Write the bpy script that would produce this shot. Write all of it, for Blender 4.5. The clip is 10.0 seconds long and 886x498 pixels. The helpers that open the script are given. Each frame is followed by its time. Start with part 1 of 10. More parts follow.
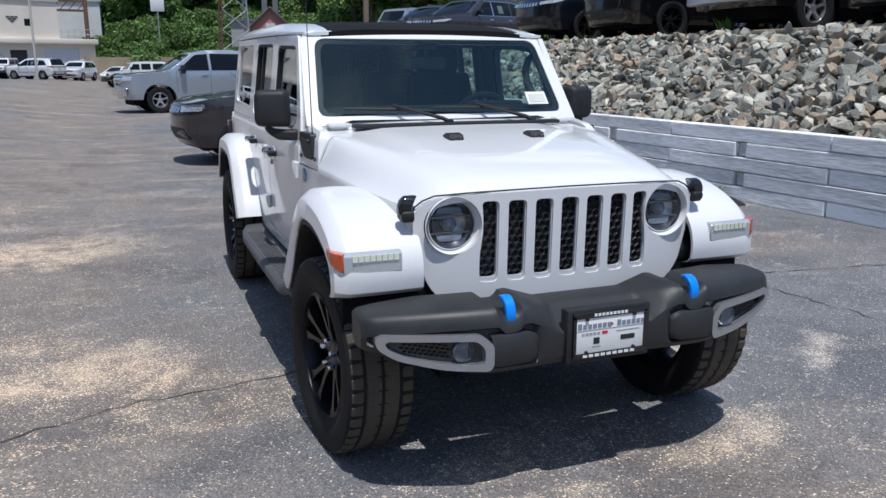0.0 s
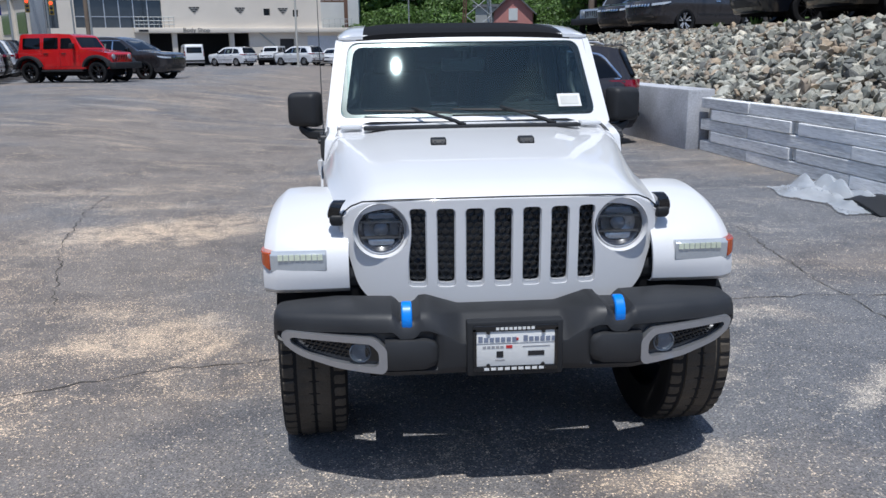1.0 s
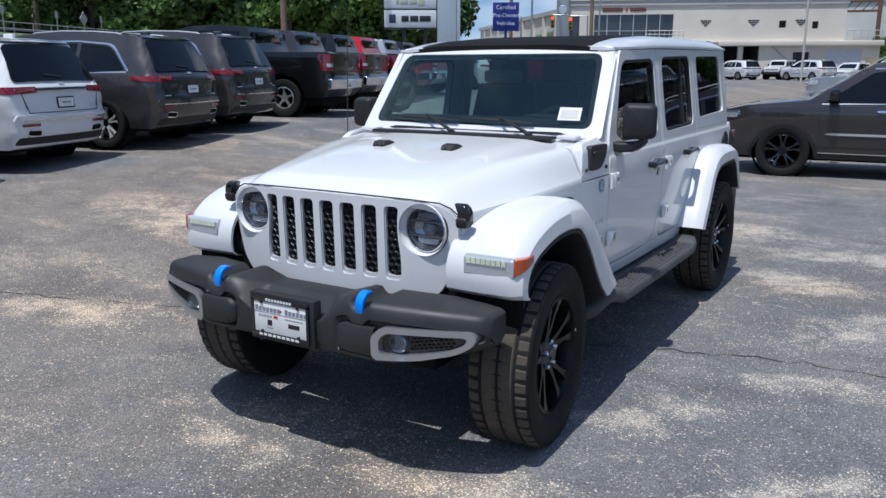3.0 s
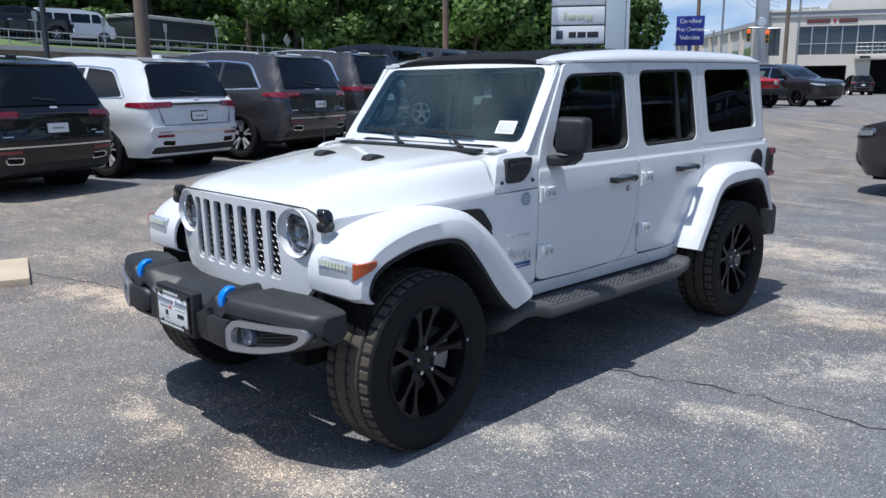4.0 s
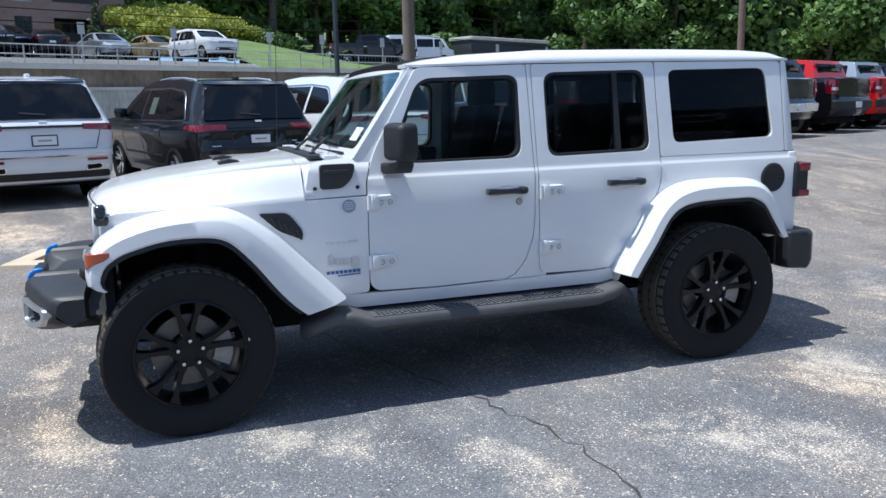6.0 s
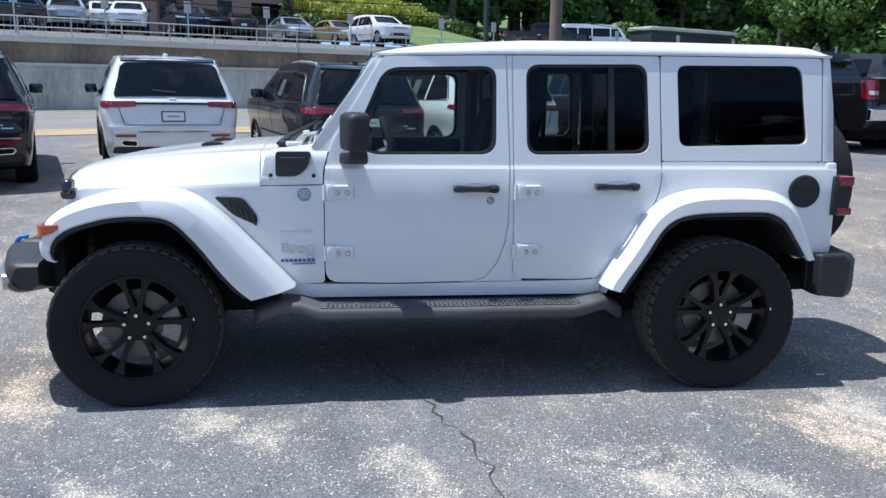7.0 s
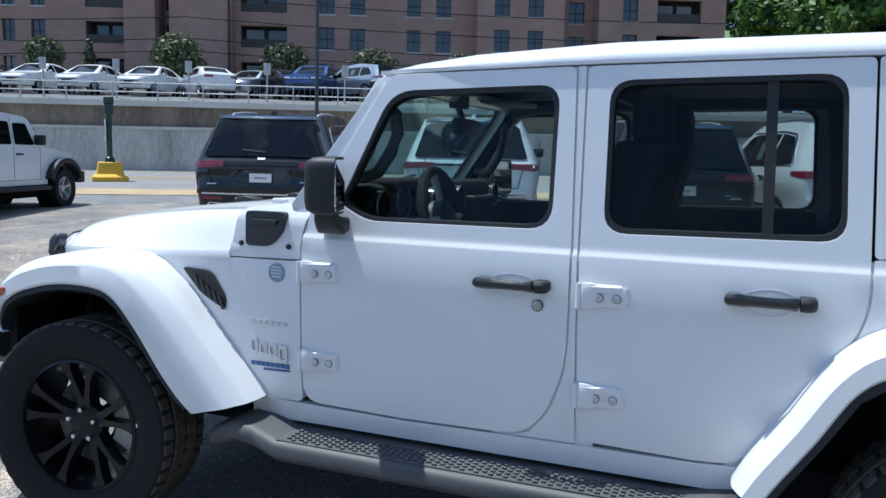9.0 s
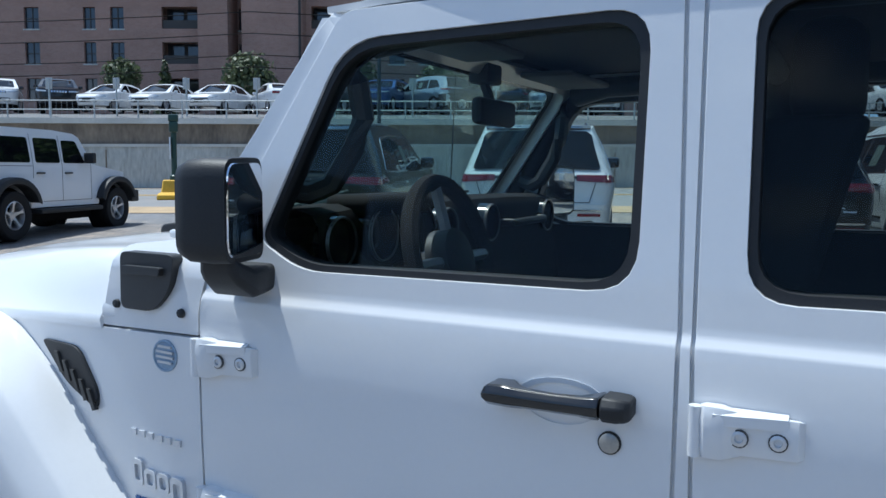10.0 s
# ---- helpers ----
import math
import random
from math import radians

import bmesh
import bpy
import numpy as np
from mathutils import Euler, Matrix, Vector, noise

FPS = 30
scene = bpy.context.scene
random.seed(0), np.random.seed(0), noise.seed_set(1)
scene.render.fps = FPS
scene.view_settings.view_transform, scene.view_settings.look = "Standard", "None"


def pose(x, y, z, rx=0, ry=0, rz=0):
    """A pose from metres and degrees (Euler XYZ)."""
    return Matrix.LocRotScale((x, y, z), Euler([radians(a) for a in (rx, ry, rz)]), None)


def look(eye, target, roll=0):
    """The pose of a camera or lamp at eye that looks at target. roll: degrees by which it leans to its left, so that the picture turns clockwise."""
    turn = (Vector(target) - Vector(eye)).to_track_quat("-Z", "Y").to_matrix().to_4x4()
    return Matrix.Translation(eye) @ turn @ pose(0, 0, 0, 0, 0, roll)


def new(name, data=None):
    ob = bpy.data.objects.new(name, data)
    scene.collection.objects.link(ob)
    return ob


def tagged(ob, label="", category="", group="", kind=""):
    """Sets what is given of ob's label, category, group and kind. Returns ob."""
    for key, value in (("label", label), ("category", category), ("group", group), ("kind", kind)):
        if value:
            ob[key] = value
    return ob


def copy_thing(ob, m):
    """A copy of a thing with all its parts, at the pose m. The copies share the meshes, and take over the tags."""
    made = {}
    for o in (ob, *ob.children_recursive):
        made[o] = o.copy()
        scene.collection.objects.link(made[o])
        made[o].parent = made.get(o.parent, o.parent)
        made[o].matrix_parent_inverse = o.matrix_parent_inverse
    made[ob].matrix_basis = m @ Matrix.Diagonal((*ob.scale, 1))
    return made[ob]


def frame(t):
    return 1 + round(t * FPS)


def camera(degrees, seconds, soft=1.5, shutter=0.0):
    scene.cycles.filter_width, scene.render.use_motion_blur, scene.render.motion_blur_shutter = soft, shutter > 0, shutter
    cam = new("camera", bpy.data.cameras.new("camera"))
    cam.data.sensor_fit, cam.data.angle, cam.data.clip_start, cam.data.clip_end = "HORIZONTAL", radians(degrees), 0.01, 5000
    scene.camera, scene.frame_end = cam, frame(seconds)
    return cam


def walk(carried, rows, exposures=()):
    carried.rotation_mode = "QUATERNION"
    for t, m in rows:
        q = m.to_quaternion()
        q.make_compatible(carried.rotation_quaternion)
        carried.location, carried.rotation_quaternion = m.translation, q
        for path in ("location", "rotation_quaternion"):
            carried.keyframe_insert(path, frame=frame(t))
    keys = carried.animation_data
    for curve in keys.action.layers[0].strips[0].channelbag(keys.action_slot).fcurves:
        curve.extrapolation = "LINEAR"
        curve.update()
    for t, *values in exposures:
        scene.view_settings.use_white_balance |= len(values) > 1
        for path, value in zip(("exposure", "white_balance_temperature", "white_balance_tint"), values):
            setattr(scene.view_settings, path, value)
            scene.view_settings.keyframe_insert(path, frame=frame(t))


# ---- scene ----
cam = camera(57.5, 10.0)
PATH = [
    (0, (-1.585, -3.146, 1.57), (-0.882, -1.327, 1.125), -0.1),
    (0.5, (-1.076, -3.257, 1.602), (-0.623, -1.362, 1.152), 0.1),
    (1, (-0.44, -3.468, 1.663), (-0.311, -1.531, 1.184), -0.8),
    (1.5, (0.196, -3.485, 1.637), (-0.03, -1.553, 1.175), -0.8),
    (2, (0.907, -3.478, 1.632), (0.37, -1.605, 1.183), -0.6),
    (2.5, (1.594, -3.36, 1.619), (0.788, -1.583, 1.178), -0.6),
    (2.7, (1.855, -3.27, 1.626), (0.961, -1.535, 1.19), -0.4),
    (3.8, (3.218, -2.553, 1.642), (1.89, -1.121, 1.212), -0.0),
    (4, (3.41, -2.371, 1.619), (2.017, -0.993, 1.218), -0.3),
    (4.5, (3.913, -1.889, 1.612), (2.369, -0.681, 1.217), -0.5),
    (5, (4.253, -1.355, 1.552), (2.597, -0.297, 1.18), 0.5),
    (5.5, (4.555, -0.768, 1.511), (2.798, 0.127, 1.173), 0.1),
    (5.7, (4.651, -0.527, 1.518), (2.859, 0.295, 1.179), -0.5),
    (6.8, (4.887, 0.898, 1.557), (2.943, 1.164, 1.171), -0.3),
    (7, (4.851, 1.015, 1.542), (2.902, 1.26, 1.164), 0.8),
    (7.5, (4.626, 1.565, 1.523), (2.662, 1.596, 1.151), 1.6),
    (8, (4.295, 2.044, 1.518), (2.346, 1.765, 1.169), 2.3),
    (8.5, (3.788, 2.311, 1.491), (1.886, 1.769, 1.193), 2.6),
    (9, (3.186, 2.393, 1.455), (1.337, 1.664, 1.228), 1.3),
    (9.5, (2.562, 2.328, 1.439), (0.765, 1.471, 1.247), 0.9),
    (10, (2.005, 2.086, 1.428), (0.230, 1.188, 1.233), 0.4),
]
walk(cam, [(t, look(eye, target, roll)) for t, eye, target, roll in PATH],
     [(0.0, -0.08, 6150, 10), (2.5, -0.09, 6060, 9), (4.5, 0.20, 6060, 8), (5.5, 0.34, 6010, 7), (7.5, 0.54, 5960, 7), (9.0, 0.46, 5820, 4), (10.0, 0.38, 5740, 3)])

# ---- daylight: high summer sun, clear sky with a few clouds ----
SUN = Vector((-0.022, -0.34, 1.0)).normalized()
sun_lamp = bpy.data.lights.new("sun", "SUN")
sun_lamp.energy, sun_lamp.angle, sun_lamp.color = 4.0, radians(0.5), (1.0, 0.965, 0.91)
sun_ob = new("sun", sun_lamp)
sun_ob.matrix_world = look(SUN * 60, (0, 0, 0))

world = bpy.data.worlds.new("sky")
scene.world = world
world.use_nodes = True
wn, wl = world.node_tree.nodes, world.node_tree.links
wn.clear()
sky = wn.new("ShaderNodeTexSky")
sky.sky_type, sky.sun_disc = "NISHITA", False
sky.sun_elevation = math.asin(SUN.z)
sky.sun_rotation = math.atan2(SUN.x, SUN.y)
sky.air_density, sky.dust_density, sky.ozone_density = 1.0, 0.25, 2.2
wtc = wn.new("ShaderNodeTexCoord")
wmap = wn.new("ShaderNodeMapping")
wmap.inputs["Scale"].default_value = (1.0, 1.0, 2.6)
wnoise = wn.new("ShaderNodeTexNoise")
wnoise.inputs["Scale"].default_value, wnoise.inputs["Detail"].default_value = 3.1, 9
wramp = wn.new("ShaderNodeValToRGB")
wramp.color_ramp.elements[0].position, wramp.color_ramp.elements[1].position = 0.53, 0.70
wmix = wn.new("ShaderNodeMix")
wmix.data_type = "RGBA"
wmix.inputs[7].default_value = (6.5, 6.8, 7.2, 1)
wbg = wn.new("ShaderNodeBackground")
wbg.inputs["Strength"].default_value = 0.132
wout = wn.new("ShaderNodeOutputWorld")
wl.new(wtc.outputs["Generated"], wmap.inputs["Vector"])
wl.new(wmap.outputs["Vector"], wnoise.inputs["Vector"])
wl.new(wnoise.outputs["Fac"], wramp.inputs["Fac"])
wl.new(wramp.outputs["Color"], wmix.inputs[0])
lift, unit = wn.new("ShaderNodeVectorMath"), wn.new("ShaderNodeVectorMath")
lift.operation, unit.operation = "ADD", "NORMALIZE"
lift.inputs[1].default_value = (0, 0, 0.16)
wl.new(wtc.outputs["Generated"], lift.inputs[0])
wl.new(lift.outputs[0], unit.inputs[0])
wl.new(unit.outputs[0], sky.inputs["Vector"])
wl.new(sky.outputs["Color"], wmix.inputs[6])
wl.new(wmix.outputs[2], wbg.inputs["Color"])
wl.new(wbg.outputs["Background"], wout.inputs["Surface"])


# ---- materials ----
def mat(name, color, rough=0.5, metal=0.0, var=0.12, scale=6.0, fine=90.0, bump=0.0, coat=0.0, stretch=None, spec=0.5, rand=0.0):
    """A surface with large stains, fine grain, relief and an optional clear coat."""
    m = bpy.data.materials.new(name)
    m.use_nodes = True
    n, l = m.node_tree.nodes, m.node_tree.links
    b = n["Principled BSDF"]
    b.inputs["Metallic"].default_value = metal
    b.inputs["Specular IOR Level"].default_value = spec
    b.inputs["Coat Weight"].default_value = coat
    b.inputs["Coat Roughness"].default_value = 0.03
    tc = n.new("ShaderNodeTexCoord")
    n1 = n.new("ShaderNodeTexNoise")
    n1.inputs["Scale"].default_value, n1.inputs["Detail"].default_value = scale, 5
    n2 = n.new("ShaderNodeTexNoise")
    n2.inputs["Scale"].default_value, n2.inputs["Detail"].default_value = fine, 4
    place_at = tc.outputs["Object"]
    if stretch:
        mp = n.new("ShaderNodeMapping")
        mp.inputs["Scale"].default_value = stretch
        l.new(place_at, mp.inputs["Vector"])
        place_at = mp.outputs["Vector"]
    l.new(place_at, n1.inputs["Vector"])
    l.new(place_at, n2.inputs["Vector"])
    add = n.new("ShaderNodeMath")
    add.operation = "MULTIPLY_ADD"
    l.new(n1.outputs["Fac"], add.inputs[0])
    add.inputs[1].default_value = 0.6
    half = n.new("ShaderNodeMath")
    half.operation = "MULTIPLY"
    l.new(n2.outputs["Fac"], half.inputs[0])
    half.inputs[1].default_value = 0.4
    l.new(half.outputs[0], add.inputs[2])
    value = n.new("ShaderNodeMapRange")
    value.inputs["From Min"].default_value, value.inputs["From Max"].default_value = 0.3, 0.7
    value.inputs["To Min"].default_value, value.inputs["To Max"].default_value = 1 - var, 1 + var
    l.new(add.outputs[0], value.inputs["Value"])
    hsv = n.new("ShaderNodeHueSaturation")
    hsv.inputs["Color"].default_value = (*color, 1)
    if rand:
        info = n.new("ShaderNodeObjectInfo")
        r = n.new("ShaderNodeMapRange")
        r.inputs["To Min"].default_value, r.inputs["To Max"].default_value = 1 - rand, 1 + rand
        l.new(info.outputs["Random"], r.inputs["Value"])
        mul = n.new("ShaderNodeMath")
        mul.operation = "MULTIPLY"
        l.new(value.outputs[0], mul.inputs[0])
        l.new(r.outputs[0], mul.inputs[1])
        l.new(mul.outputs[0], hsv.inputs["Value"])
    else:
        l.new(value.outputs[0], hsv.inputs["Value"])
    l.new(hsv.outputs["Color"], b.inputs["Base Color"])
    rr = n.new("ShaderNodeMapRange")
    rr.inputs["To Min"].default_value, rr.inputs["To Max"].default_value = max(0.02, rough * 0.8), min(1, rough * 1.2)
    l.new(n1.outputs["Fac"], rr.inputs["Value"])
    l.new(rr.outputs[0], b.inputs["Roughness"])
    if bump:
        bp = n.new("ShaderNodeBump")
        bp.inputs["Strength"].default_value, bp.inputs["Distance"].default_value = 0.6, bump
        l.new(n2.outputs["Fac"], bp.inputs["Height"])
        l.new(bp.outputs["Normal"], b.inputs["Normal"])
    return m


def glass(name, tint, f0=0.03, rough=0.0, gloss=(0.95, 0.97, 1.0)):
    """A thin pane: tinted and clear, with gloss that grows at grazing angles."""
    m = bpy.data.materials.new(name)
    m.use_nodes = True
    n, l = m.node_tree.nodes, m.node_tree.links
    n.clear()
    out, mix = n.new("ShaderNodeOutputMaterial"), n.new("ShaderNodeMixShader")
    tr, gl, lw = n.new("ShaderNodeBsdfTransparent"), n.new("ShaderNodeBsdfGlossy"), n.new("ShaderNodeLayerWeight")
    tr.inputs["Color"].default_value = (*tint, 1)
    gl.inputs["Roughness"].default_value = rough
    gl.inputs["Color"].default_value = (*gloss, 1)
    lw.inputs["Blend"].default_value = 0.5
    p, ma = n.new("ShaderNodeMath"), n.new("ShaderNodeMath")
    p.operation, ma.operation = "POWER", "MULTIPLY_ADD"
    p.inputs[1].default_value = 5.0
    ma.inputs[1].default_value, ma.inputs[2].default_value = 1 - f0, f0
    l.new(lw.outputs["Facing"], p.inputs[0])
    l.new(p.outputs[0], ma.inputs[0])
    l.new(ma.outputs[0], mix.inputs[0])
    l.new(tr.outputs[0], mix.inputs[1])
    l.new(gl.outputs[0], mix.inputs[2])
    l.new(mix.outputs[0], out.inputs["Surface"])
    return m


def glow(name, color, strength):
    m = bpy.data.materials.new(name)
    m.use_nodes = True
    b = m.node_tree.nodes["Principled BSDF"]
    b.inputs["Base Color"].default_value = (*color, 1)
    b.inputs["Emission Color"].default_value = (*color, 1)
    b.inputs["Emission Strength"].default_value = strength
    return m


WHITE = mat("white_paint", (0.76, 0.76, 0.76), 0.38, var=0.015, scale=2.5, coat=0.85, spec=0.3)
WHITE_TRIM = mat("white_trim_paint", (0.75, 0.75, 0.75), 0.42, var=0.02, scale=3, coat=0.5)
BLACK_PLASTIC = mat("black_plastic", (0.020, 0.021, 0.023), 0.55, var=0.2, bump=0.0006, fine=260, spec=0.4)
STEP_GREY = mat("weathered_grey_plastic", (0.075, 0.075, 0.078), 0.6, var=0.25, bump=0.0006, fine=200)
# worn step top, paler than the board: its sunlit look is in the colour
STEP_TOP = mat("worn_lit_step_plastic", (0.090, 0.090, 0.095), 0.6, var=0.3, fine=120)
GREY_PLASTIC = mat("worn_black_plastic", (0.024, 0.025, 0.027), 0.5, var=0.25, bump=0.0008, fine=320)
BLACK_GLOSS = mat("gloss_black", (0.008, 0.008, 0.009), 0.16, var=0.1, coat=0.6)
RUBBER = mat("tyre_rubber", (0.015, 0.015, 0.016), 0.75, var=0.25, bump=0.001, fine=140, spec=0.22)
DARK = mat("dark_underbody", (0.009, 0.009, 0.010), 0.85, var=0.4, bump=0.002, fine=40, spec=0.12)
CLOTH = mat("dark_seat_cloth", (0.010, 0.010, 0.011), 0.9, var=0.2, bump=0.0002, fine=200, spec=0.2)
CHROME = mat("chrome", (0.75, 0.76, 0.78), 0.12, metal=1.0, var=0.05)
SILVER = mat("silver_trim", (0.66, 0.67, 0.69), 0.35, metal=0.55, var=0.06)
SATIN = mat("satin_silver", (0.50, 0.51, 0.53), 0.32, metal=0.8, var=0.05)
KEY_STEEL = mat("lock_steel", (0.40, 0.39, 0.37), 0.35, metal=0.5, var=0.15, fine=200)
STEEL = mat("brake_steel", (0.16, 0.155, 0.15), 0.45, metal=0.8, var=0.2, fine=60)
BLUE = mat("blue_hook_paint", (0.0, 0.24, 0.85), 0.35, var=0.06, coat=0.5)
AMBER = mat("amber_lens", (0.46, 0.070, 0.010), 0.15, var=0.1, coat=1)
RED_LENS = mat("red_lens", (0.19, 0.002, 0.012), 0.15, var=0.15, coat=1)
LAMP_WHITE = mat("lamp_white", (0.55, 0.58, 0.60), 0.12, metal=0.3, var=0.1, coat=1)
LAMP_GREY = mat("lamp_reflector", (0.55, 0.57, 0.60), 0.28, metal=0.6, var=0.35, fine=120, coat=1)
WHEEL_BLACK = mat("gloss_black_wheel", (0.006, 0.006, 0.007), 0.34, var=0.15, coat=0.12, spec=0.25)
TREAD = mat("dusty_tread_rubber", (0.072, 0.060, 0.046), 0.85, var=0.4, scale=9, bump=0.002, fine=160)
PAPER = mat("paper", (0.80, 0.80, 0.77), 0.7, var=0.05)
INK = mat("grey_ink", (0.35, 0.35, 0.36), 0.7, var=0.1)
BLACK_INK = mat("black_ink", (0.02, 0.02, 0.022), 0.6, var=0.1)
BLUE_INK = mat("blue_ink", (0.05, 0.13, 0.32), 0.5, var=0.1)
RED_INK = mat("red_ink", (0.55, 0.03, 0.03), 0.5, var=0.1)
CLEAR = glass("clear_glass", (0.88, 0.92, 0.91), 0.008)
SCREEN = glass("windscreen_glass", (0.76, 0.89, 0.88), 0.05, 0.012, (0.78, 0.93, 0.96))
TINT = glass("tinted_glass", (0.74, 0.78, 0.78), 0.008)
PRIVACY = glass("dark_tinted_glass", (0.34, 0.37, 0.38), 0.012)
DARKPANE = mat("dark_car_glass", (0.004, 0.005, 0.007), 0.03, var=0.1, coat=0.0, spec=0.4)
LENS = glass("lens_glass", (0.93, 0.95, 0.97), 0.03)
MIRROR = mat("mirror_glass", (0.9, 0.9, 0.92), 0.02, metal=1.0, var=0.0)


# ---- mesh tools ----
def part(name, bm, material, parent=None, label="", smooth=38, bevel=0.0, seg=2, m=None):
    """Links a bmesh as one mesh object under a thing or a part."""
    bmesh.ops.recalc_face_normals(bm, faces=bm.faces[:])
    me = bpy.data.meshes.new(name)
    bm.to_mesh(me)
    bm.free()
    for one in material if isinstance(material, (list, tuple)) else [material]:
        me.materials.append(one)
    if smooth:
        me.shade_smooth()
        me.set_sharp_from_angle(angle=radians(smooth))
    ob = new(name, me)
    if parent:
        ob.parent = parent
    if m is not None:
        ob.matrix_basis = m
    if label:
        tagged(ob, label=label)
    if bevel:
        mod = ob.modifiers.new("edge", "BEVEL")
        mod.width, mod.segments, mod.limit_method, mod.angle_limit = bevel, seg, "ANGLE", radians(40)
    return ob


def thing(name, label, category, group="", kind="", m=None):
    ob = tagged(new(name), label, category, group, kind)
    ob.empty_display_size = 0.2
    if m is not None:
        ob.matrix_basis = m
    return ob


def box(bm, x0, x1, y0, y1, z0, z1, round_by=0.0, seg=2, m=None):
    vs = [bm.verts.new((x, y, z)) for x in (x0, x1) for y in (y0, y1) for z in (z0, z1)]
    if m is not None:
        for v in vs:
            v.co = m @ v.co
    fs = [bm.faces.new([vs[i] for i in q]) for q in ((0, 1, 3, 2), (4, 6, 7, 5), (0, 4, 5, 1), (2, 3, 7, 6), (0, 2, 6, 4), (1, 5, 7, 3))]
    if round_by:
        es = list({e for f in fs for e in f.edges})
        bmesh.ops.bevel(bm, geom=es, offset=round_by, segments=seg, profile=0.5, affect="EDGES")
    return bm


def B():
    return bmesh.new()


def tube(bm, pts, r, seg=8, ends=True):
    """A round bar along points; r is a number or one radius per point."""
    pts = [Vector(p) for p in pts]
    rs = r if isinstance(r, (list, tuple)) else [r] * len(pts)
    rings = []
    for i, p in enumerate(pts):
        d = (pts[min(i + 1, len(pts) - 1)] - pts[max(i - 1, 0)]).normalized()
        u = d.cross(Vector((0, 0, 1)) if abs(d.z) < 0.9 else Vector((1, 0, 0))).normalized()
        v = d.cross(u)
        rings.append([bm.verts.new(p + rs[i] * (u * math.cos(a) + v * math.sin(a))) for a in [2 * math.pi * k / seg for k in range(seg)]])
    for a, b in zip(rings, rings[1:]):
        for k in range(seg):
            bm.faces.new((a[k], a[(k + 1) % seg], b[(k + 1) % seg], b[k]))
    if ends:
        bm.faces.new(rings[0])
        bm.faces.new(rings[-1])
    return bm


def loft(bm, rows, closed=False, caps=False):
    """Faces between rows of points; closed joins each row's end to its start."""
    vs = [[bm.verts.new(p) for p in row] for row in rows]
    for a, b in zip(vs, vs[1:]):
        for k in range(len(a) if closed else len(a) - 1):
            q = [a[k], a[(k + 1) % len(a)], b[(k + 1) % len(a)], b[k]]
            if len({tuple(v.co) for v in q}) > 2:
                bm.faces.new(q)
    if caps:
        bm.faces.new(vs[0])
        bm.faces.new(vs[-1])
    return vs


def spin(bm, profile, seg=32, center=(0, 0, 0), axis="x", closed=False, wob=None):
    """Turns a profile of (offset along the axis, radius) about the axis."""
    rows = []
    for k in range(seg):
        a = 2 * math.pi * k / seg
        row = []
        for j, (o, r) in enumerate(profile):
            if wob:
                r = wob(j, k, r)
            c, s = r * math.cos(a), r * math.sin(a)
            p = {"x": (o, c, s), "y": (c, o, s), "z": (c, s, o)}[axis]
            row.append(Vector(p) + Vector(center))
        rows.append(row)
    vs = [[bm.verts.new(p) for p in row] for row in rows]
    n = len(profile)
    for k in range(seg):
        a, b = vs[k], vs[(k + 1) % seg]
        for j in range(n if closed else n - 1):
            bm.faces.new((a[j], a[(j + 1) % n], b[(j + 1) % n], b[j]))
    return bm


def rnd(pts, r=0.04, n=4):
    """Rounds the corners of a closed outline; a third number sets a corner's own radius."""
    out = []
    k = len(pts)
    for i in range(k):
        p, a, b = Vector(pts[i][:2]), Vector(pts[i - 1][:2]), Vector(pts[(i + 1) % k][:2])
        rad = pts[i][2] if len(pts[i]) > 2 else r
        u, v = (a - p), (b - p)
        d = min(rad, u.length * 0.45, v.length * 0.45)
        if d < 0.002:
            out.append(p)
            continue
        s, e = p + u.normalized() * d, p + v.normalized() * d
        for j in range(n + 1):
            t = j / n
            out.append(s * (1 - t) ** 2 + p * 2 * t * (1 - t) + e * t * t)
    return [(q.x, q.y) for q in out]


def flat(bm, outline, holes=(), acuts=(), bcuts=()):
    """Fills an outline with holes in the plane of (y, z), cut along given y and z."""
    edges = []
    for ring in (outline, *holes):
        vs = [bm.verts.new((0, a, b)) for a, b in ring]
        edges += [bm.edges.new((vs[i], vs[(i + 1) % len(vs)])) for i in range(len(vs))]
    bmesh.ops.triangle_fill(bm, use_beauty=True, use_dissolve=False, edges=edges, normal=(1, 0, 0))
    for axis, cuts in ((1, acuts), (2, bcuts)):
        for c in cuts:
            co, no = [0, 0, 0], [0, 0, 0]
            co[axis], no[axis] = c, 1
            bmesh.ops.bisect_plane(bm, geom=bm.verts[:] + bm.edges[:] + bm.faces[:], plane_co=co, plane_no=no, dist=1e-5)
    return bm


def thick(bm, vec):
    r = bmesh.ops.extrude_face_region(bm, geom=bm.faces[:], use_keep_orig=True)
    for v in r["geom"]:
        if isinstance(v, bmesh.types.BMVert):
            v.co += Vector(vec)
    return bm


def panel(outline, xf, holes=(), th=0.03, side=1, out=0.0, acuts=(), bcuts=()):
    """A body panel: an outline in (y, z), laid on the side given by xf(y, z)."""
    bm = flat(B(), outline, holes, acuts, bcuts)
    for v in bm.verts:
        v.co.x = xf(v.co.y, v.co.z) + out
    thick(bm, (-th, 0, 0))
    if side < 0:
        for v in bm.verts:
            v.co.x = -v.co.x
        bmesh.ops.reverse_faces(bm, faces=bm.faces[:])
    return bm


def mirrored(bm):
    for v in bm.verts:
        v.co.x = -v.co.x
    bmesh.ops.reverse_faces(bm, faces=bm.faces[:])
    return bm


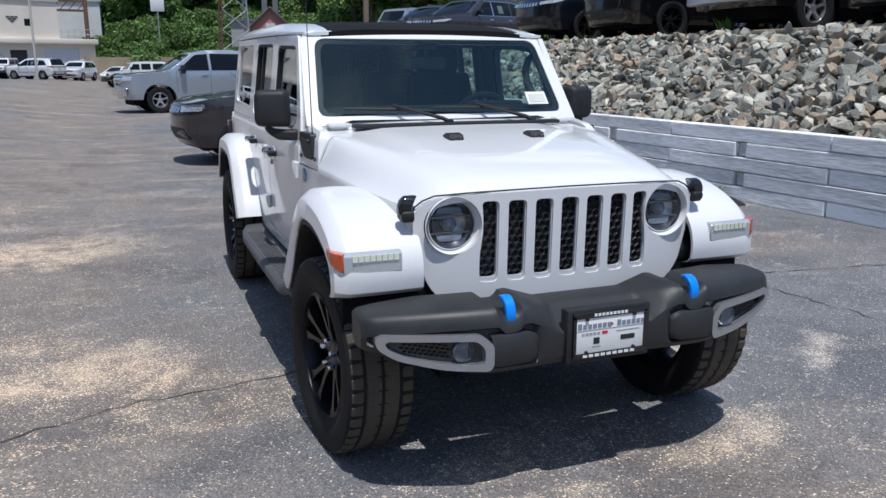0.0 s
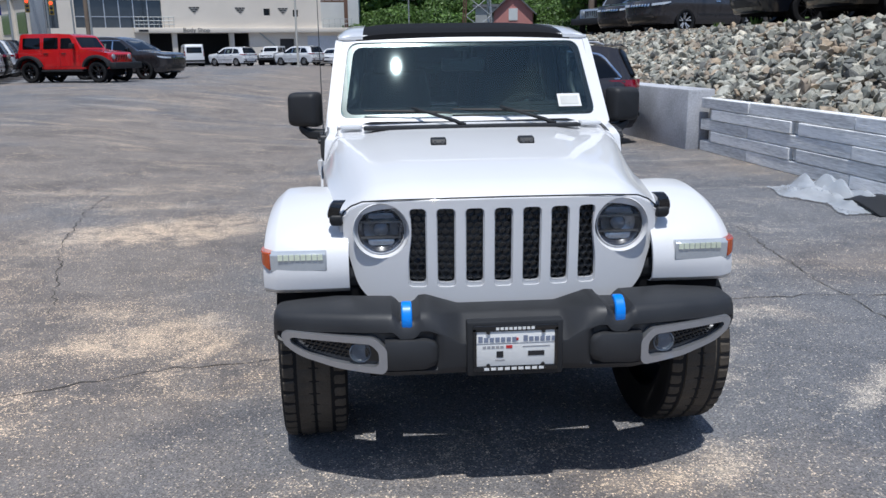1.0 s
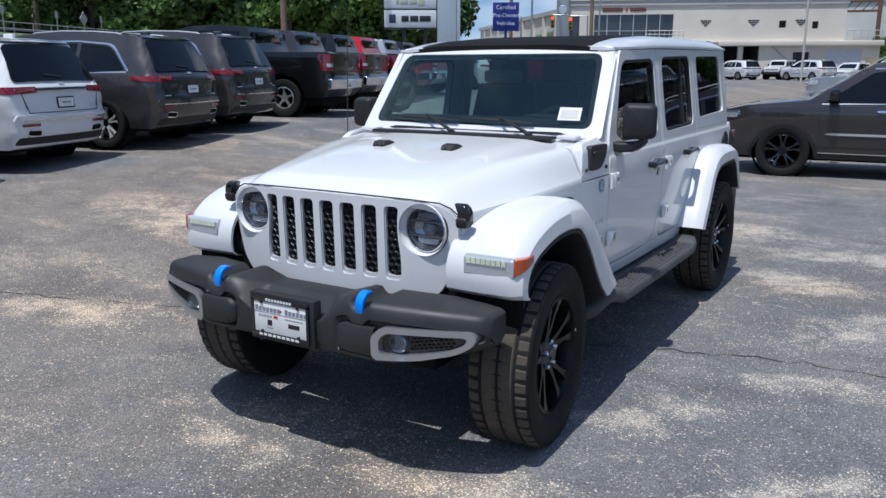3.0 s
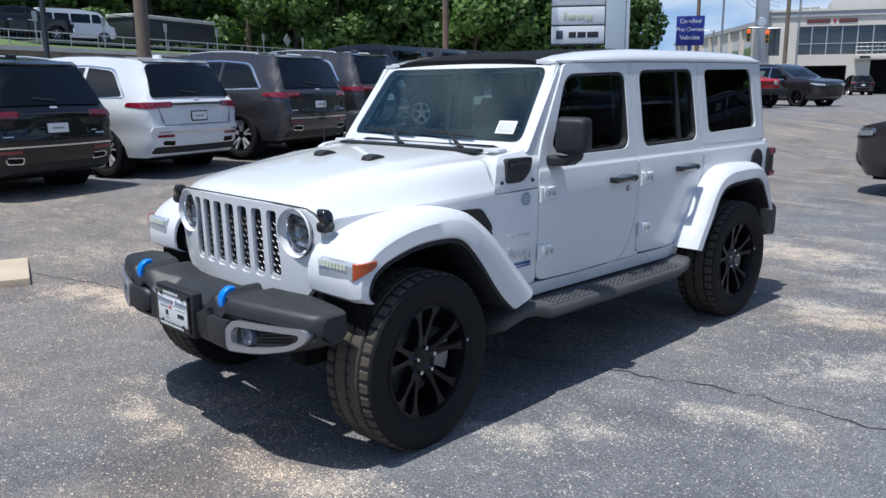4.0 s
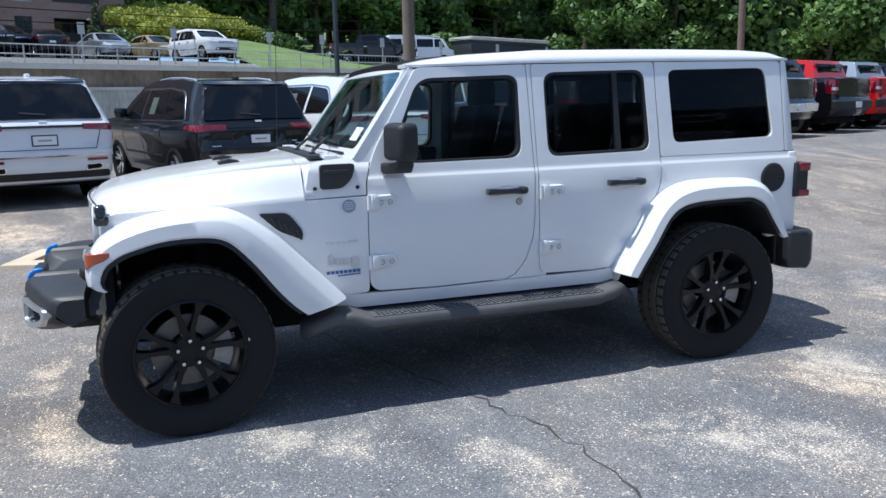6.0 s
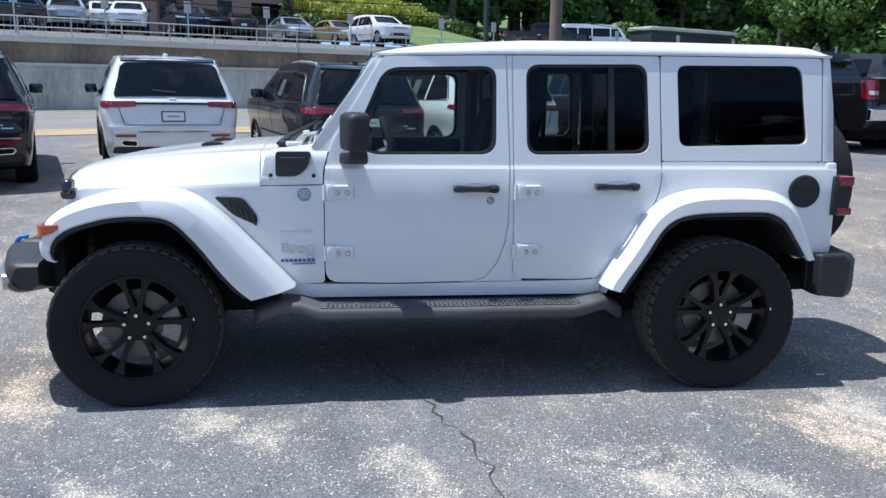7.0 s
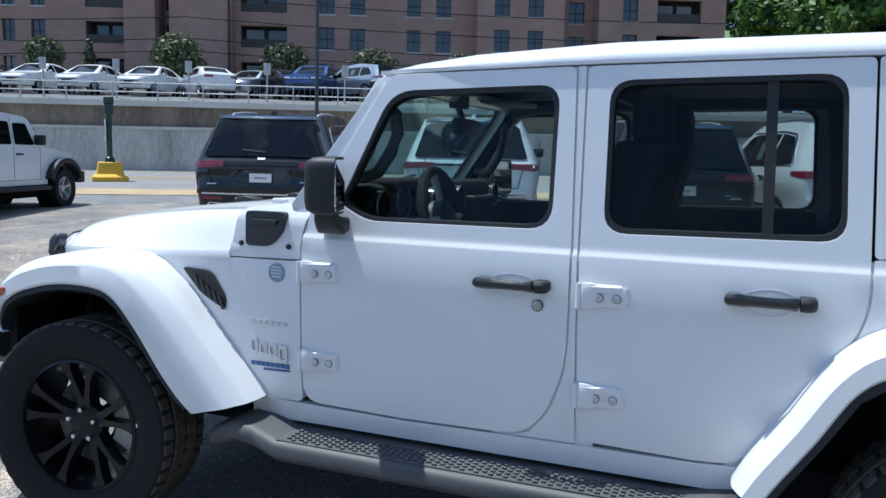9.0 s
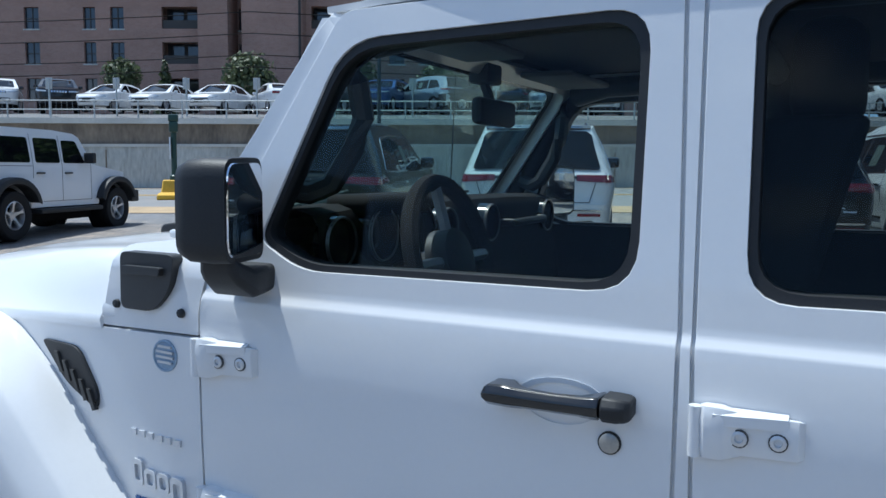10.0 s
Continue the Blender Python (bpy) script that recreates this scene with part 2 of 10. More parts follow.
def lerp_table(table, t):
    """Linear between the rows of a table of (key, value)."""
    if t <= table[0][0]:
        return table[0][1]
    for (a, u), (b, v) in zip(table, table[1:]):
        if t <= b:
            return u + (v - u) * (t - a) / (b - a)
    return table[-1][1]


def smooth_step(a, b, t):
    t = min(1.0, max(0.0, (t - a) / (b - a)))
    return t * t * (3 - 2 * t)


RISE = [(-60, 0.30), (-12, 0.26), (-5, 0.31), (-1.7, 0.29), (1.5, 0.22), (3.5, 0.28), (6.3, 0.41), (10.5, 0.56), (20, 0.62), (45, 0.60), (75, 0.42), (110, 0.40)]


def land(x, y):
    """The height of the lot: flat round the white car, rising gently to the street and the rows behind."""
    return lerp_table(RISE, y) * smooth_step(1.5, 9.0, -x) + 0.018 * min(31.0, max(0.0, -x - 9.0)) * (1 - smooth_step(5, 30, y))


# ---- ground: one sheet of asphalt to the horizon ----
WORN = [(1.95, 2.35, 0.75, 0.34, 60), (1.78, 1.20, 0.42, 0.20, 35), (1.15, 0.45, 0.55, 0.16, 40), (0.75, -0.62, 0.55, 0.16, 15), (-0.35, -0.70, 0.45, 0.15, -10),
        (-2.0, 1.2, 0.9, 0.35, 20), (-1.5, 0.95, 0.5, 0.2, 70), (1.7, 4.6, 0.8, 0.35, 10), (1.4, 3.6, 0.5, 0.3, 0), (-2.6, 4.2, 1.5, 0.7, 30),
        (-4.6, 2.6, 1.8, 0.7, -15), (-2.7, 0.1, 0.8, 0.3, 25), (0.5, 5.4, 1.2, 0.5, -20), (1.95, 0.15, 0.35, 0.18, 20), (1.65, 3.3, 0.35, 0.18, 0), (-5.6, -1.6, 1.3, 0.5, 20)]


def ground_material():
    m = bpy.data.materials.new("worn_asphalt")
    m.use_nodes = True
    n, l = m.node_tree.nodes, m.node_tree.links
    b = n["Principled BSDF"]
    b.inputs["Specular IOR Level"].default_value = 0.35
    tc = n.new("ShaderNodeTexCoord")

    def tex(scale, detail=6, rough=0.6, dist=0.0):
        t = n.new("ShaderNodeTexNoise")
        t.inputs["Scale"].default_value, t.inputs["Detail"].default_value = scale, detail
        t.inputs["Roughness"].default_value, t.inputs["Distortion"].default_value = rough, dist
        l.new(tc.outputs["Object"], t.inputs["Vector"])
        return t.outputs["Fac"]

    def ramp(src, a, bb, c0=(0, 0, 0), c1=(1, 1, 1)):
        r = n.new("ShaderNodeValToRGB")
        r.color_ramp.elements[0].position, r.color_ramp.elements[1].position = a, bb
        r.color_ramp.elements[0].color, r.color_ramp.elements[1].color = (*c0, 1), (*c1, 1)
        l.new(src, r.inputs["Fac"])
        return r.outputs["Color"]

    def mixc(f, a, bb, blend="MIX"):
        x = n.new("ShaderNodeMix")
        x.data_type, x.blend_type = "RGBA", blend
        for s, i in ((f, 0), (a, 6), (bb, 7)):
            if isinstance(s, tuple):
                x.inputs[i].default_value = (*s, 1)
            elif isinstance(s, float):
                x.inputs[i].default_value = s
            else:
                l.new(s, x.inputs[i])
        return x.outputs[2]

    def math_node(op, a, bb):
        x = n.new("ShaderNodeMath")
        x.operation = op
        for s, i in ((a, 0), (bb, 1)):
            if isinstance(s, float):
                x.inputs[i].default_value = s
            else:
                l.new(s, x.inputs[i])
        return x.outputs[0]

    big, mid, fine = tex(0.30, 5, 0.62, 0.3), tex(1.5, 9, 0.74, 0.15), tex(34, 4, 0.7)
    v = n.new("ShaderNodeTexVoronoi")
    v.inputs["Scale"].default_value = 150
    l.new(tc.outputs["Object"], v.inputs["Vector"])
    stone = n.new("ShaderNodeSeparateColor")
    l.new(v.outputs["Color"], stone.inputs[0])
    pick, tone = stone.outputs[0], stone.outputs[1]
    # fields rubbed bare, each an uneven oval: middle, half sizes and turn
    warp = n.new("ShaderNodeTexNoise")
    warp.inputs["Scale"].default_value, warp.inputs["Detail"].default_value = 1.9, 6
    l.new(tc.outputs["Object"], warp.inputs["Vector"])
    centred = n.new("ShaderNodeVectorMath")
    centred.operation = "MULTIPLY_ADD"
    centred.inputs[1].default_value, centred.inputs[2].default_value = (0.9, 0.9, 0), (-0.45, -0.45, 0)
    l.new(warp.outputs["Color"], centred.inputs[0])
    shifted = n.new("ShaderNodeVectorMath")
    l.new(tc.outputs["Object"], shifted.inputs[0])
    l.new(centred.outputs[0], shifted.inputs[1])
    worn = None
    for px, py, ax, ay, turned in WORN:
        mp = n.new("ShaderNodeMapping")
        mp.vector_type = "TEXTURE"
        mp.inputs["Location"].default_value, mp.inputs["Rotation"].default_value, mp.inputs["Scale"].default_value = (px, py, 0), (0, 0, radians(turned)), (ax, ay, 1)
        l.new(shifted.outputs[0], mp.inputs["Vector"])
        ln = n.new("ShaderNodeVectorMath")
        ln.operation = "LENGTH"
        l.new(mp.outputs[0], ln.inputs[0])
        spot = ramp(ln.outputs["Value"], 0.35, 1.15, (1, 1, 1), (0, 0, 0))
        worn = spot if worn is None else math_node("MAXIMUM", worn, spot)
    # wandering streaks of wear between them
    turn = n.new("ShaderNodeMapping")
    turn.inputs["Rotation"].default_value, turn.inputs["Scale"].default_value = (0, 0, 0.5), (0.55, 1.5, 1)
    l.new(tc.outputs["Object"], turn.inputs["Vector"])
    st = n.new("ShaderNodeTexNoise")
    st.inputs["Scale"].default_value, st.inputs["Detail"].default_value = 1.0, 8
    st.inputs["Roughness"].default_value, st.inputs["Distortion"].default_value = 0.66, 0.3
    l.new(turn.outputs["Vector"], st.inputs["Vector"])
    streak = math_node("MULTIPLY", ramp(st.outputs["Fac"], 0.52, 0.68), 0.50)
    wear = math_node("MAXIMUM", math_node("MULTIPLY", worn, ramp(mid, 0.34, 0.52)), streak)
    wear = math_node("MULTIPLY", wear, math_node("ADD", math_node("MULTIPLY", ramp(tex(6, 8, 0.80), 0.40, 0.60), 0.75), 0.25))
    # pale scratched veins
    vein = n.new("ShaderNodeTexNoise")
    vein.inputs["Scale"].default_value, vein.inputs["Detail"].default_value = 2.3, 5
    vein.inputs["Roughness"].default_value, vein.inputs["Distortion"].default_value = 0.62, 0.45
    l.new(tc.outputs["Object"], vein.inputs["Vector"])
    away = math_node("ABSOLUTE", math_node("SUBTRACT", vein.outputs["Fac"], 0.5), 0.0)
    scratch = math_node("MULTIPLY", ramp(away, 0.003, 0.010, (1, 1, 1), (0, 0, 0)), ramp(tex(1.1, 4, 0.6), 0.52, 0.60))
    scratch = math_node("MULTIPLY", scratch, ramp(tex(11, 5, 0.7), 0.42, 0.58))
    wear = math_node("MAXIMUM", wear, scratch)
    # binder under a thin seal coat; pale stones of the aggregate lie bare where it is rubbed
    binder = mixc(ramp(mid, 0.30, 0.70), (0.120, 0.124, 0.135), (0.202, 0.204, 0.212))
    seal = mixc(math_node("MULTIPLY", ramp(tex(0.75, 6, 0.66, 0.4), 0.50, 0.60), 0.62), binder, (0.092, 0.095, 0.107))
    stones = mixc(tone, (0.32, 0.29, 0.25), (0.72, 0.64, 0.53))
    bare = math_node("ADD", math_node("MULTIPLY", wear, 0.72), 0.05)
    col = mixc(ramp(math_node("ADD", math_node("SUBTRACT", bare, pick), math_node("MULTIPLY", fine, 0.06)), 0.0, 0.07), seal, stones)
    grain = n.new("ShaderNodeMapRange")
    grain.inputs["To Min"].default_value, grain.inputs["To Max"].default_value = 0.58, 1.42
    l.new(stone.outputs[2], grain.inputs["Value"])
    grey = n.new("ShaderNodeCombineColor")
    for i in range(3):
        l.new(grain.outputs[0], grey.inputs[i])
    col = mixc(1.0, col, grey.outputs[0], "MULTIPLY")
    dust = mixc(math_node("MULTIPLY", wear, 0.45), col, (0.52, 0.46, 0.395))
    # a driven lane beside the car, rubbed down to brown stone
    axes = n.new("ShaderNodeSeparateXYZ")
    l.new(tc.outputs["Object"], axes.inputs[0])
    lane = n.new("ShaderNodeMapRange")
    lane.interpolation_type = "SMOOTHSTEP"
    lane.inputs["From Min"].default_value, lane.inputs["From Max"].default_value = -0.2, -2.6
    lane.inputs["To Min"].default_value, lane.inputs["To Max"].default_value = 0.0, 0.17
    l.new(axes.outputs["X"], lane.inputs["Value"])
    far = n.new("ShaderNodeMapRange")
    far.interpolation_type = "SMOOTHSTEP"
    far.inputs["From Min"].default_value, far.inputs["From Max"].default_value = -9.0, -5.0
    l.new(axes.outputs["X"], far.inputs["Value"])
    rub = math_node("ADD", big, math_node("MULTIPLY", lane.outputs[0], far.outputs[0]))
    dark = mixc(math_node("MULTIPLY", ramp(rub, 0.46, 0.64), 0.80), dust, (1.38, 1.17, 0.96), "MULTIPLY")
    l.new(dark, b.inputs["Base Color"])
    b.inputs["Roughness"].default_value = 0.82
    bp = n.new("ShaderNodeBump")
    bp.inputs["Strength"].default_value, bp.inputs["Distance"].default_value = 0.7, 0.006
    l.new(math_node("ADD", fine, math_node("MULTIPLY", v.outputs["Distance"], 0.8)), bp.inputs["Height"])
    l.new(bp.outputs["Normal"], b.inputs["Normal"])
    return m


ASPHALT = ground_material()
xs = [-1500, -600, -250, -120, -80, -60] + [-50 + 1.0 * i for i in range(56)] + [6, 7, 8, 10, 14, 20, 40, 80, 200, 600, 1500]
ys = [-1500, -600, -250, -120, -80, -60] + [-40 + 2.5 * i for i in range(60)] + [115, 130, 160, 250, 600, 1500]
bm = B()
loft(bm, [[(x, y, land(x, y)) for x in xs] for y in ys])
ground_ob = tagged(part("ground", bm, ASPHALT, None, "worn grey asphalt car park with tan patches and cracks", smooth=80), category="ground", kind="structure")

# cracks: narrow dark seams that wander over the asphalt
CRACKS = [
    [(-4.2, -0.30), (-2.2, 0.49), (-1.92, 0.62), (-1.63, 0.73), (-1.23, 0.78), (-0.88, 0.83), (0.4, 1.20), (1.04, 1.44), (1.4, 1.55), (1.74, 1.62), (2.1, 1.62), (2.52, 1.62), (3.6, 1.50), (5.4, 1.1)],
    [(-3.69, 6.47), (-3.61, 5.09), (-3.34, 3.69), (-2.96, 2.57), (-2.6, 1.5)],
    [(-5.11, 1.56), (-5.24, 2.65), (-5.26, 3.17), (-4.08, 3.39), (-3.4, 3.5)],
    [(2.83, 3.83), (2.66, 2.22), (2.62, 1.15), (2.75, 0.2), (3.3, -0.7)],
    [(-5.3, 3.2), (-6.6, 3.6), (-8.4, 3.5), (-9.6, 4.4)],
    [(-7.2, 0.4), (-6.5, 2.1), (-6.6, 3.6)],
    [(1.2, -1.2), (1.9, -0.6), (2.9, -0.4)],
]
TAR = mat("crack_dirt", (0.062, 0.055, 0.047), 0.9, var=0.5, scale=14)
crack_rng = random.Random(4)
for line in CRACKS:
    pts = []
    for (x0, y0), (x1, y1) in zip(line, line[1:]):
        k = max(2, int(math.hypot(x1 - x0, y1 - y0) / 0.07))
        nx, ny = -(y1 - y0) / math.hypot(x1 - x0, y1 - y0), (x1 - x0) / math.hypot(x1 - x0, y1 - y0)
        for i in range(k):
            t = i / k
            o = crack_rng.gauss(0, 0.014)
            pts.append((x0 + (x1 - x0) * t + nx * o, y0 + (y1 - y0) * t + ny * o, nx, ny))
    rows = []
    for i, (x, y, nx, ny) in enumerate(pts):
        wd = crack_rng.choice((0.0015, 0.003, 0.005, 0.007)) * min(1.0, 0.2 + 0.2 * i, 0.2 + 0.2 * (len(pts) - 1 - i))
        rows.append([(x - nx * wd, y - ny * wd, land(x, y) + 0.004), (x + nx * wd, y + ny * wd, land(x, y) + 0.004)])
    bm = B()
    loft(bm, rows)
    part("crack", bm, TAR, ground_ob, "narrow dark crack in the asphalt", smooth=0)


# ---- wheels ----
def tyre_profile(R, w, rim):
    h = w / 2
    return [(-h * 0.80, rim), (-h * 0.97, rim + (R - rim) * 0.30), (-h, rim + (R - rim) * 0.55), (-h * 0.97, R * 0.955), (-h * 0.90, R * 0.985), (-h * 0.80, R * 0.995),
            (-h * 0.60, R), (-h * 0.56, R - 0.009), (-h * 0.50, R - 0.009), (-h * 0.46, R), (-h * 0.06, R), (-h * 0.03, R - 0.009), (h * 0.03, R - 0.009), (h * 0.06, R),
            (h * 0.46, R), (h * 0.50, R - 0.009), (h * 0.56, R - 0.009), (h * 0.60, R), (h * 0.80, R * 0.995), (h * 0.90, R * 0.985), (h * 0.97, R * 0.955),
            (h, rim + (R - rim) * 0.55), (h * 0.97, rim + (R - rim) * 0.30), (h * 0.80, rim)]


def wheel_meshes(R=0.405, w=0.275, rim=0.262, spokes=5, pair=0.25, rim_mat=None, fine=True, nut_mat=None, spoke_mat=None):
    """The meshes of one wheel, its outer face towards +x: the rim first, then its pieces."""
    rim_mat = rim_mat or WHEEL_BLACK
    h, made = w / 2, []

    def keep(name, bm, material, label="", smooth=38):
        ob = part(name, bm, material, None, label, smooth)
        me = ob.data
        bpy.data.objects.remove(ob)
        made.append((name, me, label))

    bm = B()
    spin(bm, [(h * 0.82, rim), (h * 0.86, rim - 0.012), (h * 0.55, rim - 0.022), (-h * 0.3, rim - 0.03), (-h * 0.8, rim - 0.01), (-h * 0.8, rim)], 40 if fine else 20, closed=True)
    spin(bm, [(h * 0.50, 0.0), (h * 0.52, 0.05), (h * 0.46, 0.075), (h * 0.20, 0.08), (h * 0.2, 0.0)], 20 if fine else 10)
    keep("wheel", bm, rim_mat)
    cut = lambda j, k, r: r - (0.008 if (k + (1 if j > 9 else 0)) % 4 == 0 and j in (1, 2, 3, 4, 13, 14, 15, 16) else 0.007 if k % 4 == 2 and j in (7, 10) else 0.004 if k % 2 and j in (3, 14) else 0)
    prof = tyre_profile(R, w, rim)
    if fine:
        keep("tyre", spin(B(), [p for j, p in enumerate(prof) if j < 6 or j > 17] , 60, closed=True), RUBBER, smooth=30)
        band = [(o, r + 0.003) for o, r in prof[3:21]]
        band = [(band[0][0], band[0][1] - 0.02)] + band[1:-1] + [(band[-1][0], band[-1][1] - 0.02)]
        keep("tread", spin(B(), band, 176, wob=cut), TREAD, "dusty grey-brown tyre tread", smooth=25)
    else:
        keep("tyre", spin(B(), prof, 30), RUBBER, smooth=30)
    for k in range(spokes):
        for s in (-1, 1) if pair else (0,):
            bm = B()
            a0, a1 = 2 * math.pi * k / spokes + s * pair * 0.55, 2 * math.pi * k / spokes + s * pair
            rows = []
            for t, wd, o, dp in ((0.0, 0.024, h * 0.50, 0.050), (0.30, 0.015, h * 0.60, 0.050), (0.62, 0.013, h * 0.68, 0.045), (0.82, 0.019, h * 0.74, 0.042), (1.0, 0.036, h * 0.78, 0.04)):
                r = 0.06 + (rim - 0.072) * t
                a = a0 + (a1 - a0) * t + math.pi / 2
                c, n = Vector((0, math.cos(a), math.sin(a))) * r, Vector((0, -math.sin(a), math.cos(a)))
                wd = wd * (1 if pair else 1.7)
                rows.append([c - n * wd + Vector((o - dp, 0, 0)), c - n * wd * 0.8 + Vector((o, 0, 0)), c + n * wd * 0.8 + Vector((o, 0, 0)), c + n * wd + Vector((o - dp, 0, 0))])
            loft(bm, rows, closed=True, caps=True)
            keep("spoke", bm, spoke_mat or rim_mat)
    if fine:
        for k in range(5):
            a = 2 * math.pi * k / 5 + math.pi / 2
            c = Vector((0, math.cos(a), math.sin(a))) * 0.060
            keep("lug_nut", spin(B(), [(h * 0.44, 0.0125), (h * 0.66, 0.0125), (h * 0.72, 0.009), (h * 0.73, 0.0)], 6, center=c), nut_mat or CHROME, "chrome lug nut")
        keep("brake_disc", spin(B(), [(-0.01, 0.09), (0.012, 0.09), (0.012, 0.175), (-0.01, 0.175)], 32, closed=True), STEEL, "grey steel brake disc")
        bm = B()
        rows = []
        for a in [math.radians(-28 + 8 * i) for i in range(8)]:
            rows.append([Vector((o, r * math.cos(a), r * math.sin(a))) for o, r in ((-0.04, 0.12), (0.045, 0.12), (0.05, 0.205), (-0.04, 0.205))])
        loft(bm, rows, closed=True, caps=True)
        keep("brake_caliper", bm, mat("caliper_iron", (0.33, 0.32, 0.31), 0.5, metal=0.5, var=0.3, fine=50), "grey cast brake caliper")
        keep("balance_mark", box(B(), h * 0.83, h * 0.86, 0.268, 0.280, 0.03, 0.044), PAPER, "small white paint mark")
    return made


def add_wheel(root, meshes, m):
    """One wheel of meshes shared with the others, under its car."""
    first = None
    for name, me, label in meshes:
        ob = new(name, me)
        if first is None:
            first = ob
            ob.parent, ob.matrix_basis = root, m
        else:
            ob.parent = first
        if label:
            tagged(ob, label=label)
    return first


# ---- the white four-door off-road car; its front axle stands at y = 0, its nose points to -y ----
hero = thing("off_road_car", "white four-door off-road car with black wheels, parked on worn asphalt", "car")
HERO_WHEEL = wheel_meshes()
for wx, wy, turn in ((0.80, 0, 5), (-0.80, 0, 185), (0.80, 3.008, 0), (-0.80, 3.008, 180)):
    add_wheel(hero, HERO_WHEEL, pose(wx, wy, 0.398, 0, 0, turn))


def side_x(y, z):
    b = 0.635 + 0.158 * min(1.0, max(0.0, (y + 0.35) / 1.22)) ** 0.85
    if z < 1.165:
        return b - 0.022 * max(0.0, (1.0 - z) / 0.45) ** 2
    return b - 0.010 * smooth_step(1.165, 1.185, z) - max(0.0, z - 1.175) * 0.128


CUTS = (0.62, 0.68, 0.74, 0.80, 0.86, 0.92, 1.0, 1.165, 1.172, 1.18, 1.188, 1.20, 1.45)
BELT = 1.205
F_DOOR = rnd([(0.924, 0.585, 0.07), (1.30, 0.575, 0.0), (1.76, 0.581, 0.14), (1.860, 0.80, 0.12), (1.862, 1.19, 0.0), (1.842, 1.738, 0.02), (1.218, 1.722, 0.03), (0.965, 1.30, 0.10), (0.924, 1.17, 0.06)], n=5)
F_WIN = rnd([(1.058, 1.290, 0.03), (1.160, 1.236, 0.06), (1.45, 1.238, 0.0), (1.797, 1.240, 0.08), (1.796, 1.684, 0.07), (1.226, 1.668, 0.08)], n=5)
R_DOOR = rnd([(1.900, 0.590, 0.06), (2.25, 0.582, 0.0), (2.37, 0.588, 0.06), (2.470, 0.725, 0.02), (2.617, 0.932, 0.05), (2.672, 1.06, 0.06), (2.672, 1.20, 0.0), (2.655, 1.748, 0.02), (1.879, 1.738, 0.02)], n=5)
R_WIN = rnd([(1.955, 1.238, 0.07), (2.612, 1.248, 0.07), (2.590, 1.706, 0.07), (1.948, 1.694, 0.07)], n=5)
Q_TOP = rnd([(2.680, BELT + 0.006, 0.01), (3.572, BELT + 0.006, 0.02), (3.560, 1.752, 0.03), (2.662, 1.748, 0.01)])
Q_WIN = rnd([(2.772, 1.285, 0.05), (3.492, 1.300, 0.05), (3.446, 1.712, 0.06), (2.752, 1.703, 0.05)], n=5)
R_ARCH = [(3.46, 0.68), (3.40, 0.86), (3.31, 0.95), (3.20, 0.975), (2.75, 0.965), (2.66, 0.90), (2.55, 0.73), (2.44, 0.57)]
Q_LOW = rnd([(2.380, 0.50, 0.01), (2.384, 0.588, 0.02), (2.480, 0.722, 0.02), (2.626, 0.932, 0.05), (2.680, 1.06, 0.06), (2.680, BELT, 0.005), (3.655, BELT - 0.001, 0.02), (3.668, 0.70, 0.03)] + [(a, b, 0.02) for a, b in R_ARCH] + [(2.42, 0.50, 0.01)], n=3)
SILL = rnd([(0.70, 0.50, 0.01), (2.376, 0.50, 0.01), (2.376, 0.582, 0.01), (2.25, 0.576, 0.0), (1.76, 0.573, 0.0), (1.30, 0.568, 0.0), (0.915, 0.575, 0.0), (0.70, 0.575, 0.01)])
COWL = rnd([(0.52, 0.56, 0.01), (0.919, 0.582, 0.02), (0.919, 1.085, 0.004), (-0.33, 1.045, 0.01), (-0.33, 0.93, 0.02), (0.20, 0.95, 0.05), (0.40, 0.80, 0.05)])
COWL_TOP = rnd([(0.606, 1.080, 0.004), (0.916, 1.090, 0.004), (0.916, 1.150, 0.02), (0.955, 1.300, 0.05), (0.80, 1.275, 0.05), (0.640, 1.258, 0.05)])

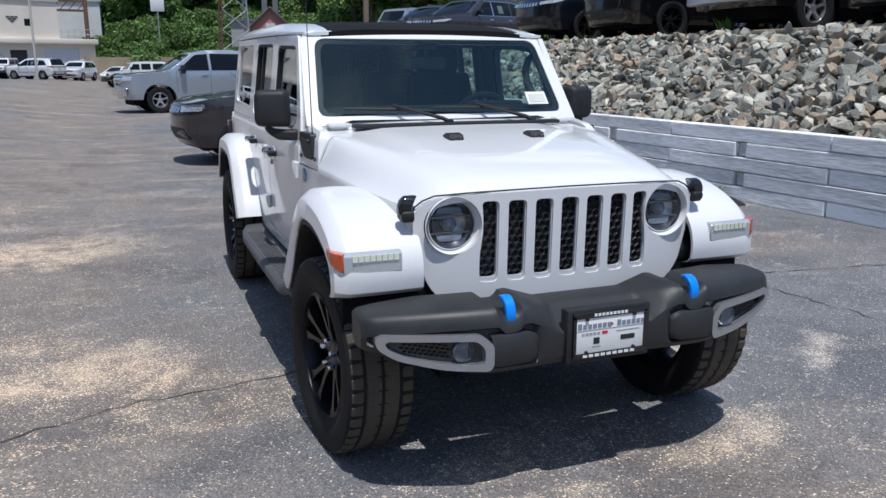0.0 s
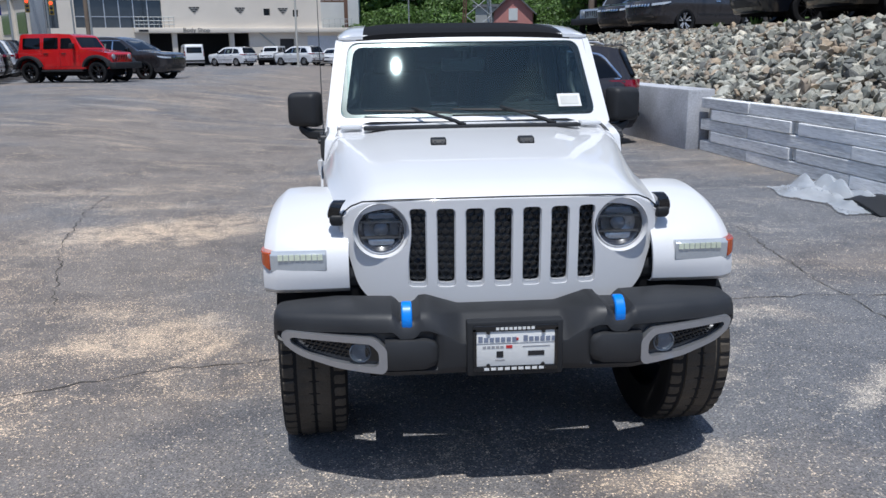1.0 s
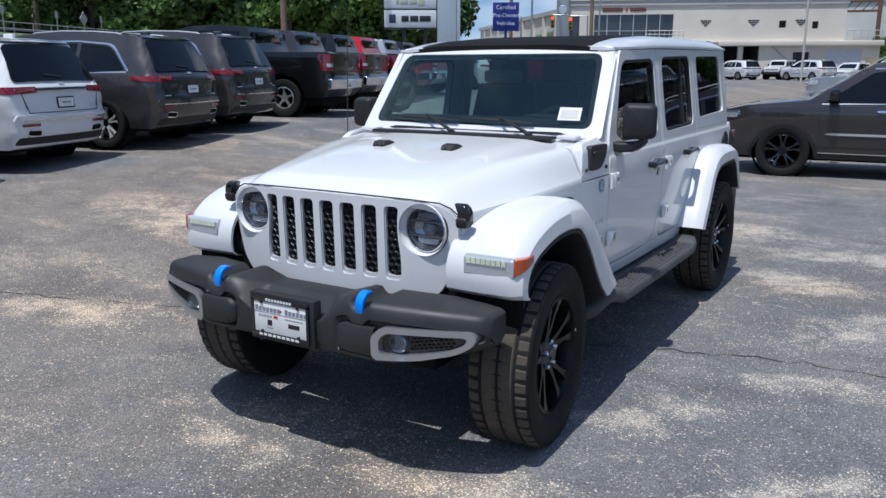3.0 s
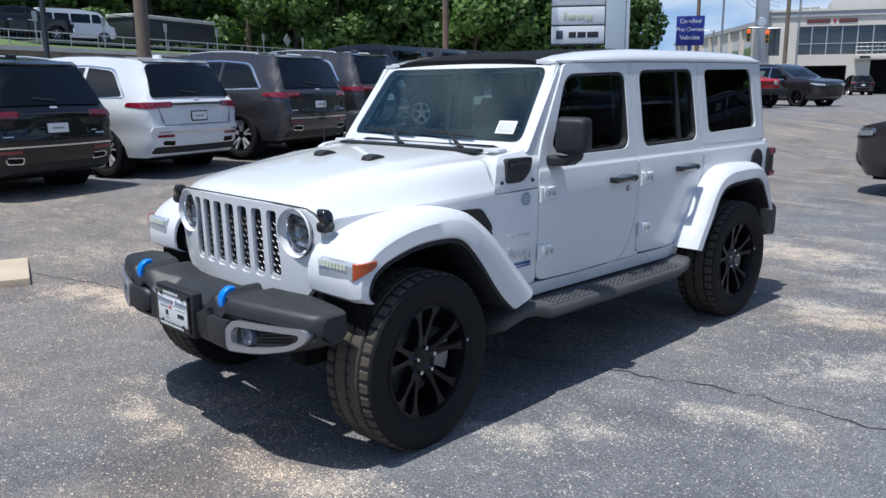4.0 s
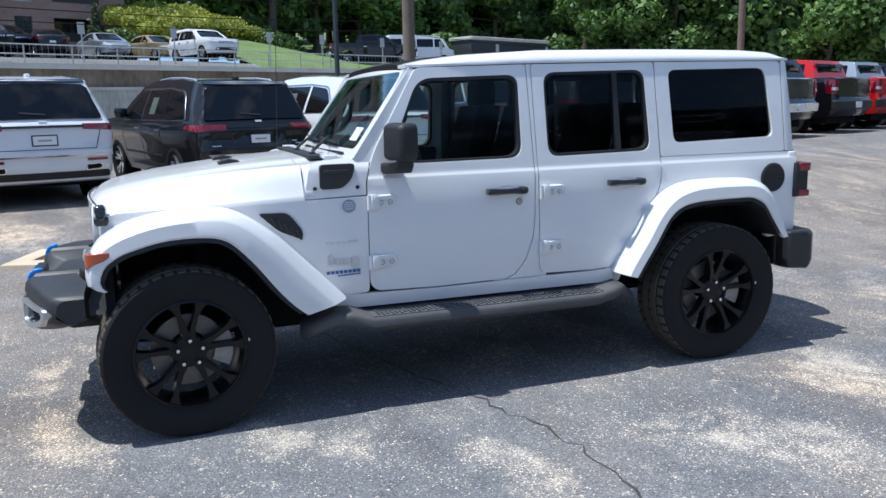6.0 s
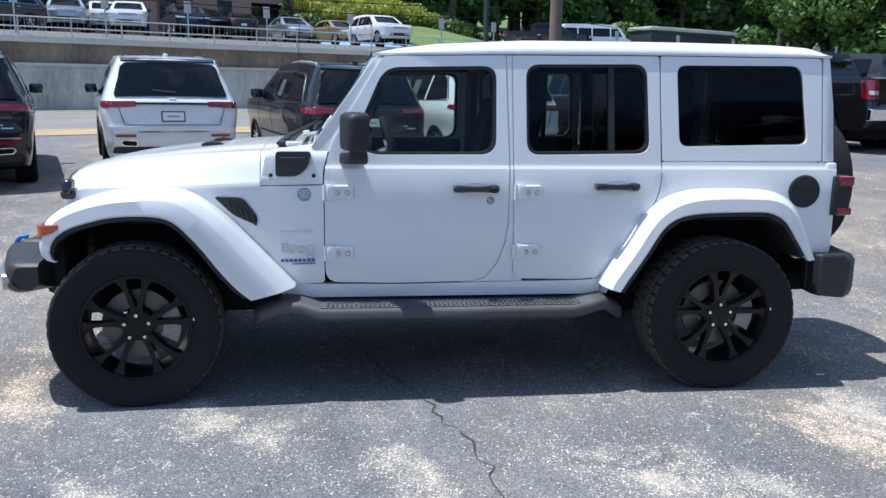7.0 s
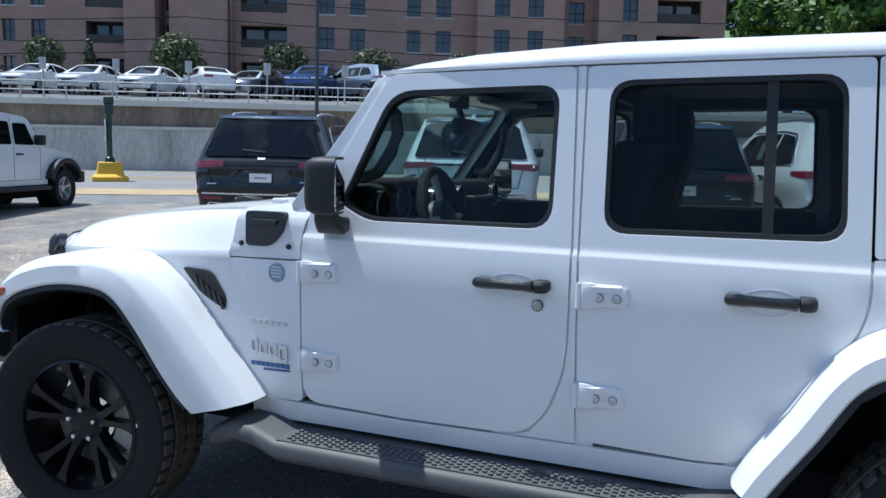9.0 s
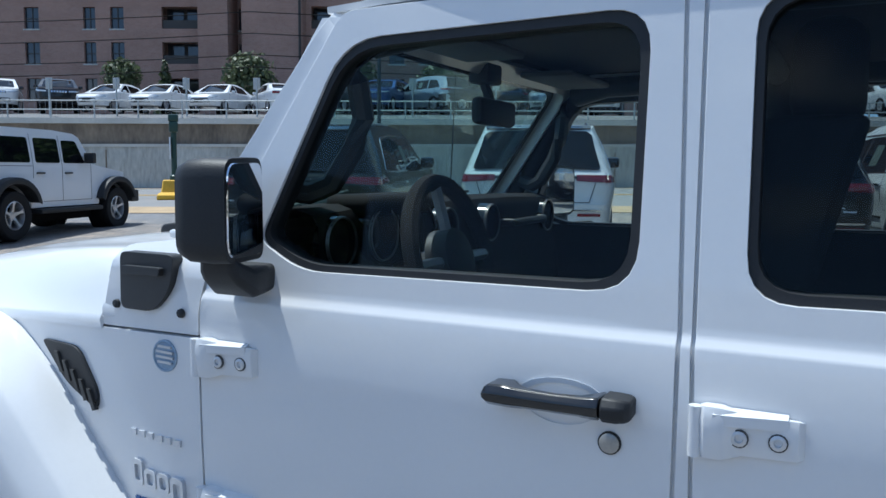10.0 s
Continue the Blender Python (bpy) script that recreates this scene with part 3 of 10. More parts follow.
for side in (1, -1):
    for name, outline, win, label in (("front_door", F_DOOR, F_WIN, "white front door with framed window"), ("rear_door", R_DOOR, R_WIN, "white rear door with framed window")):
        door = part(name, panel(outline, side_x, [win], 0.03, side, 0, (), CUTS), WHITE, hero, label, bevel=0.004, seg=3)
        inner = rnd([(outline[0][0] + 0.02, 0.60, 0.04), (max(a for a, b in outline) - 0.05, 0.66, 0.15), (max(a for a, b in outline) - 0.04, 1.24, 0.03), (min(a for a, b in outline) + 0.06, 1.24, 0.05)]) if name == "front_door" else rnd([(1.92, 0.60), (2.34, 0.60), (2.60, 0.95), (2.62, 1.25), (1.92, 1.25)])
        part("inner_trim", panel(inner, side_x, (), 0.05, side, -0.032, (), (1.17,)), CLOTH, door, "black inner door trim")
        # rubber seal round the opening
        cy, cz = sum(a for a, b in win) / len(win), sum(b for a, b in win) / len(win)
        shrink = [(cy + (a - cy) * (1 - 0.014 / 0.35), cz + (b - cz) * (1 - 0.014 / 0.21)) for a, b in win]
        part("window_seal", panel([(cy + (a - cy) * 0.997, cz + (b - cz) * 0.997) for a, b in win], side_x, [shrink], 0.045, side, -0.006), BLACK_PLASTIC, door, "black rubber window seal")
        pane = part("window_pane", panel([(cy + (a - cy) * 0.98, cz + (b - cz) * 0.98) for a, b in win], side_x, (), 0.004, side, -0.022), CLEAR if name == "front_door" else TINT, door, "clear side glass" if name == "front_door" else "tinted side glass")
        pane.visible_shadow = False
        if name == "rear_door":
            part("window_bar", panel([(2.395, 1.25), (2.425, 1.25), (2.415, 1.695), (2.385, 1.695)], side_x, (), 0.04, side, -0.012), BLACK_PLASTIC, door, "black divider of the rear window")
        # handle, its cup, and the lock
        hy, hz = (1.572, 1.070) if name == "front_door" else (2.314, 1.080)
        bm = B()
        hx = side_x(hy, hz)
        rows = []
        for t, back, low, high in ((-0.004, 0.012, 0.010, 0.008), (0.004, -0.004, 0.018, 0.016), (0.034, -0.004, 0.019, 0.017), (0.048, 0.012, 0.019, 0.015), (0.066, 0.026, 0.018, 0.014), (0.115, 0.030, 0.018, 0.013), (0.156, 0.026, 0.018, 0.014), (0.176, 0.008, 0.019, 0.016), (0.188, -0.004, 0.019, 0.017)):
            rows.append([(hx + back, hy + t, hz - low * 0.9), (hx + 0.040, hy + t, hz - low), (hx + 0.052, hy + t, hz - low * 0.55), (hx + 0.054, hy + t, hz + high * 0.25), (hx + 0.044, hy + t, hz + high), (hx + back, hy + t, hz + high * 0.95)])
        loft(bm, rows, closed=True, caps=True)
        handle = part("door_handle", bm if side > 0 else mirrored(bm), BLACK_GLOSS, door, "dark grip handle", bevel=0.003)
        bm = B()
        loft(bm, [[(hx - 0.004, hy + t, hz - 0.019 * k), (hx + 0.040 * k, hy + t, hz - 0.021 * k), (hx + 0.053 * k, hy + t, hz - 0.011 * k), (hx + 0.055 * k, hy + t, hz + 0.005), (hx + 0.045 * k, hy + t, hz + 0.018 * k), (hx - 0.004, hy + t, hz + 0.018 * k)] for t, k in ((0.191, 1.0), (0.212, 1.0), (0.226, 0.92), (0.234, 0.72))], closed=True, caps=True)
        part("handle_cap", bm if side > 0 else mirrored(bm), BLACK_PLASTIC, handle, "black end cap", bevel=0.003)
        bm = B()
        cup = [(hy + 0.115 + 0.075 * math.cos(a) * (1 + 0.1 * math.sin(a)), hz - 0.012 + 0.042 * math.sin(a)) for a in [2 * math.pi * k / 20 for k in range(20)]]
        rim_in = [(hy + 0.115 + (a - hy - 0.115) * 0.86, hz - 0.012 + (b - hz + 0.012) * 0.80) for a, b in cup]
        part("handle_cup", panel(cup, side_x, [rim_in], 0.01, side, 0.003), WHITE, door)
        if name == "front_door":
            bm = spin(B(), [(0.0, 0.016), (0.006, 0.016), (0.008, 0.012), (0.008, 0.0)], 16, center=(side_x(1.79, 1.0), 1.767, 1.006))
            lock = part("door_lock", bm if side > 0 else mirrored(bm), KEY_STEEL, door, "round steel key lock")
            bm = spin(B(), [(0.0, 0.0185), (0.004, 0.0185), (0.004, 0.0155)], 20, center=(side_x(1.79, 1.0), 1.767, 1.006))
            part("lock_ring", bm if side > 0 else mirrored(bm), BLACK_PLASTIC, lock)
        # two exposed hinges
        y0 = 0.93 if name == "front_door" else 1.902
        for z0 in (1.052, 0.742):
            bm = B()
            x0 = side_x(y0, z0)
            rows = []
            for t, hh, pr in ((0.0, 0.036, 0.016), (0.008, 0.039, 0.026), (0.030, 0.039, 0.028), (0.046, 0.035, 0.020), (0.060, 0.031, 0.013), (0.134, 0.029, 0.011), (0.142, 0.026, 0.001)):
                rows.append([(x0 - 0.003, y0 + t, z0 - hh), (x0 + pr * 0.8, y0 + t, z0 - hh), (x0 + pr, y0 + t, z0 - hh * 0.5), (x0 + pr * 1.15, y0 + t, z0 + hh * 0.55), (x0 + pr * 0.9, y0 + t, z0 + hh), (x0 - 0.003, y0 + t, z0 + hh)])
            loft(bm, rows, closed=True, caps=True)
            loft(bm, [[(x0, y0 + t, z0 + 0.010), (x0 + pr, y0 + t, z0 + 0.014), (x0 + pr, y0 + t, z0 + 0.030), (x0, y0 + t, z0 + 0.036)] for t, pr in ((0.020, 0.030), (0.050, 0.027), (0.085, 0.019), (0.120, 0.013))], closed=True, caps=True)
            hinge = part("door_hinge", bm if side > 0 else mirrored(bm), WHITE, door, "white exposed door hinge", bevel=0.002)
            bm = tube(B(), [(x0 + 0.014, y0 - 0.006, z0 - 0.040), (x0 + 0.014, y0 - 0.006, z0 + 0.036)], 0.010, 10)
            part("hinge_pin", bm if side > 0 else mirrored(bm), WHITE, door)
            for dy in (0.056, 0.108):
                bm = spin(B(), [(0.004, 0.0115), (0.015, 0.0115), (0.0165, 0.009), (0.0165, 0.006), (0.012, 0.005), (0.012, 0.0)], 12, center=(x0 + (0.005 if dy < 0.1 else 0.0), y0 + dy, z0 - 0.004))
                part("hinge_bolt", bm if side > 0 else mirrored(bm), SILVER, hinge, "small grey hinge bolt")
                bm = spin(B(), [(0.010, 0.0135), (0.0142, 0.0135), (0.0142, 0.0112)], 14, center=(x0 + (0.005 if dy < 0.1 else 0.0), y0 + dy, z0 - 0.004))
                part("bolt_seat", bm if side > 0 else mirrored(bm), STEP_GREY, hinge)
    quarter = part("hardtop_side", panel(Q_TOP, side_x, [Q_WIN], 0.03, side, 0, (), CUTS), WHITE, hero, "white removable top side with window", bevel=0.006, seg=3)
    cy, cz = 3.115, 1.50
    pane = part("window_pane", panel([(cy + (a - cy) * 0.998, cz + (b - cz) * 0.996) for a, b in Q_WIN], side_x, (), 0.004, side, -0.012), PRIVACY, quarter, "dark tinted glass")
    pane.visible_shadow = False
    part("hardtop_corner", panel(rnd([(3.580, BELT + 0.006, 0.004), (3.652, BELT + 0.006, 0.01), (3.640, 1.50, 0.0), (3.606, 1.752, 0.02), (3.568, 1.754, 0.004)]), lambda y, z: side_x(y, z) - 0.35 * max(0, y - 3.60), (), 0.05, side, 0, (3.60, 3.62, 3.64), CUTS), WHITE, hero, "white hardtop corner", bevel=0.008, seg=3)
    part("rear_quarter", panel(Q_LOW, side_x, (), 0.03, side, 0, (), CUTS), WHITE, hero, "white rear quarter panel", bevel=0.006, seg=3)
    part("sill", panel(SILL, side_x, (), 0.05, side, 0.004, (), (0.54,)), WHITE, hero, bevel=0.008, seg=3)
    part("front_side_panel", panel(COWL, side_x, (), 0.03, side, 0, tuple(i * 0.1 - 0.3 for i in range(13)), CUTS), WHITE, hero, "white front side panel", bevel=0.004)
    part("cowl_side", panel(COWL_TOP, lambda y, z: side_x(y, min(z, 1.16)) - 0.004 - 0.10 * max(0, z - 1.13) - 0.55 * max(0, z - 1.225), (), 0.04, side, 0, (), (1.12, 1.16, 1.2, 1.225, 1.24)), WHITE, hero, bevel=0.012, seg=3)
    # black air intake beside the windscreen and two screws
    xi = lambda y, z: side_x(y, 1.1) - 0.006
    bm = panel(rnd([(0.686, 1.250, 0.02), (0.862, 1.252, 0.02), (0.848, 1.180, 0.03), (0.795, 1.128, 0.03), (0.684, 1.126, 0.02)]), xi, (), 0.03, side, 0.012)
    intake = part("cowl_intake", bm, GREY_PLASTIC, hero, "black plastic intake cover", bevel=0.008, seg=3)
    bm = panel(rnd([(0.705, 1.222, 0.01), (0.832, 1.224, 0.01), (0.826, 1.206, 0.01), (0.705, 1.204, 0.01)]), xi, (), 0.02, side, 0.024)
    part("intake_rib", bm, GREY_PLASTIC, intake, bevel=0.006)
    for yy in (0.660, 0.872):
        bm = spin(B(), [(0.0, 0.010), (0.006, 0.009), (0.008, 0.0)], 12, center=(xi(yy, 1.12) + 0.002, yy, 1.132))
        part("screw", bm if side > 0 else mirrored(bm), BLACK_PLASTIC, hero, "black body screw")
    # fender vent, round badge, letter badges as bars
    bm = panel(rnd([(0.375, 1.022, 0.02), (0.520, 1.020, 0.03), (0.590, 0.925, 0.02), (0.585, 0.880, 0.02), (0.470, 0.930, 0.03)]), side_x, (), 0.02, side, 0.008, (0.4, 0.45, 0.5, 0.55))
    vent = part("fender_vent", bm, BLACK_PLASTIC, hero, "black fender vent", bevel=0.004)
    for k in range(5):
        y0 = 0.435 + 0.03 * k
        bm = panel([(y0, 1.0 - 0.018 * k), (y0 + 0.012, 1.0 - 0.018 * k), (y0 + 0.032, 0.955 - 0.018 * k), (y0 + 0.020, 0.952 - 0.018 * k)], side_x, (), 0.01, side, 0.014)
        part("vent_rib", bm, GREY_PLASTIC, vent)
    bm = spin(B(), [(0.0, 0.034), (0.004, 0.034), (0.005, 0.030), (0.003, 0.029), (0.003, 0.0)], 28, center=(side_x(0.824, 1.038), 0.824, 1.038))
    badge = part("round_badge", bm if side > 0 else mirrored(bm), mat("badge_blue_grey", (0.30, 0.40, 0.52), 0.4, var=0.3, fine=200), hero, "small round blue and silver badge")
    for k in range(4):
        z = 1.022 + 0.011 * k
        hw = math.sqrt(max(0, 0.027 ** 2 - (z - 1.038) ** 2))
        part("badge_bar", panel([(0.824 - hw, z), (0.824 + hw, z), (0.824 + hw, z + 0.005), (0.824 - hw, z + 0.005)], side_x, (), 0.004, side, 0.006), SILVER, badge)
    y = 0.700
    for k, wd in enumerate((0.017, 0.020, 0.017, 0.020, 0.018, 0.020)):
        part("badge_letter_bar", panel([(y, 0.846), (y + wd, 0.848), (y + wd, 0.862), (y, 0.860)], side_x, (), 0.006, side, 0.004), SILVER, hero, "small silver badge bar")
        y += wd + 0.010
    y = 0.702
    for wd, z0, z1 in ((0.034, 0.735, 0.795), (0.038, 0.735, 0.778), (0.038, 0.735, 0.778), (0.040, 0.715, 0.778)):
        ring = rnd([(y, z0), (y + wd, z0), (y + wd, z1), (y, z1)], 0.012)
        cy, cz = y + wd / 2, (z0 + z1) / 2
        hole = [(cy + (a - cy) * 0.55, cz + (b - cz) * 0.6) for a, b in ring]
        part("badge_shape", panel(ring, side_x, [hole], 0.010, side, 0.008), SILVER, hero, "silver badge shape")
        y += wd + 0.005
    for y_from, y_to, z0, hz, count in ((0.700, 0.876, 0.690, 0.015, 8), (0.757, 0.874, 0.677, 0.007, 9)):
        for k in range(count):
            a, b = y_from + (y_to - y_from) * k / count, y_from + (y_to - y_from) * (k + 0.74) / count
            part("badge_stripe", panel([(a, z0 + 0.0008 * k), (b, z0 + 0.0008 * k), (b, z0 + hz + 0.0008 * k), (a, z0 + hz + 0.0008 * k)], side_x, (), 0.006, side, 0.004), BLUE_INK, hero, "blue badge bar")
    part("body_pillar", panel(rnd([(1.62, 0.572, 0.005), (1.95, 0.572, 0.005), (1.95, 1.74, 0.005), (1.80, 1.735, 0.005), (1.82, 0.95, 0.05)]), side_x, (), 0.02, side, -0.011, (), CUTS), WHITE, hero)
    part("pillar_strip", panel([(1.70, 0.579), (1.751, 0.598), (1.812, 0.672), (1.823, 0.698), (1.857, 0.799), (1.8675, 0.906), (1.869, 1.19), (1.849, 1.738), (1.872, 1.738), (1.893, 0.64), (1.893, 0.579)], side_x, (), 0.02, side, 0.0, (), CUTS), WHITE, hero, "white pillar between the doors", bevel=0.003)
    part("body_pillar", panel([(2.33, 0.575), (2.46, 0.60), (2.66, 0.90), (2.70, 1.20), (2.62, 1.20), (2.60, 0.98), (2.44, 0.74)], side_x, (), 0.02, side, -0.010, (), CUTS), WHITE, hero)
    part("pillar_fill", panel([(0.885, 1.250), (0.985, 1.250), (1.240, 1.712), (1.165, 1.715)], side_x, (), 0.03, side, -0.012, (), (1.35, 1.45, 1.55, 1.65)), WHITE, hero)
    part("belt_backing", panel([(2.69, 1.165), (3.55, 1.165), (3.55, 1.245), (2.69, 1.245)], side_x, (), 0.02, side, -0.008, (), CUTS), WHITE, hero)
    # running board: a long tray with raised white-worn ends
    bm = B()
    rows = []
    for y, xo, z in ((0.56, 0.80, 0.44), (0.60, 0.88, 0.47), (0.72, 0.915, 0.520), (0.80, 0.925, 0.515), (0.90, 0.935, 0.482), (1.5, 0.938, 0.480), (2.2, 0.935, 0.480), (2.30, 0.925, 0.500), (2.37, 0.90, 0.512), (2.46, 0.84, 0.455), (2.50, 0.79, 0.43)):
        rows.append([(0.70, y, z + 0.004), (xo - 0.04, y, z), (xo - 0.012, y, z - 0.004), (xo, y, z - 0.02), (xo, y, z - 0.05), (xo - 0.03, y, z - 0.075), (0.70, y, z - 0.07)])
    loft(bm, rows, closed=True, caps=True)
    step = part("running_board", bm if side > 0 else mirrored(bm), STEP_GREY, hero, "weathered dark grey plastic running board", smooth=50)
    bm = B()
    for iy in range(58):
        for ix in range(4):
            yy, xx = 0.93 + iy * 0.0235, 0.80 + ix * 0.026 + (0.013 if iy % 2 else 0)
            box(bm, xx, xx + 0.013, yy, yy + 0.013, 0.478, 0.4895)
    tagged(part("grip_pattern", bm if side > 0 else mirrored(bm), STEP_TOP, step, "raised grip pattern", smooth=0), kind="stuff")
    bm = B()
    loft(bm, [[(x, y, 0.4785 + lift) for x in (0.775, 0.845, 0.912)] for y, lift in ((0.90, 0.006), (0.93, 0.005), (1.5, 0.0045), (2.2, 0.0045), (2.25, 0.006))])
    thick(bm, (0, 0, -0.006))
    part("step_top", bm if side > 0 else mirrored(bm), STEP_TOP, step, "worn pale grey step surface, lit look in its colour")
    for yy in (1.15, 2.05):
        bm = tube(B(), [(0.45, yy, 0.50), (0.70, yy, 0.44), (0.86, yy, 0.42)], 0.02, 8)
        part("step_bracket", bm if side > 0 else mirrored(bm), DARK, hero)


def flare(name, out_path, in_path, xb, side, label, xo=0.945):
    """A fender flare: a broad top, a rounded shoulder and an outer lip along two paths in (y, z)."""
    n = 44

    def along(path, t):
        pts = [Vector(p) for p in path]
        ls = [0]
        for a, b in zip(pts, pts[1:]):
            ls.append(ls[-1] + (b - a).length)
        s = t * ls[-1]
        for i in range(len(pts) - 1):
            if s <= ls[i + 1] + 1e-9:
                k = (s - ls[i]) / (ls[i + 1] - ls[i])
                p0, p1, p2, p3 = pts[max(i - 1, 0)], pts[i], pts[i + 1], pts[min(i + 2, len(pts) - 1)]
                return 0.5 * (2 * p1 + (p2 - p0) * k + (2 * p0 - 5 * p1 + 4 * p2 - p3) * k * k + (3 * p1 - p0 - 3 * p2 + p3) * k ** 3)
        return pts[-1]

    rows = []
    for i in range(n + 1):
        t = i / n
        o, q = along(out_path, t), along(in_path, t)
        b = xb(o.x) if callable(xb) else xb
        d = (q - o)
        up = o - d * 0.06
        row = [(b, *(o - d * 0.02)), (b + (xo - b) * 0.45, *up), (xo - 0.062, *(o - d * 0.02)), (xo - 0.050, *(o + d * 0.02)), (xo - 0.016, *(o + d * 0.26)), (xo - 0.007, *(o + d * 0.36)), (xo, *(o + d * 0.92)), (xo - 0.006, *q), (xo - 0.03, *(q - d * 0.03)), (xo - 0.05, *(q - d * 0.35)), (b, *(o + d * 0.15))]
        rows.append([Vector(p) for p in row])
    bm = B()
    loft(bm, rows, closed=True, caps=True)
    if side < 0:
        mirrored(bm)
    return part(name, bm, WHITE_TRIM, hero, label, smooth=32)


FF_OUT = [(-0.345, 0.735), (-0.400, 0.750), (-0.414, 0.80), (-0.405, 0.87), (-0.365, 0.935), (-0.283, 0.993), (-0.152, 1.038), (0.0, 1.062), (0.158, 1.065), (0.240, 1.050), (0.311, 1.018), (0.437, 0.925), (0.563, 0.797), (0.68, 0.675), (0.765, 0.585)]
FF_IN = [(-0.325, 0.738), (-0.345, 0.755), (-0.352, 0.79), (-0.330, 0.845), (-0.29, 0.878), (-0.235, 0.905), (-0.106, 0.940), (0.0, 0.952), (0.115, 0.950), (0.185, 0.935), (0.245, 0.895), (0.335, 0.795), (0.425, 0.675), (0.50, 0.590), (0.565, 0.535)]
RF_OUT = [(2.362, 0.565), (2.404, 0.642), (2.489, 0.767), (2.584, 0.917), (2.682, 1.008), (2.81, 1.055), (2.95, 1.066), (3.10, 1.066), (3.265, 1.052), (3.371, 0.990), (3.438, 0.872), (3.512, 0.705)]
RF_IN = [(2.437, 0.546), (2.475, 0.608), (2.56, 0.735), (2.645, 0.872), (2.725, 0.930), (2.83, 0.952), (2.95, 0.958), (3.08, 0.960), (3.215, 0.955), (3.305, 0.910), (3.375, 0.815), (3.452, 0.700)]
for side in (1, -1):
    flare("front_flare", FF_OUT, FF_IN, lambda y: side_x(y, 1.0) - 0.03, side, "white front fender flare with marker lamp")
    flare("rear_flare", RF_OUT, RF_IN, 0.77, side, "white rear fender flare")
    # slim lamp across the flare's nose, amber at the corner
    bm = B()
    for x0, x1, z0, z1, yy in ((0.690, 0.908, 0.834, 0.912, -0.406),):
        rows = []
        for x, dy in ((x0, 0.0), (0.76, 0.001), (0.82, 0.003), (0.884, 0.006), (x1, 0.009)):
            rows.append([(x, yy + dy - 0.012, z0), (x, yy + dy - 0.014, z1 - 0.01), (x, yy + dy + 0.0, z1), (x, yy + dy + 0.05, z1), (x, yy + dy + 0.05, z0)])
        loft(bm, rows, closed=True, caps=True)
    lamp = part("running_lamp", bm if side > 0 else mirrored(bm), LAMP_WHITE, hero, "clear slim daytime lamp", bevel=0.004)
    bm = B()
    for k in range(8):
        box(bm, 0.704 + k * 0.022, 0.722 + k * 0.022, -0.4235 + 0.0006 * k, -0.410, 0.880, 0.903)
    tagged(part("lamp_grid", bm if side > 0 else mirrored(bm), mat("lamp_cell", (0.75, 0.80, 0.62), 0.2, var=0.2, coat=1), lamp), kind="stuff")
    bm = B()
    rows = []
    for x, y, z0, z1 in ((0.910, -0.411, 0.841, 0.911), (0.925, -0.404, 0.848, 0.912), (0.938, -0.390, 0.858, 0.913), (0.9465, -0.368, 0.868, 0.914), (0.9485, -0.338, 0.878, 0.916), (0.9485, -0.312, 0.894, 0.916)):
        rows.append([(x, y, z0), (x, y, z1), (x - 0.03, y + 0.03, z1), (x - 0.03, y + 0.03, z0)])
    loft(bm, rows, closed=True, caps=True)
    part("amber_marker", bm if side > 0 else mirrored(bm), AMBER, hero, "amber corner marker lens", bevel=0.004)

# black liner lips inside the flares
for side in (1, -1):
    for path, wy in ((FF_IN, 0.0), (RF_IN, 3.008)):
        rows = []
        pts = path[1:] if wy == 0.0 else path
        for (a0, b0), (a1, b1) in zip(pts, pts[1:]):
            for k in range(4):
                a, b = a0 + (a1 - a0) * k / 4, b0 + (b1 - b0) * k / 4
                u = Vector((wy - a, 0.40 - b)).normalized()
                rows.append([(0.52, a - u.x * 0.004, b - u.y * 0.004), (0.932, a - u.x * 0.004, b - u.y * 0.004), (0.938, a + u.x * 0.020, b + u.y * 0.020), (0.900, a + u.x * 0.026, b + u.y * 0.026), (0.52, a + u.x * 0.03, b + u.y * 0.03)])
        bm = B()
        loft(bm, rows, closed=True, caps=True)
        part("liner_lip", bm if side > 0 else mirrored(bm), BLACK_PLASTIC, hero, "black plastic lip inside the flare", smooth=50)

# ---- hood ----
HC = [(-0.405, 1.098), (-0.385, 1.122), (-0.345, 1.145), (-0.25, 1.170), (-0.1, 1.196), (0.1, 1.222), (0.287, 1.243), (0.45, 1.258), (0.606, 1.268)]


def hood_z(x, y):
    zc, hw = lerp_table(HC, y), side_x(y, 1.0) + 0.004
    zs = 1.052 + 0.040 * (y + 0.33) / 0.93
    u = min(1.0, abs(x) / hw)
    k = 0.70 + 0.17 * smooth_step(-0.2, 0.6, y)
    f = 0.07 * u * u + 0.08 * smooth_step(0.52, 0.72, u) + 0.85 * smooth_step(k, 1.03, u) ** 1.3 / smooth_step(k, 1.03, 1.0) ** 1.3
    return zc - (zc - zs) * f


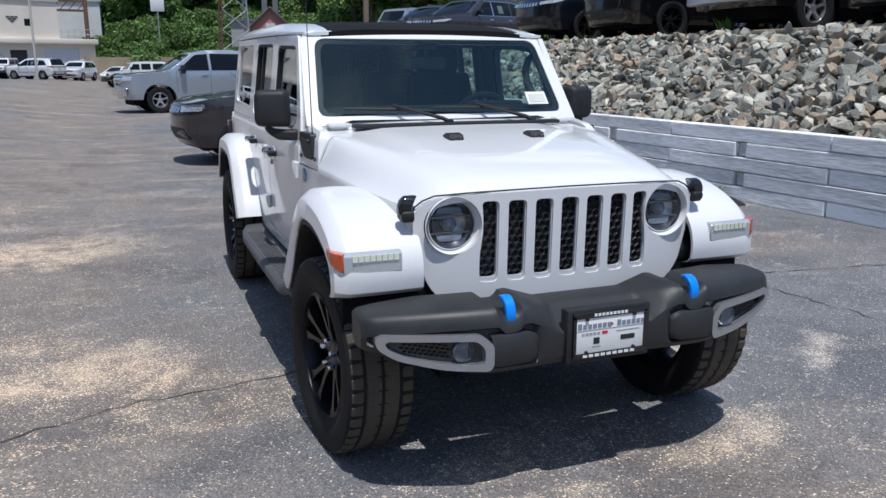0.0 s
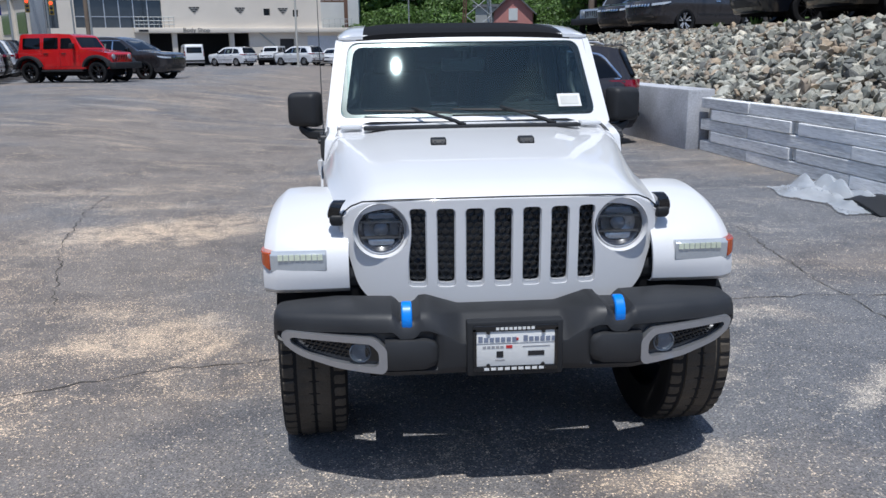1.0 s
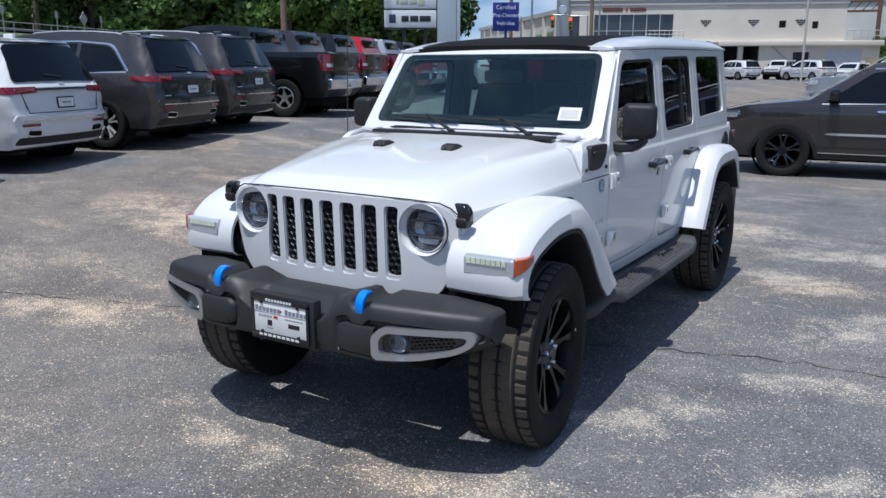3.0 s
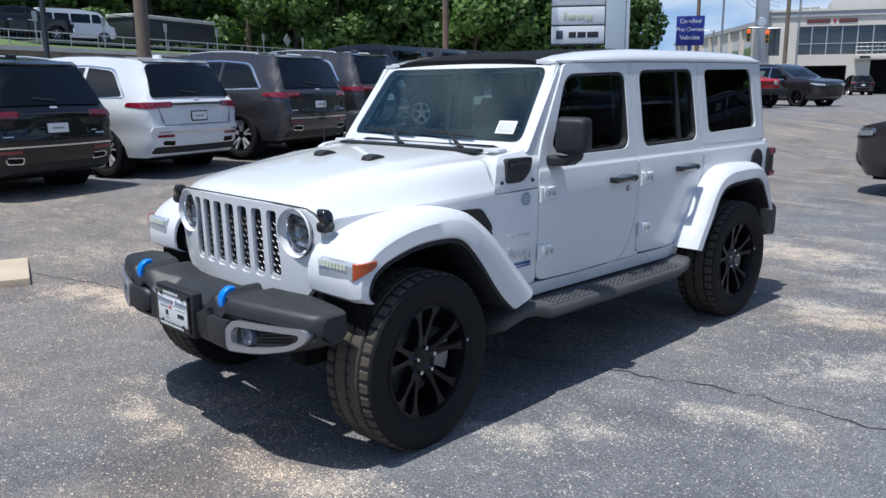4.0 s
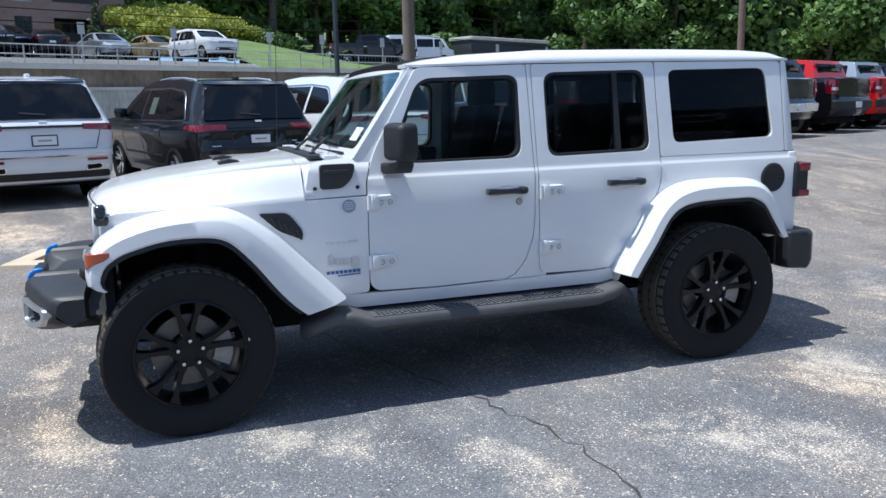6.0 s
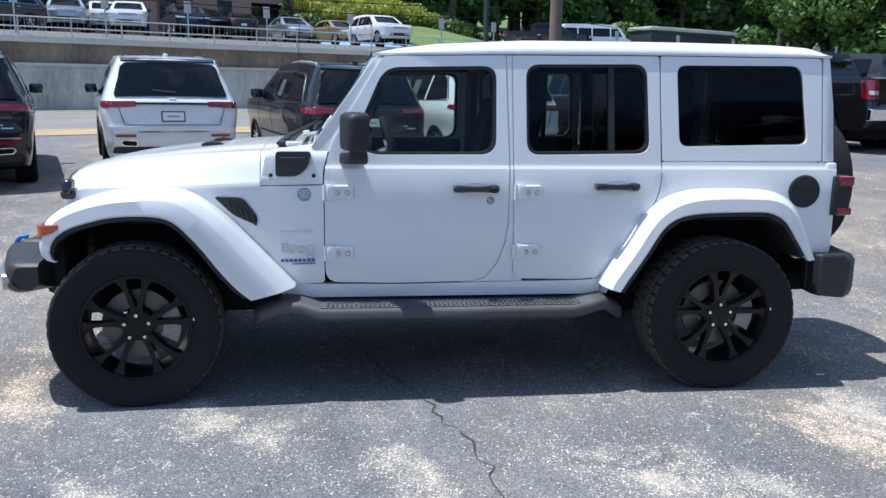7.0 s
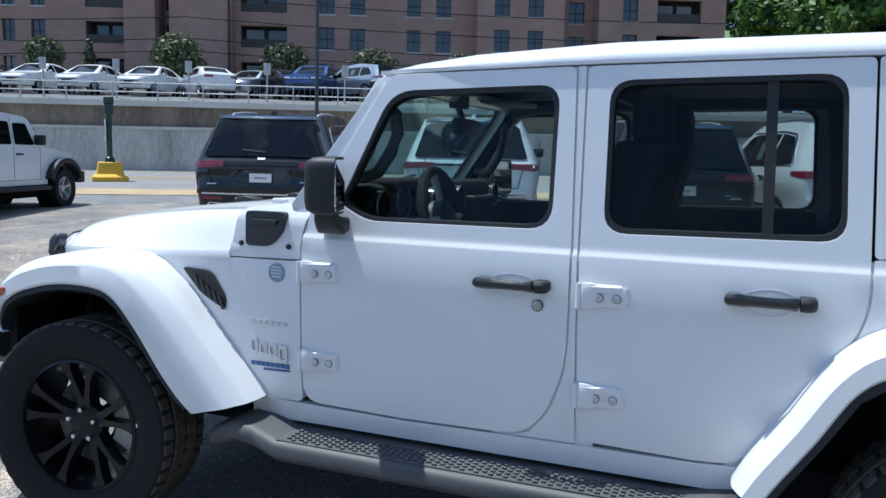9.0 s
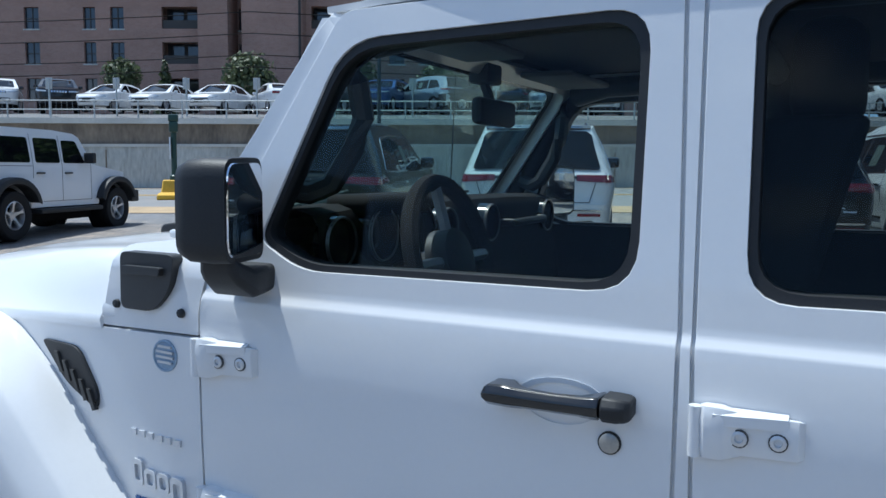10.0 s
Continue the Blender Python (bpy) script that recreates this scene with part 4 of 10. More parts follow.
HOOD_U = sorted({s * q for s in (-1, 1) for q in (0, 0.1, 0.2, 0.3, 0.4, 0.5, 0.56, 0.62, 0.68, 0.74, 0.80, 0.85, 0.89, 0.92, 0.945, 0.965, 0.98, 0.992, 1.0)})
rows = []
for y in [-0.405, -0.395, -0.38, -0.36, -0.33, -0.28, -0.2, -0.1, 0.0, 0.1, 0.2, 0.3, 0.4, 0.5, 0.56, 0.604]:
    hw = side_x(y, 1.0) + 0.004
    dip = 0.05 * max(0, 1 - (y + 0.405) / 0.07)
    rows.append([(hw * u, y + 0.055 * (abs(u) ** 3) * max(0, min(1, (0.1 - y) / 0.4)), hood_z(hw * u, y) - dip * abs(u) ** 4 * 0.4) for u in HOOD_U])
bm = B()
loft(bm, rows)
thick(bm, (0, 0.006, -0.022))
part("hood", bm, WHITE, hero, "white bulged hood", smooth=50)
# cowl panel between hood and windscreen, black grille strip and hinges
rows = []
for y, dz in ((0.610, 0.0), (0.66, 0.004), (0.74, 0.010), (0.80, 0.022)):
    hw = side_x(0.7, 1.0) - 0.01
    rows.append([(hw * u, y, hood_z(hw * u * 0.985, 0.6) + dz) for u in HOOD_U])
bm = B()
loft(bm, rows)
thick(bm, (0, 0, -0.02))
part("cowl_panel", bm, WHITE, hero, "white cowl panel", smooth=50)
bm = B()
box(bm, -0.56, 0.56, 0.675, 0.76, 1.268, 1.286, 0.006)
part("cowl_grille", bm, BLACK_PLASTIC, hero, "black wiper grille")
part("cowl_fill", box(B(), -0.742, 0.742, 0.63, 0.93, 1.02, 1.245, 0.03, 3), WHITE, hero)
for x in (-0.205, 0.205):
    bm = B()
    rows = [[(x - w, y, z0), (x - w, y, z1), (x + w, y, z1), (x + w, y, z0)] for y, w, z0, z1 in ((0.245, 0.034, 1.225, 1.246), (0.26, 0.036, 1.225, 1.262), (0.30, 0.036, 1.225, 1.268), (0.345, 0.030, 1.23, 1.258), (0.36, 0.026, 1.23, 1.25))]
    loft(bm, rows, closed=True, caps=True)
    nozzle = part("washer_nozzle", bm, BLACK_PLASTIC, hero, "black washer nozzle block", bevel=0.005)
    for dx in (-0.018, 0.018):
        part("jet", spin(B(), [(0.25, 0.008), (0.242, 0.008), (0.242, 0.0)], 10, center=(x + dx, 0, 1.250), axis="y"), STEEL, nozzle)
for side in (1, -1):
    # hood latch on the fender top
    x0 = 0.655
    bm = B()
    rows = []
    for z, hw, out, deep in ((1.000, 0.026, 0.012, 0.04), (1.016, 0.034, 0.020, 0.05), (1.034, 0.035, 0.021, 0.05), (1.044, 0.031, 0.012, 0.04)):
        rows.append([(x0 + out - deep, -0.342 - hw, z), (x0 + out, -0.342 - hw * 0.9, z), (x0 + out, -0.342 + hw * 0.9, z), (x0 + out - deep, -0.342 + hw, z)])
    loft(bm, rows, closed=True, caps=True)
    latch = part("hood_latch", bm if side > 0 else mirrored(bm), BLACK_PLASTIC, hero, "black hood latch with rubber tab", bevel=0.006, seg=3)
    bm = B()
    rows = []
    for z, hw, out in ((1.030, 0.020, 0.026), (1.048, 0.026, 0.026), (1.066, 0.030, 0.021), (1.082, 0.029, 0.014), (1.092, 0.023, 0.006), (1.098, 0.012, -0.001)):
        rows.append([(x0 + out - 0.046, -0.342 - hw, z), (x0 + out, -0.342 - hw * 0.8, z), (x0 + out + 0.004, -0.342, z), (x0 + out, -0.342 + hw * 0.8, z), (x0 + out - 0.046, -0.342 + hw, z)])
    loft(bm, rows, closed=True, caps=True)
    part("latch_tab", bm if side > 0 else mirrored(bm), BLACK_GLOSS, latch, "glossy black rubber tab", bevel=0.005, seg=3)
    # windscreen hinges
    bm = box(B(), 0.57, 0.68, 0.73, 0.80, 1.272, 1.292, 0.006)
    part("windscreen_hinge", bm if side > 0 else mirrored(bm), WHITE, hero)

# ---- front: grille panel with seven slots and two round lamps ----
GR = rnd([(-0.50, 0.672, 0.05), (0.50, 0.672, 0.05), (0.572, 0.747, 0.08), (0.628, 0.965, 0.08), (0.620, 1.045, 0.06), (0.545, 1.088, 0.06), (0.30, 1.100, 0.0), (0.0, 1.104, 0.0), (-0.30, 1.100, 0.0), (-0.545, 1.088, 0.06), (-0.620, 1.045, 0.06), (-0.628, 0.965, 0.08), (-0.572, 0.747, 0.08)], n=5)
circle = lambda cx, cz, r, n=36: [(cx + r * math.cos(2 * math.pi * k / n), cz + r * math.sin(2 * math.pi * k / n)) for k in range(n)]
slots = []
for k in range(7):
    x, hw = (k - 3) * 0.112, 0.0375
    if k in (0, 6):
        e = 1 if k == 6 else -1
        ring = [(x - e * hw, 0.752), (x + e * hw, 0.752), (x + e * hw, 0.85, 0.03), (x + e * (hw - 0.013), 0.95, 0.04), (x + e * (hw - 0.013), 1.01, 0.04), (x + e * (hw - 0.006), 1.068), (x - e * hw, 1.068)]
        slots.append(rnd(ring if e > 0 else ring[::-1], 0.020))
    else:
        slots.append(rnd([(x - hw, 0.752), (x + hw, 0.752), (x + hw, 1.068), (x - hw, 1.068)], 0.020))
MESH_BLACK = mat("grille_mesh_black", (0.05, 0.052, 0.056), 0.28, var=0.2, coat=0.6)
SLOT_GREY = mat("pale_grey_slot_paint", (0.55, 0.56, 0.58), 0.35, var=0.03, coat=0.5)
LAMP_DARK = mat("lamp_mask_dark", (0.03, 0.03, 0.035), 0.25, var=0.1, coat=1)
SMOKE = mat("smoked_lamp_glass", (0.10, 0.12, 0.15), 0.15, var=0.3, coat=1)
lamp_rings = [circle(s * 0.476, 0.979, 0.110) for s in (1, -1)]
face_y = lambda x, z: -0.428 + 0.075 * (abs(x) / 0.63) ** 2.2 + 0.03 * (1.1 - z)


def front_panel(outline, holes=(), th=0.03, out=0.0, xcuts=(), zcuts=()):
    """An outline in (x, z) laid on the curved nose."""
    bm = flat(B(), outline, holes, xcuts, zcuts)
    for v in bm.verts:
        x, z = v.co.y, v.co.z
        v.co = Vector((x, face_y(x, z) - out, z))
    thick(bm, (0, th, 0))
    return bm


part("grille_panel", front_panel(GR, slots + lamp_rings, 0.030, 0, [i * 0.0613 - 0.5877 for i in range(20)]), WHITE, hero, "white grille panel with seven upright slots", bevel=0.006, seg=3)
for k, s in enumerate(slots):
    cx, cz = (s[0][0] + max(a for a, b in s)) / 2, 0.91
    cx = (min(a for a, b in s) + max(a for a, b in s)) / 2
    inner = [(cx + (a - cx) * 0.88, cz + 0.008 + (b - cz) * 0.945) for a, b in s]
    ring = part("slot_ring", front_panel([(cx + (a - cx) * 0.99, cz + (b - cz) * 0.997) for a, b in s], [inner], 0.022, -0.008), SLOT_GREY, hero, "pale slot surround", bevel=0.003)
    bm = front_panel([(cx + (a - cx) * 0.97, cz + (b - cz) * 0.99) for a, b in s], (), 0.01, -0.040)
    backing = part("slot_backing", bm, BLACK_GLOSS, hero, "black grille insert")
    bm = B()
    hexr = 0.0185
    xa, xb = min(a for a, b in inner), max(a for a, b in inner)
    for iz in range(11):
        for ix in range(4):
            hx, hz = cx + (ix - 1.5) * hexr * 1.75 + (hexr * 0.87 if iz % 2 else 0), 0.772 + iz * hexr * 1.5
            ps = [(hx + hexr * math.sin(math.pi / 3 * q), hz + hexr * math.cos(math.pi / 3 * q)) for q in range(6)]
            if hx < xa - 0.006 or hx > xb + 0.006:
                continue
            ps = [(min(xb, max(xa, a)), min(1.062, max(0.762, b))) for a, b in ps]
            hx, hz = sum(a for a, b in ps) / 6, sum(b for a, b in ps) / 6
            pi = [(hx + (a - hx) * 0.84, hz + (b - hz) * 0.84) for a, b in ps]
            o = [bm.verts.new((a, face_y(a, b) + 0.022, b)) for a, b in ps]
            i_ = [bm.verts.new((a, face_y(a, b) + 0.018, b)) for a, b in pi]
            j_ = [bm.verts.new((a, face_y(a, b) + 0.040, b)) for a, b in pi]
            for q in range(6):
                bm.faces.new((o[q], o[(q + 1) % 6], i_[(q + 1) % 6], i_[q]))
                bm.faces.new((i_[q], i_[(q + 1) % 6], j_[(q + 1) % 6], j_[q]))
    tagged(part("honeycomb", bm, MESH_BLACK, backing, smooth=0), kind="stuff")
for s in (1, -1):
    c = (s * 0.476, face_y(0.476, 0.979), 0.979)
    housing = part("headlamp", spin(B(), [(0.004, 0.1115), (-0.002, 0.1085), (0.006, 0.105), (0.026, 0.0985), (0.030, 0.096), (0.05, 0.096)], 48, center=c, axis="y"), WHITE_TRIM, hero, "round headlamp in a white recess")
    part("lamp_bowl", spin(B(), [(0.032, 0.092), (0.050, 0.086), (0.078, 0.055), (0.083, 0.0)], 36, center=c, axis="y"), LAMP_GREY, housing, "dark lamp reflector")
    part("lamp_rim", spin(B(), [(0.032, 0.0965), (0.018, 0.095), (0.016, 0.0915), (0.022, 0.089), (0.045, 0.087)], 40, center=c, axis="y"), CHROME, housing, "bright lamp rim")
    part("lamp_mask", spin(B(), [(0.030, 0.089), (0.040, 0.076), (0.046, 0.070)], 36, center=c, axis="y"), LAMP_DARK, housing)
    for dz in (0.030, -0.032):
        part("lamp_bar", box(B(), c[0] - 0.080, c[0] + 0.080, c[1] + 0.030, c[1] + 0.044, c[2] + dz - 0.004, c[2] + dz + 0.004), STEEL, housing, "grey lamp divider")
    part("projector", spin(B(), [(0.07, 0.030), (0.044, 0.030), (0.036, 0.022), (0.033, 0.0)], 24, center=c, axis="y"), SMOKE, housing)
    for dz in (0.052, -0.054):
        part("lamp_segment", box(B(), c[0] - 0.052, c[0] + 0.052, c[1] + 0.040, c[1] + 0.058, c[2] + dz - 0.013, c[2] + dz + 0.013, 0.005), LAMP_GREY if dz < 0 else SMOKE, housing)
    part("lamp_lens", spin(B(), [(0.022, 0.090), (0.014, 0.072), (0.007, 0.045), (0.004, 0.0)], 36, center=c, axis="y"), LENS, housing, "clear lamp lens").visible_shadow = False

seam = [(x, face_y(x, 1.1) + 0.008, z + 0.004) for x, z in [(-0.626, 1.00), (-0.622, 1.046), (-0.59, 1.072), (-0.545, 1.090), (-0.42, 1.098), (-0.2, 1.104), (0, 1.106), (0.2, 1.104), (0.42, 1.098), (0.545, 1.090), (0.59, 1.072), (0.622, 1.046), (0.626, 1.00)]]
part("hood_seal", tube(B(), seam, 0.0035, 6), BLACK_PLASTIC, hero, "dark seam between hood and grille")

# ---- front bumper ----
TOPZ = [(0.0, 0.702), (0.19, 0.704), (0.25, 0.724), (0.31, 0.744), (0.345, 0.742), (0.36, 0.716), (0.42, 0.716), (0.435, 0.744), (0.50, 0.742), (0.62, 0.736), (0.80, 0.724), (0.87, 0.716), (0.888, 0.702)]
BOTZ = [(0.0, 0.498), (0.30, 0.494), (0.45, 0.496), (0.55, 0.503), (0.65, 0.524), (0.75, 0.548), (0.85, 0.578), (0.888, 0.592)]
FRY = [(0.0, -0.712), (0.30, -0.722), (0.45, -0.728), (0.55, -0.704), (0.65, -0.672), (0.75, -0.636), (0.84, -0.598), (0.87, -0.580), (0.888, -0.552)]
MIDR = [(0.0, 0.110), (0.19, 0.105), (0.27, 0.025), (0.34, 0.0), (0.888, 0.0)]
rows = []
for i in range(-60, 61):
    x = i / 60 * 0.888
    a = abs(x)
    t, b, f, rcs = lerp_table(TOPZ, a), lerp_table(BOTZ, a), lerp_table(FRY, a), lerp_table(MIDR, a)
    drop = 0.045 * min(1.0, rcs / 0.1)
    pocket = 0.022 * smooth_step(0.27, 0.30, a) * (1 - smooth_step(0.86, 0.88, a))
    rows.append([(x, min(f + 0.24, -0.43), t + 0.004), (x, f + 0.040 + rcs, t + 0.002), (x, f + 0.022 + rcs * 0.95, t - 0.006), (x, f + 0.010 + rcs * 0.30, t - 0.020 - drop), (x, f + 0.002, t - 0.050 - drop * 0.6), (x, f + 0.001, t - 0.062 - drop * 0.4),
                 (x, f + pocket, t - 0.072 - drop * 0.3), (x, f + pocket, b + 0.046), (x, f + 0.004, b + 0.034), (x, f + 0.012, b + 0.018), (x, f + 0.045, b + 0.002), (x, f + 0.085, b), (x, min(f + 0.24, -0.43), b + 0.03)])
bm = B()
loft(bm, rows, closed=True, caps=True)
bumper = part("front_bumper", bm, GREY_PLASTIC, hero, "grained black plastic front bumper", smooth=30, bevel=0.004)
bm = B()
box(bm, -0.44, 0.44, -0.56, -0.35, 0.46, 0.53, 0.03)
part("air_dam", bm, BLACK_PLASTIC, hero, "black lower air dam")
for s in (1, -1):
    bx = lambda x: lerp_table(FRY, x)
    # silver fog lamp surround, dark pocket, round lamp
    outer = rnd([(0.464, 0.622, 0.015), (0.506, 0.663, 0.02), (0.836, 0.664, 0.02), (0.856, 0.650, 0.02), (0.848, 0.612, 0.03), (0.790, 0.574, 0.03), (0.640, 0.538, 0.04), (0.480, 0.527, 0.02), (0.464, 0.545, 0.015)], n=3)
    inner = rnd([(0.494, 0.610, 0.015), (0.522, 0.640, 0.02), (0.812, 0.642, 0.02), (0.824, 0.634, 0.02), (0.814, 0.614, 0.02), (0.762, 0.588, 0.03), (0.634, 0.561, 0.04), (0.508, 0.553, 0.02), (0.494, 0.565, 0.015)], n=3)

    def on_bumper(outline, holes, th, out, mirror):
        bm = flat(B(), outline, holes, [0.45, 0.5, 0.55, 0.6, 0.65, 0.7, 0.75, 0.8, 0.84, 0.855])
        for v in bm.verts:
            v.co = Vector((v.co.y, bx(v.co.y) - out, v.co.z))
        thick(bm, (0, th, 0))
        return mirrored(bm) if mirror else bm

    part("fog_surround", on_bumper(outer, [inner], 0.05, 0.016, s < 0), SATIN, bumper, "satin silver fog lamp surround", bevel=0.007, seg=3)
    part("fog_pocket", on_bumper(inner, (), 0.004, -0.014, s < 0), BLACK_GLOSS, bumper, "dark fog lamp pocket")
    bm = B()
    for iz in range(4):
        for ix in range(9):
            hx, hz = 0.605 + ix * 0.018 + (0.009 if iz % 2 else 0), 0.575 + iz * 0.014 + ix * 0.0025
            box(bm, hx, hx + 0.013, bx(hx) + 0.008, bx(hx) + 0.015, hz, hz + 0.004)
    tagged(part("fog_mesh", bm if s > 0 else mirrored(bm), BLACK_PLASTIC, bumper, smooth=0), kind="stuff")
    bm = spin(B(), [(0.02, 0.040), (-0.014, 0.040), (-0.018, 0.036), (-0.008, 0.032), (-0.006, 0.0)], 24, center=(0.562, bx(0.562) + 0.016, 0.600), axis="y")
    fog = part("fog_lamp", bm if s > 0 else mirrored(bm), SMOKE, hero, "round fog lamp")
    bm = spin(B(), [(-0.014, 0.033), (-0.020, 0.022), (-0.022, 0.0)], 20, center=(0.562, bx(0.562) + 0.016, 0.600), axis="y")
    part("fog_lens", bm if s > 0 else mirrored(bm), LENS, fog)
    # moulded end cap beside the surround
    bm = B()
    rows = [[(x, bx(x) - d, zc + h * k) for k, d in ((-1, -0.02), (-0.9, dd * 0.5), (-0.5, dd), (0.5, dd), (0.9, dd * 0.5), (1, -0.02)) for d in (d,)] for x, zc, h, dd in ((0.280, 0.594, 0.030, -0.004), (0.292, 0.594, 0.048, 0.010), (0.325, 0.594, 0.060, 0.018), (0.43, 0.594, 0.062, 0.018), (0.470, 0.594, 0.060, 0.014))]
    loft(bm, rows)
    part("bumper_boss", bm if s > 0 else mirrored(bm), GREY_PLASTIC, bumper, smooth=50)
    # blue tow hook in its dark pocket
    x0 = 0.390
    bm = box(B(), x0 - 0.034, x0 + 0.034, -0.694, -0.60, 0.690, 0.7205, 0.006)
    part("hook_pocket", bm if s > 0 else mirrored(bm), BLACK_PLASTIC, bumper)
    bm = B()
    rows = []
    for q in range(9):
        a = math.radians(-20 + q * 22)
        c = Vector((0, -0.664 - 0.046 * math.sin(a), 0.715 + 0.054 * math.cos(a)))
        nrm = Vector((0, -math.sin(a), math.cos(a)))
        rows.append([c + Vector((x0 - 0.019, 0, 0)) + nrm * 0.009, c + Vector((x0 + 0.019, 0, 0)) + nrm * 0.009, c + Vector((x0 + 0.019, 0, 0)) - nrm * 0.012, c + Vector((x0 - 0.019, 0, 0)) - nrm * 0.012])
    loft(bm, rows, closed=True, caps=True)
    part("tow_hook", bm if s > 0 else mirrored(bm), BLUE, hero, "bright blue tow hook", bevel=0.005)
# dealer plate in a black holder
PY = -0.722
part("plate_holder", box(B(), -0.176, 0.176, PY - 0.012, PY + 0.04, 0.505, 0.712, 0.008), BLACK_PLASTIC, hero, "black plate holder")
plate = part("dealer_plate", box(B(), -0.146, 0.146, PY - 0.020, PY - 0.010, 0.538, 0.685, 0.003), PAPER, hero, "white dealer plate with printed bars in a black border")
for x0, x1, z0, z1 in ((-0.155, 0.155, 0.678, 0.700), (-0.155, 0.155, 0.526, 0.546), (-0.155, -0.142, 0.54, 0.69), (0.142, 0.155, 0.54, 0.69)):
    part("plate_border", box(B(), x0, x1, PY - 0.024, PY - 0.010, z0, z1, 0.002), BLACK_GLOSS, hero)
GREY_BLUE_INK = mat("grey_blue_ink", (0.22, 0.25, 0.33), 0.6, var=0.1)
bars = [(-0.070, -0.045, 0.578, 0.602, BLACK_INK), (0.045, 0.105, 0.582, 0.600, BLACK_INK), (-0.075, -0.040, 0.566, 0.571, INK), (0.025, 0.125, 0.617, 0.620, INK), (-0.035, -0.012, 0.613, 0.624, RED_INK), (0.002, 0.010, 0.643, 0.652, RED_INK), (-0.145, 0.145, 0.632, 0.6335, INK)]
bars += [(-0.136 + 0.0205 * k, -0.120 + 0.0205 * k, 0.638, 0.638 + (0.022 if k in (0, 8) else 0.017), GREY_BLUE_INK) for k in range(14) if k != 7]
bars += [(-0.120 + 0.016 * k, -0.108 + 0.016 * k, 0.614, 0.623, INK) for k in range(5)]
for x0, x1, z0, z1, material in bars:
    wd = x1 - x0
    part("printed_bar", box(B(), x0, x1, PY - 0.0215, PY - 0.018, z0, z1), material, plate)
for zc, x_from, x_to in ((0.689, -0.072, 0.072), (0.536, -0.115, 0.110)):
    for k in range(9):
        x0 = x_from + (x_to - x_from) * k / 9
        part("printed_bar", box(B(), x0, x0 + (x_to - x_from) / 9 * 0.72, PY - 0.0255, PY - 0.022, zc - 0.005, zc + 0.005), PAPER, plate)
for x in (-0.10, 0.10):
    for z in (0.676, 0.548):
        part("plate_screw", spin(B(), [(PY - 0.019, 0.008), (PY - 0.026, 0.007), (PY - 0.027, 0.0)], 10, center=(x, 0, z), axis="y"), BLACK_GLOSS, plate)

# ---- windscreen ----
TILT_K = 0.73


def screen_point(x, s):
    """A point of the windscreen plane, s metres of height above its foot."""
    return Vector((x, 0.840 + TILT_K * s + 0.0164 * (x / 0.7) ** 2, 1.272 + s))


def screen_panel(outline, holes=(), th=0.03, out=0.0, cuts=True):
    bm = flat(B(), outline, holes, [i * 0.1 - 0.7 for i in range(15)] if cuts else ())
    nrm = Vector((0, -1, TILT_K)).normalized()
    for v in bm.verts:
        v.co = screen_point(v.co.y, v.co.z) + nrm * out
    thick(bm, -nrm * th)
    return bm


WS_OUT = rnd([(-0.762, 0.0, 0.02), (0.762, 0.0, 0.02), (0.706, 0.475, 0.07), (-0.706, 0.475, 0.07)], n=5)
WS_IN = rnd([(-0.690, 0.045, 0.05), (0.690, 0.045, 0.05), (0.640, 0.435, 0.06), (-0.640, 0.435, 0.06)], n=5)
ws = part("windscreen_surround", screen_panel(WS_OUT, [WS_IN], 0.05), WHITE, hero, "white windscreen surround", bevel=0.012, seg=3)
WS_BAND = [(a * 0.955, 0.24 + (b - 0.24) * 0.90) for a, b in WS_IN]
part("screen_band", screen_panel(WS_IN, [WS_BAND], 0.004, -0.008), BLACK_GLOSS, ws, "black band round the glass")
pane = part("windscreen", screen_panel([(a * 0.999, 0.24 + (b - 0.24) * 0.999) for a, b in WS_IN], (), 0.004, -0.004), SCREEN, hero, "clear windscreen glass")
pane.visible_shadow = False
sticker = part("price_sticker", screen_panel([(0.492, 0.085), (0.618, 0.085), (0.612, 0.150), (0.488, 0.150)], (), 0.002, 0.001, False), PAPER, hero, "white paper sticker behind the glass")
part("sticker_print", screen_panel([(0.505, 0.095), (0.605, 0.095), (0.600, 0.138), (0.502, 0.138)], (), 0.002, 0.003, False), mat("sticker_tint", (0.62, 0.62, 0.58), 0.7, var=0.25, fine=500), sticker)
for x0, dx in ((0.42, -0.30), (-0.05, -0.30)):
    base = Vector((x0, 0.72, 1.285))
    elbow = screen_point(x0 + dx * 0.85, 0.075) + Vector((0, -0.03, 0.02))
    arm = part("wiper_arm", tube(B(), [base, base + Vector((dx * 0.12, 0.015, 0.02)), elbow], [0.012, 0.010, 0.006], 8), BLACK_PLASTIC, hero, "black wiper arm")
    a, b = screen_point(x0 + dx * 1.5 - 0.06, 0.070), screen_point(x0 + dx * 0.15, 0.052)
    off = Vector((0, -0.018, 0.012))
    part("wiper_blade", tube(B(), [a + off, (a + b) / 2 + off * 1.3, b + off], [0.005, 0.009, 0.005], 6), BLACK_PLASTIC, arm, "black wiper blade")
    part("wiper_pivot", spin(B(), [(1.27, 0.020), (1.295, 0.018), (1.30, 0.0)], 12, center=(x0, 0.72, 0), axis="z"), BLACK_PLASTIC, arm)

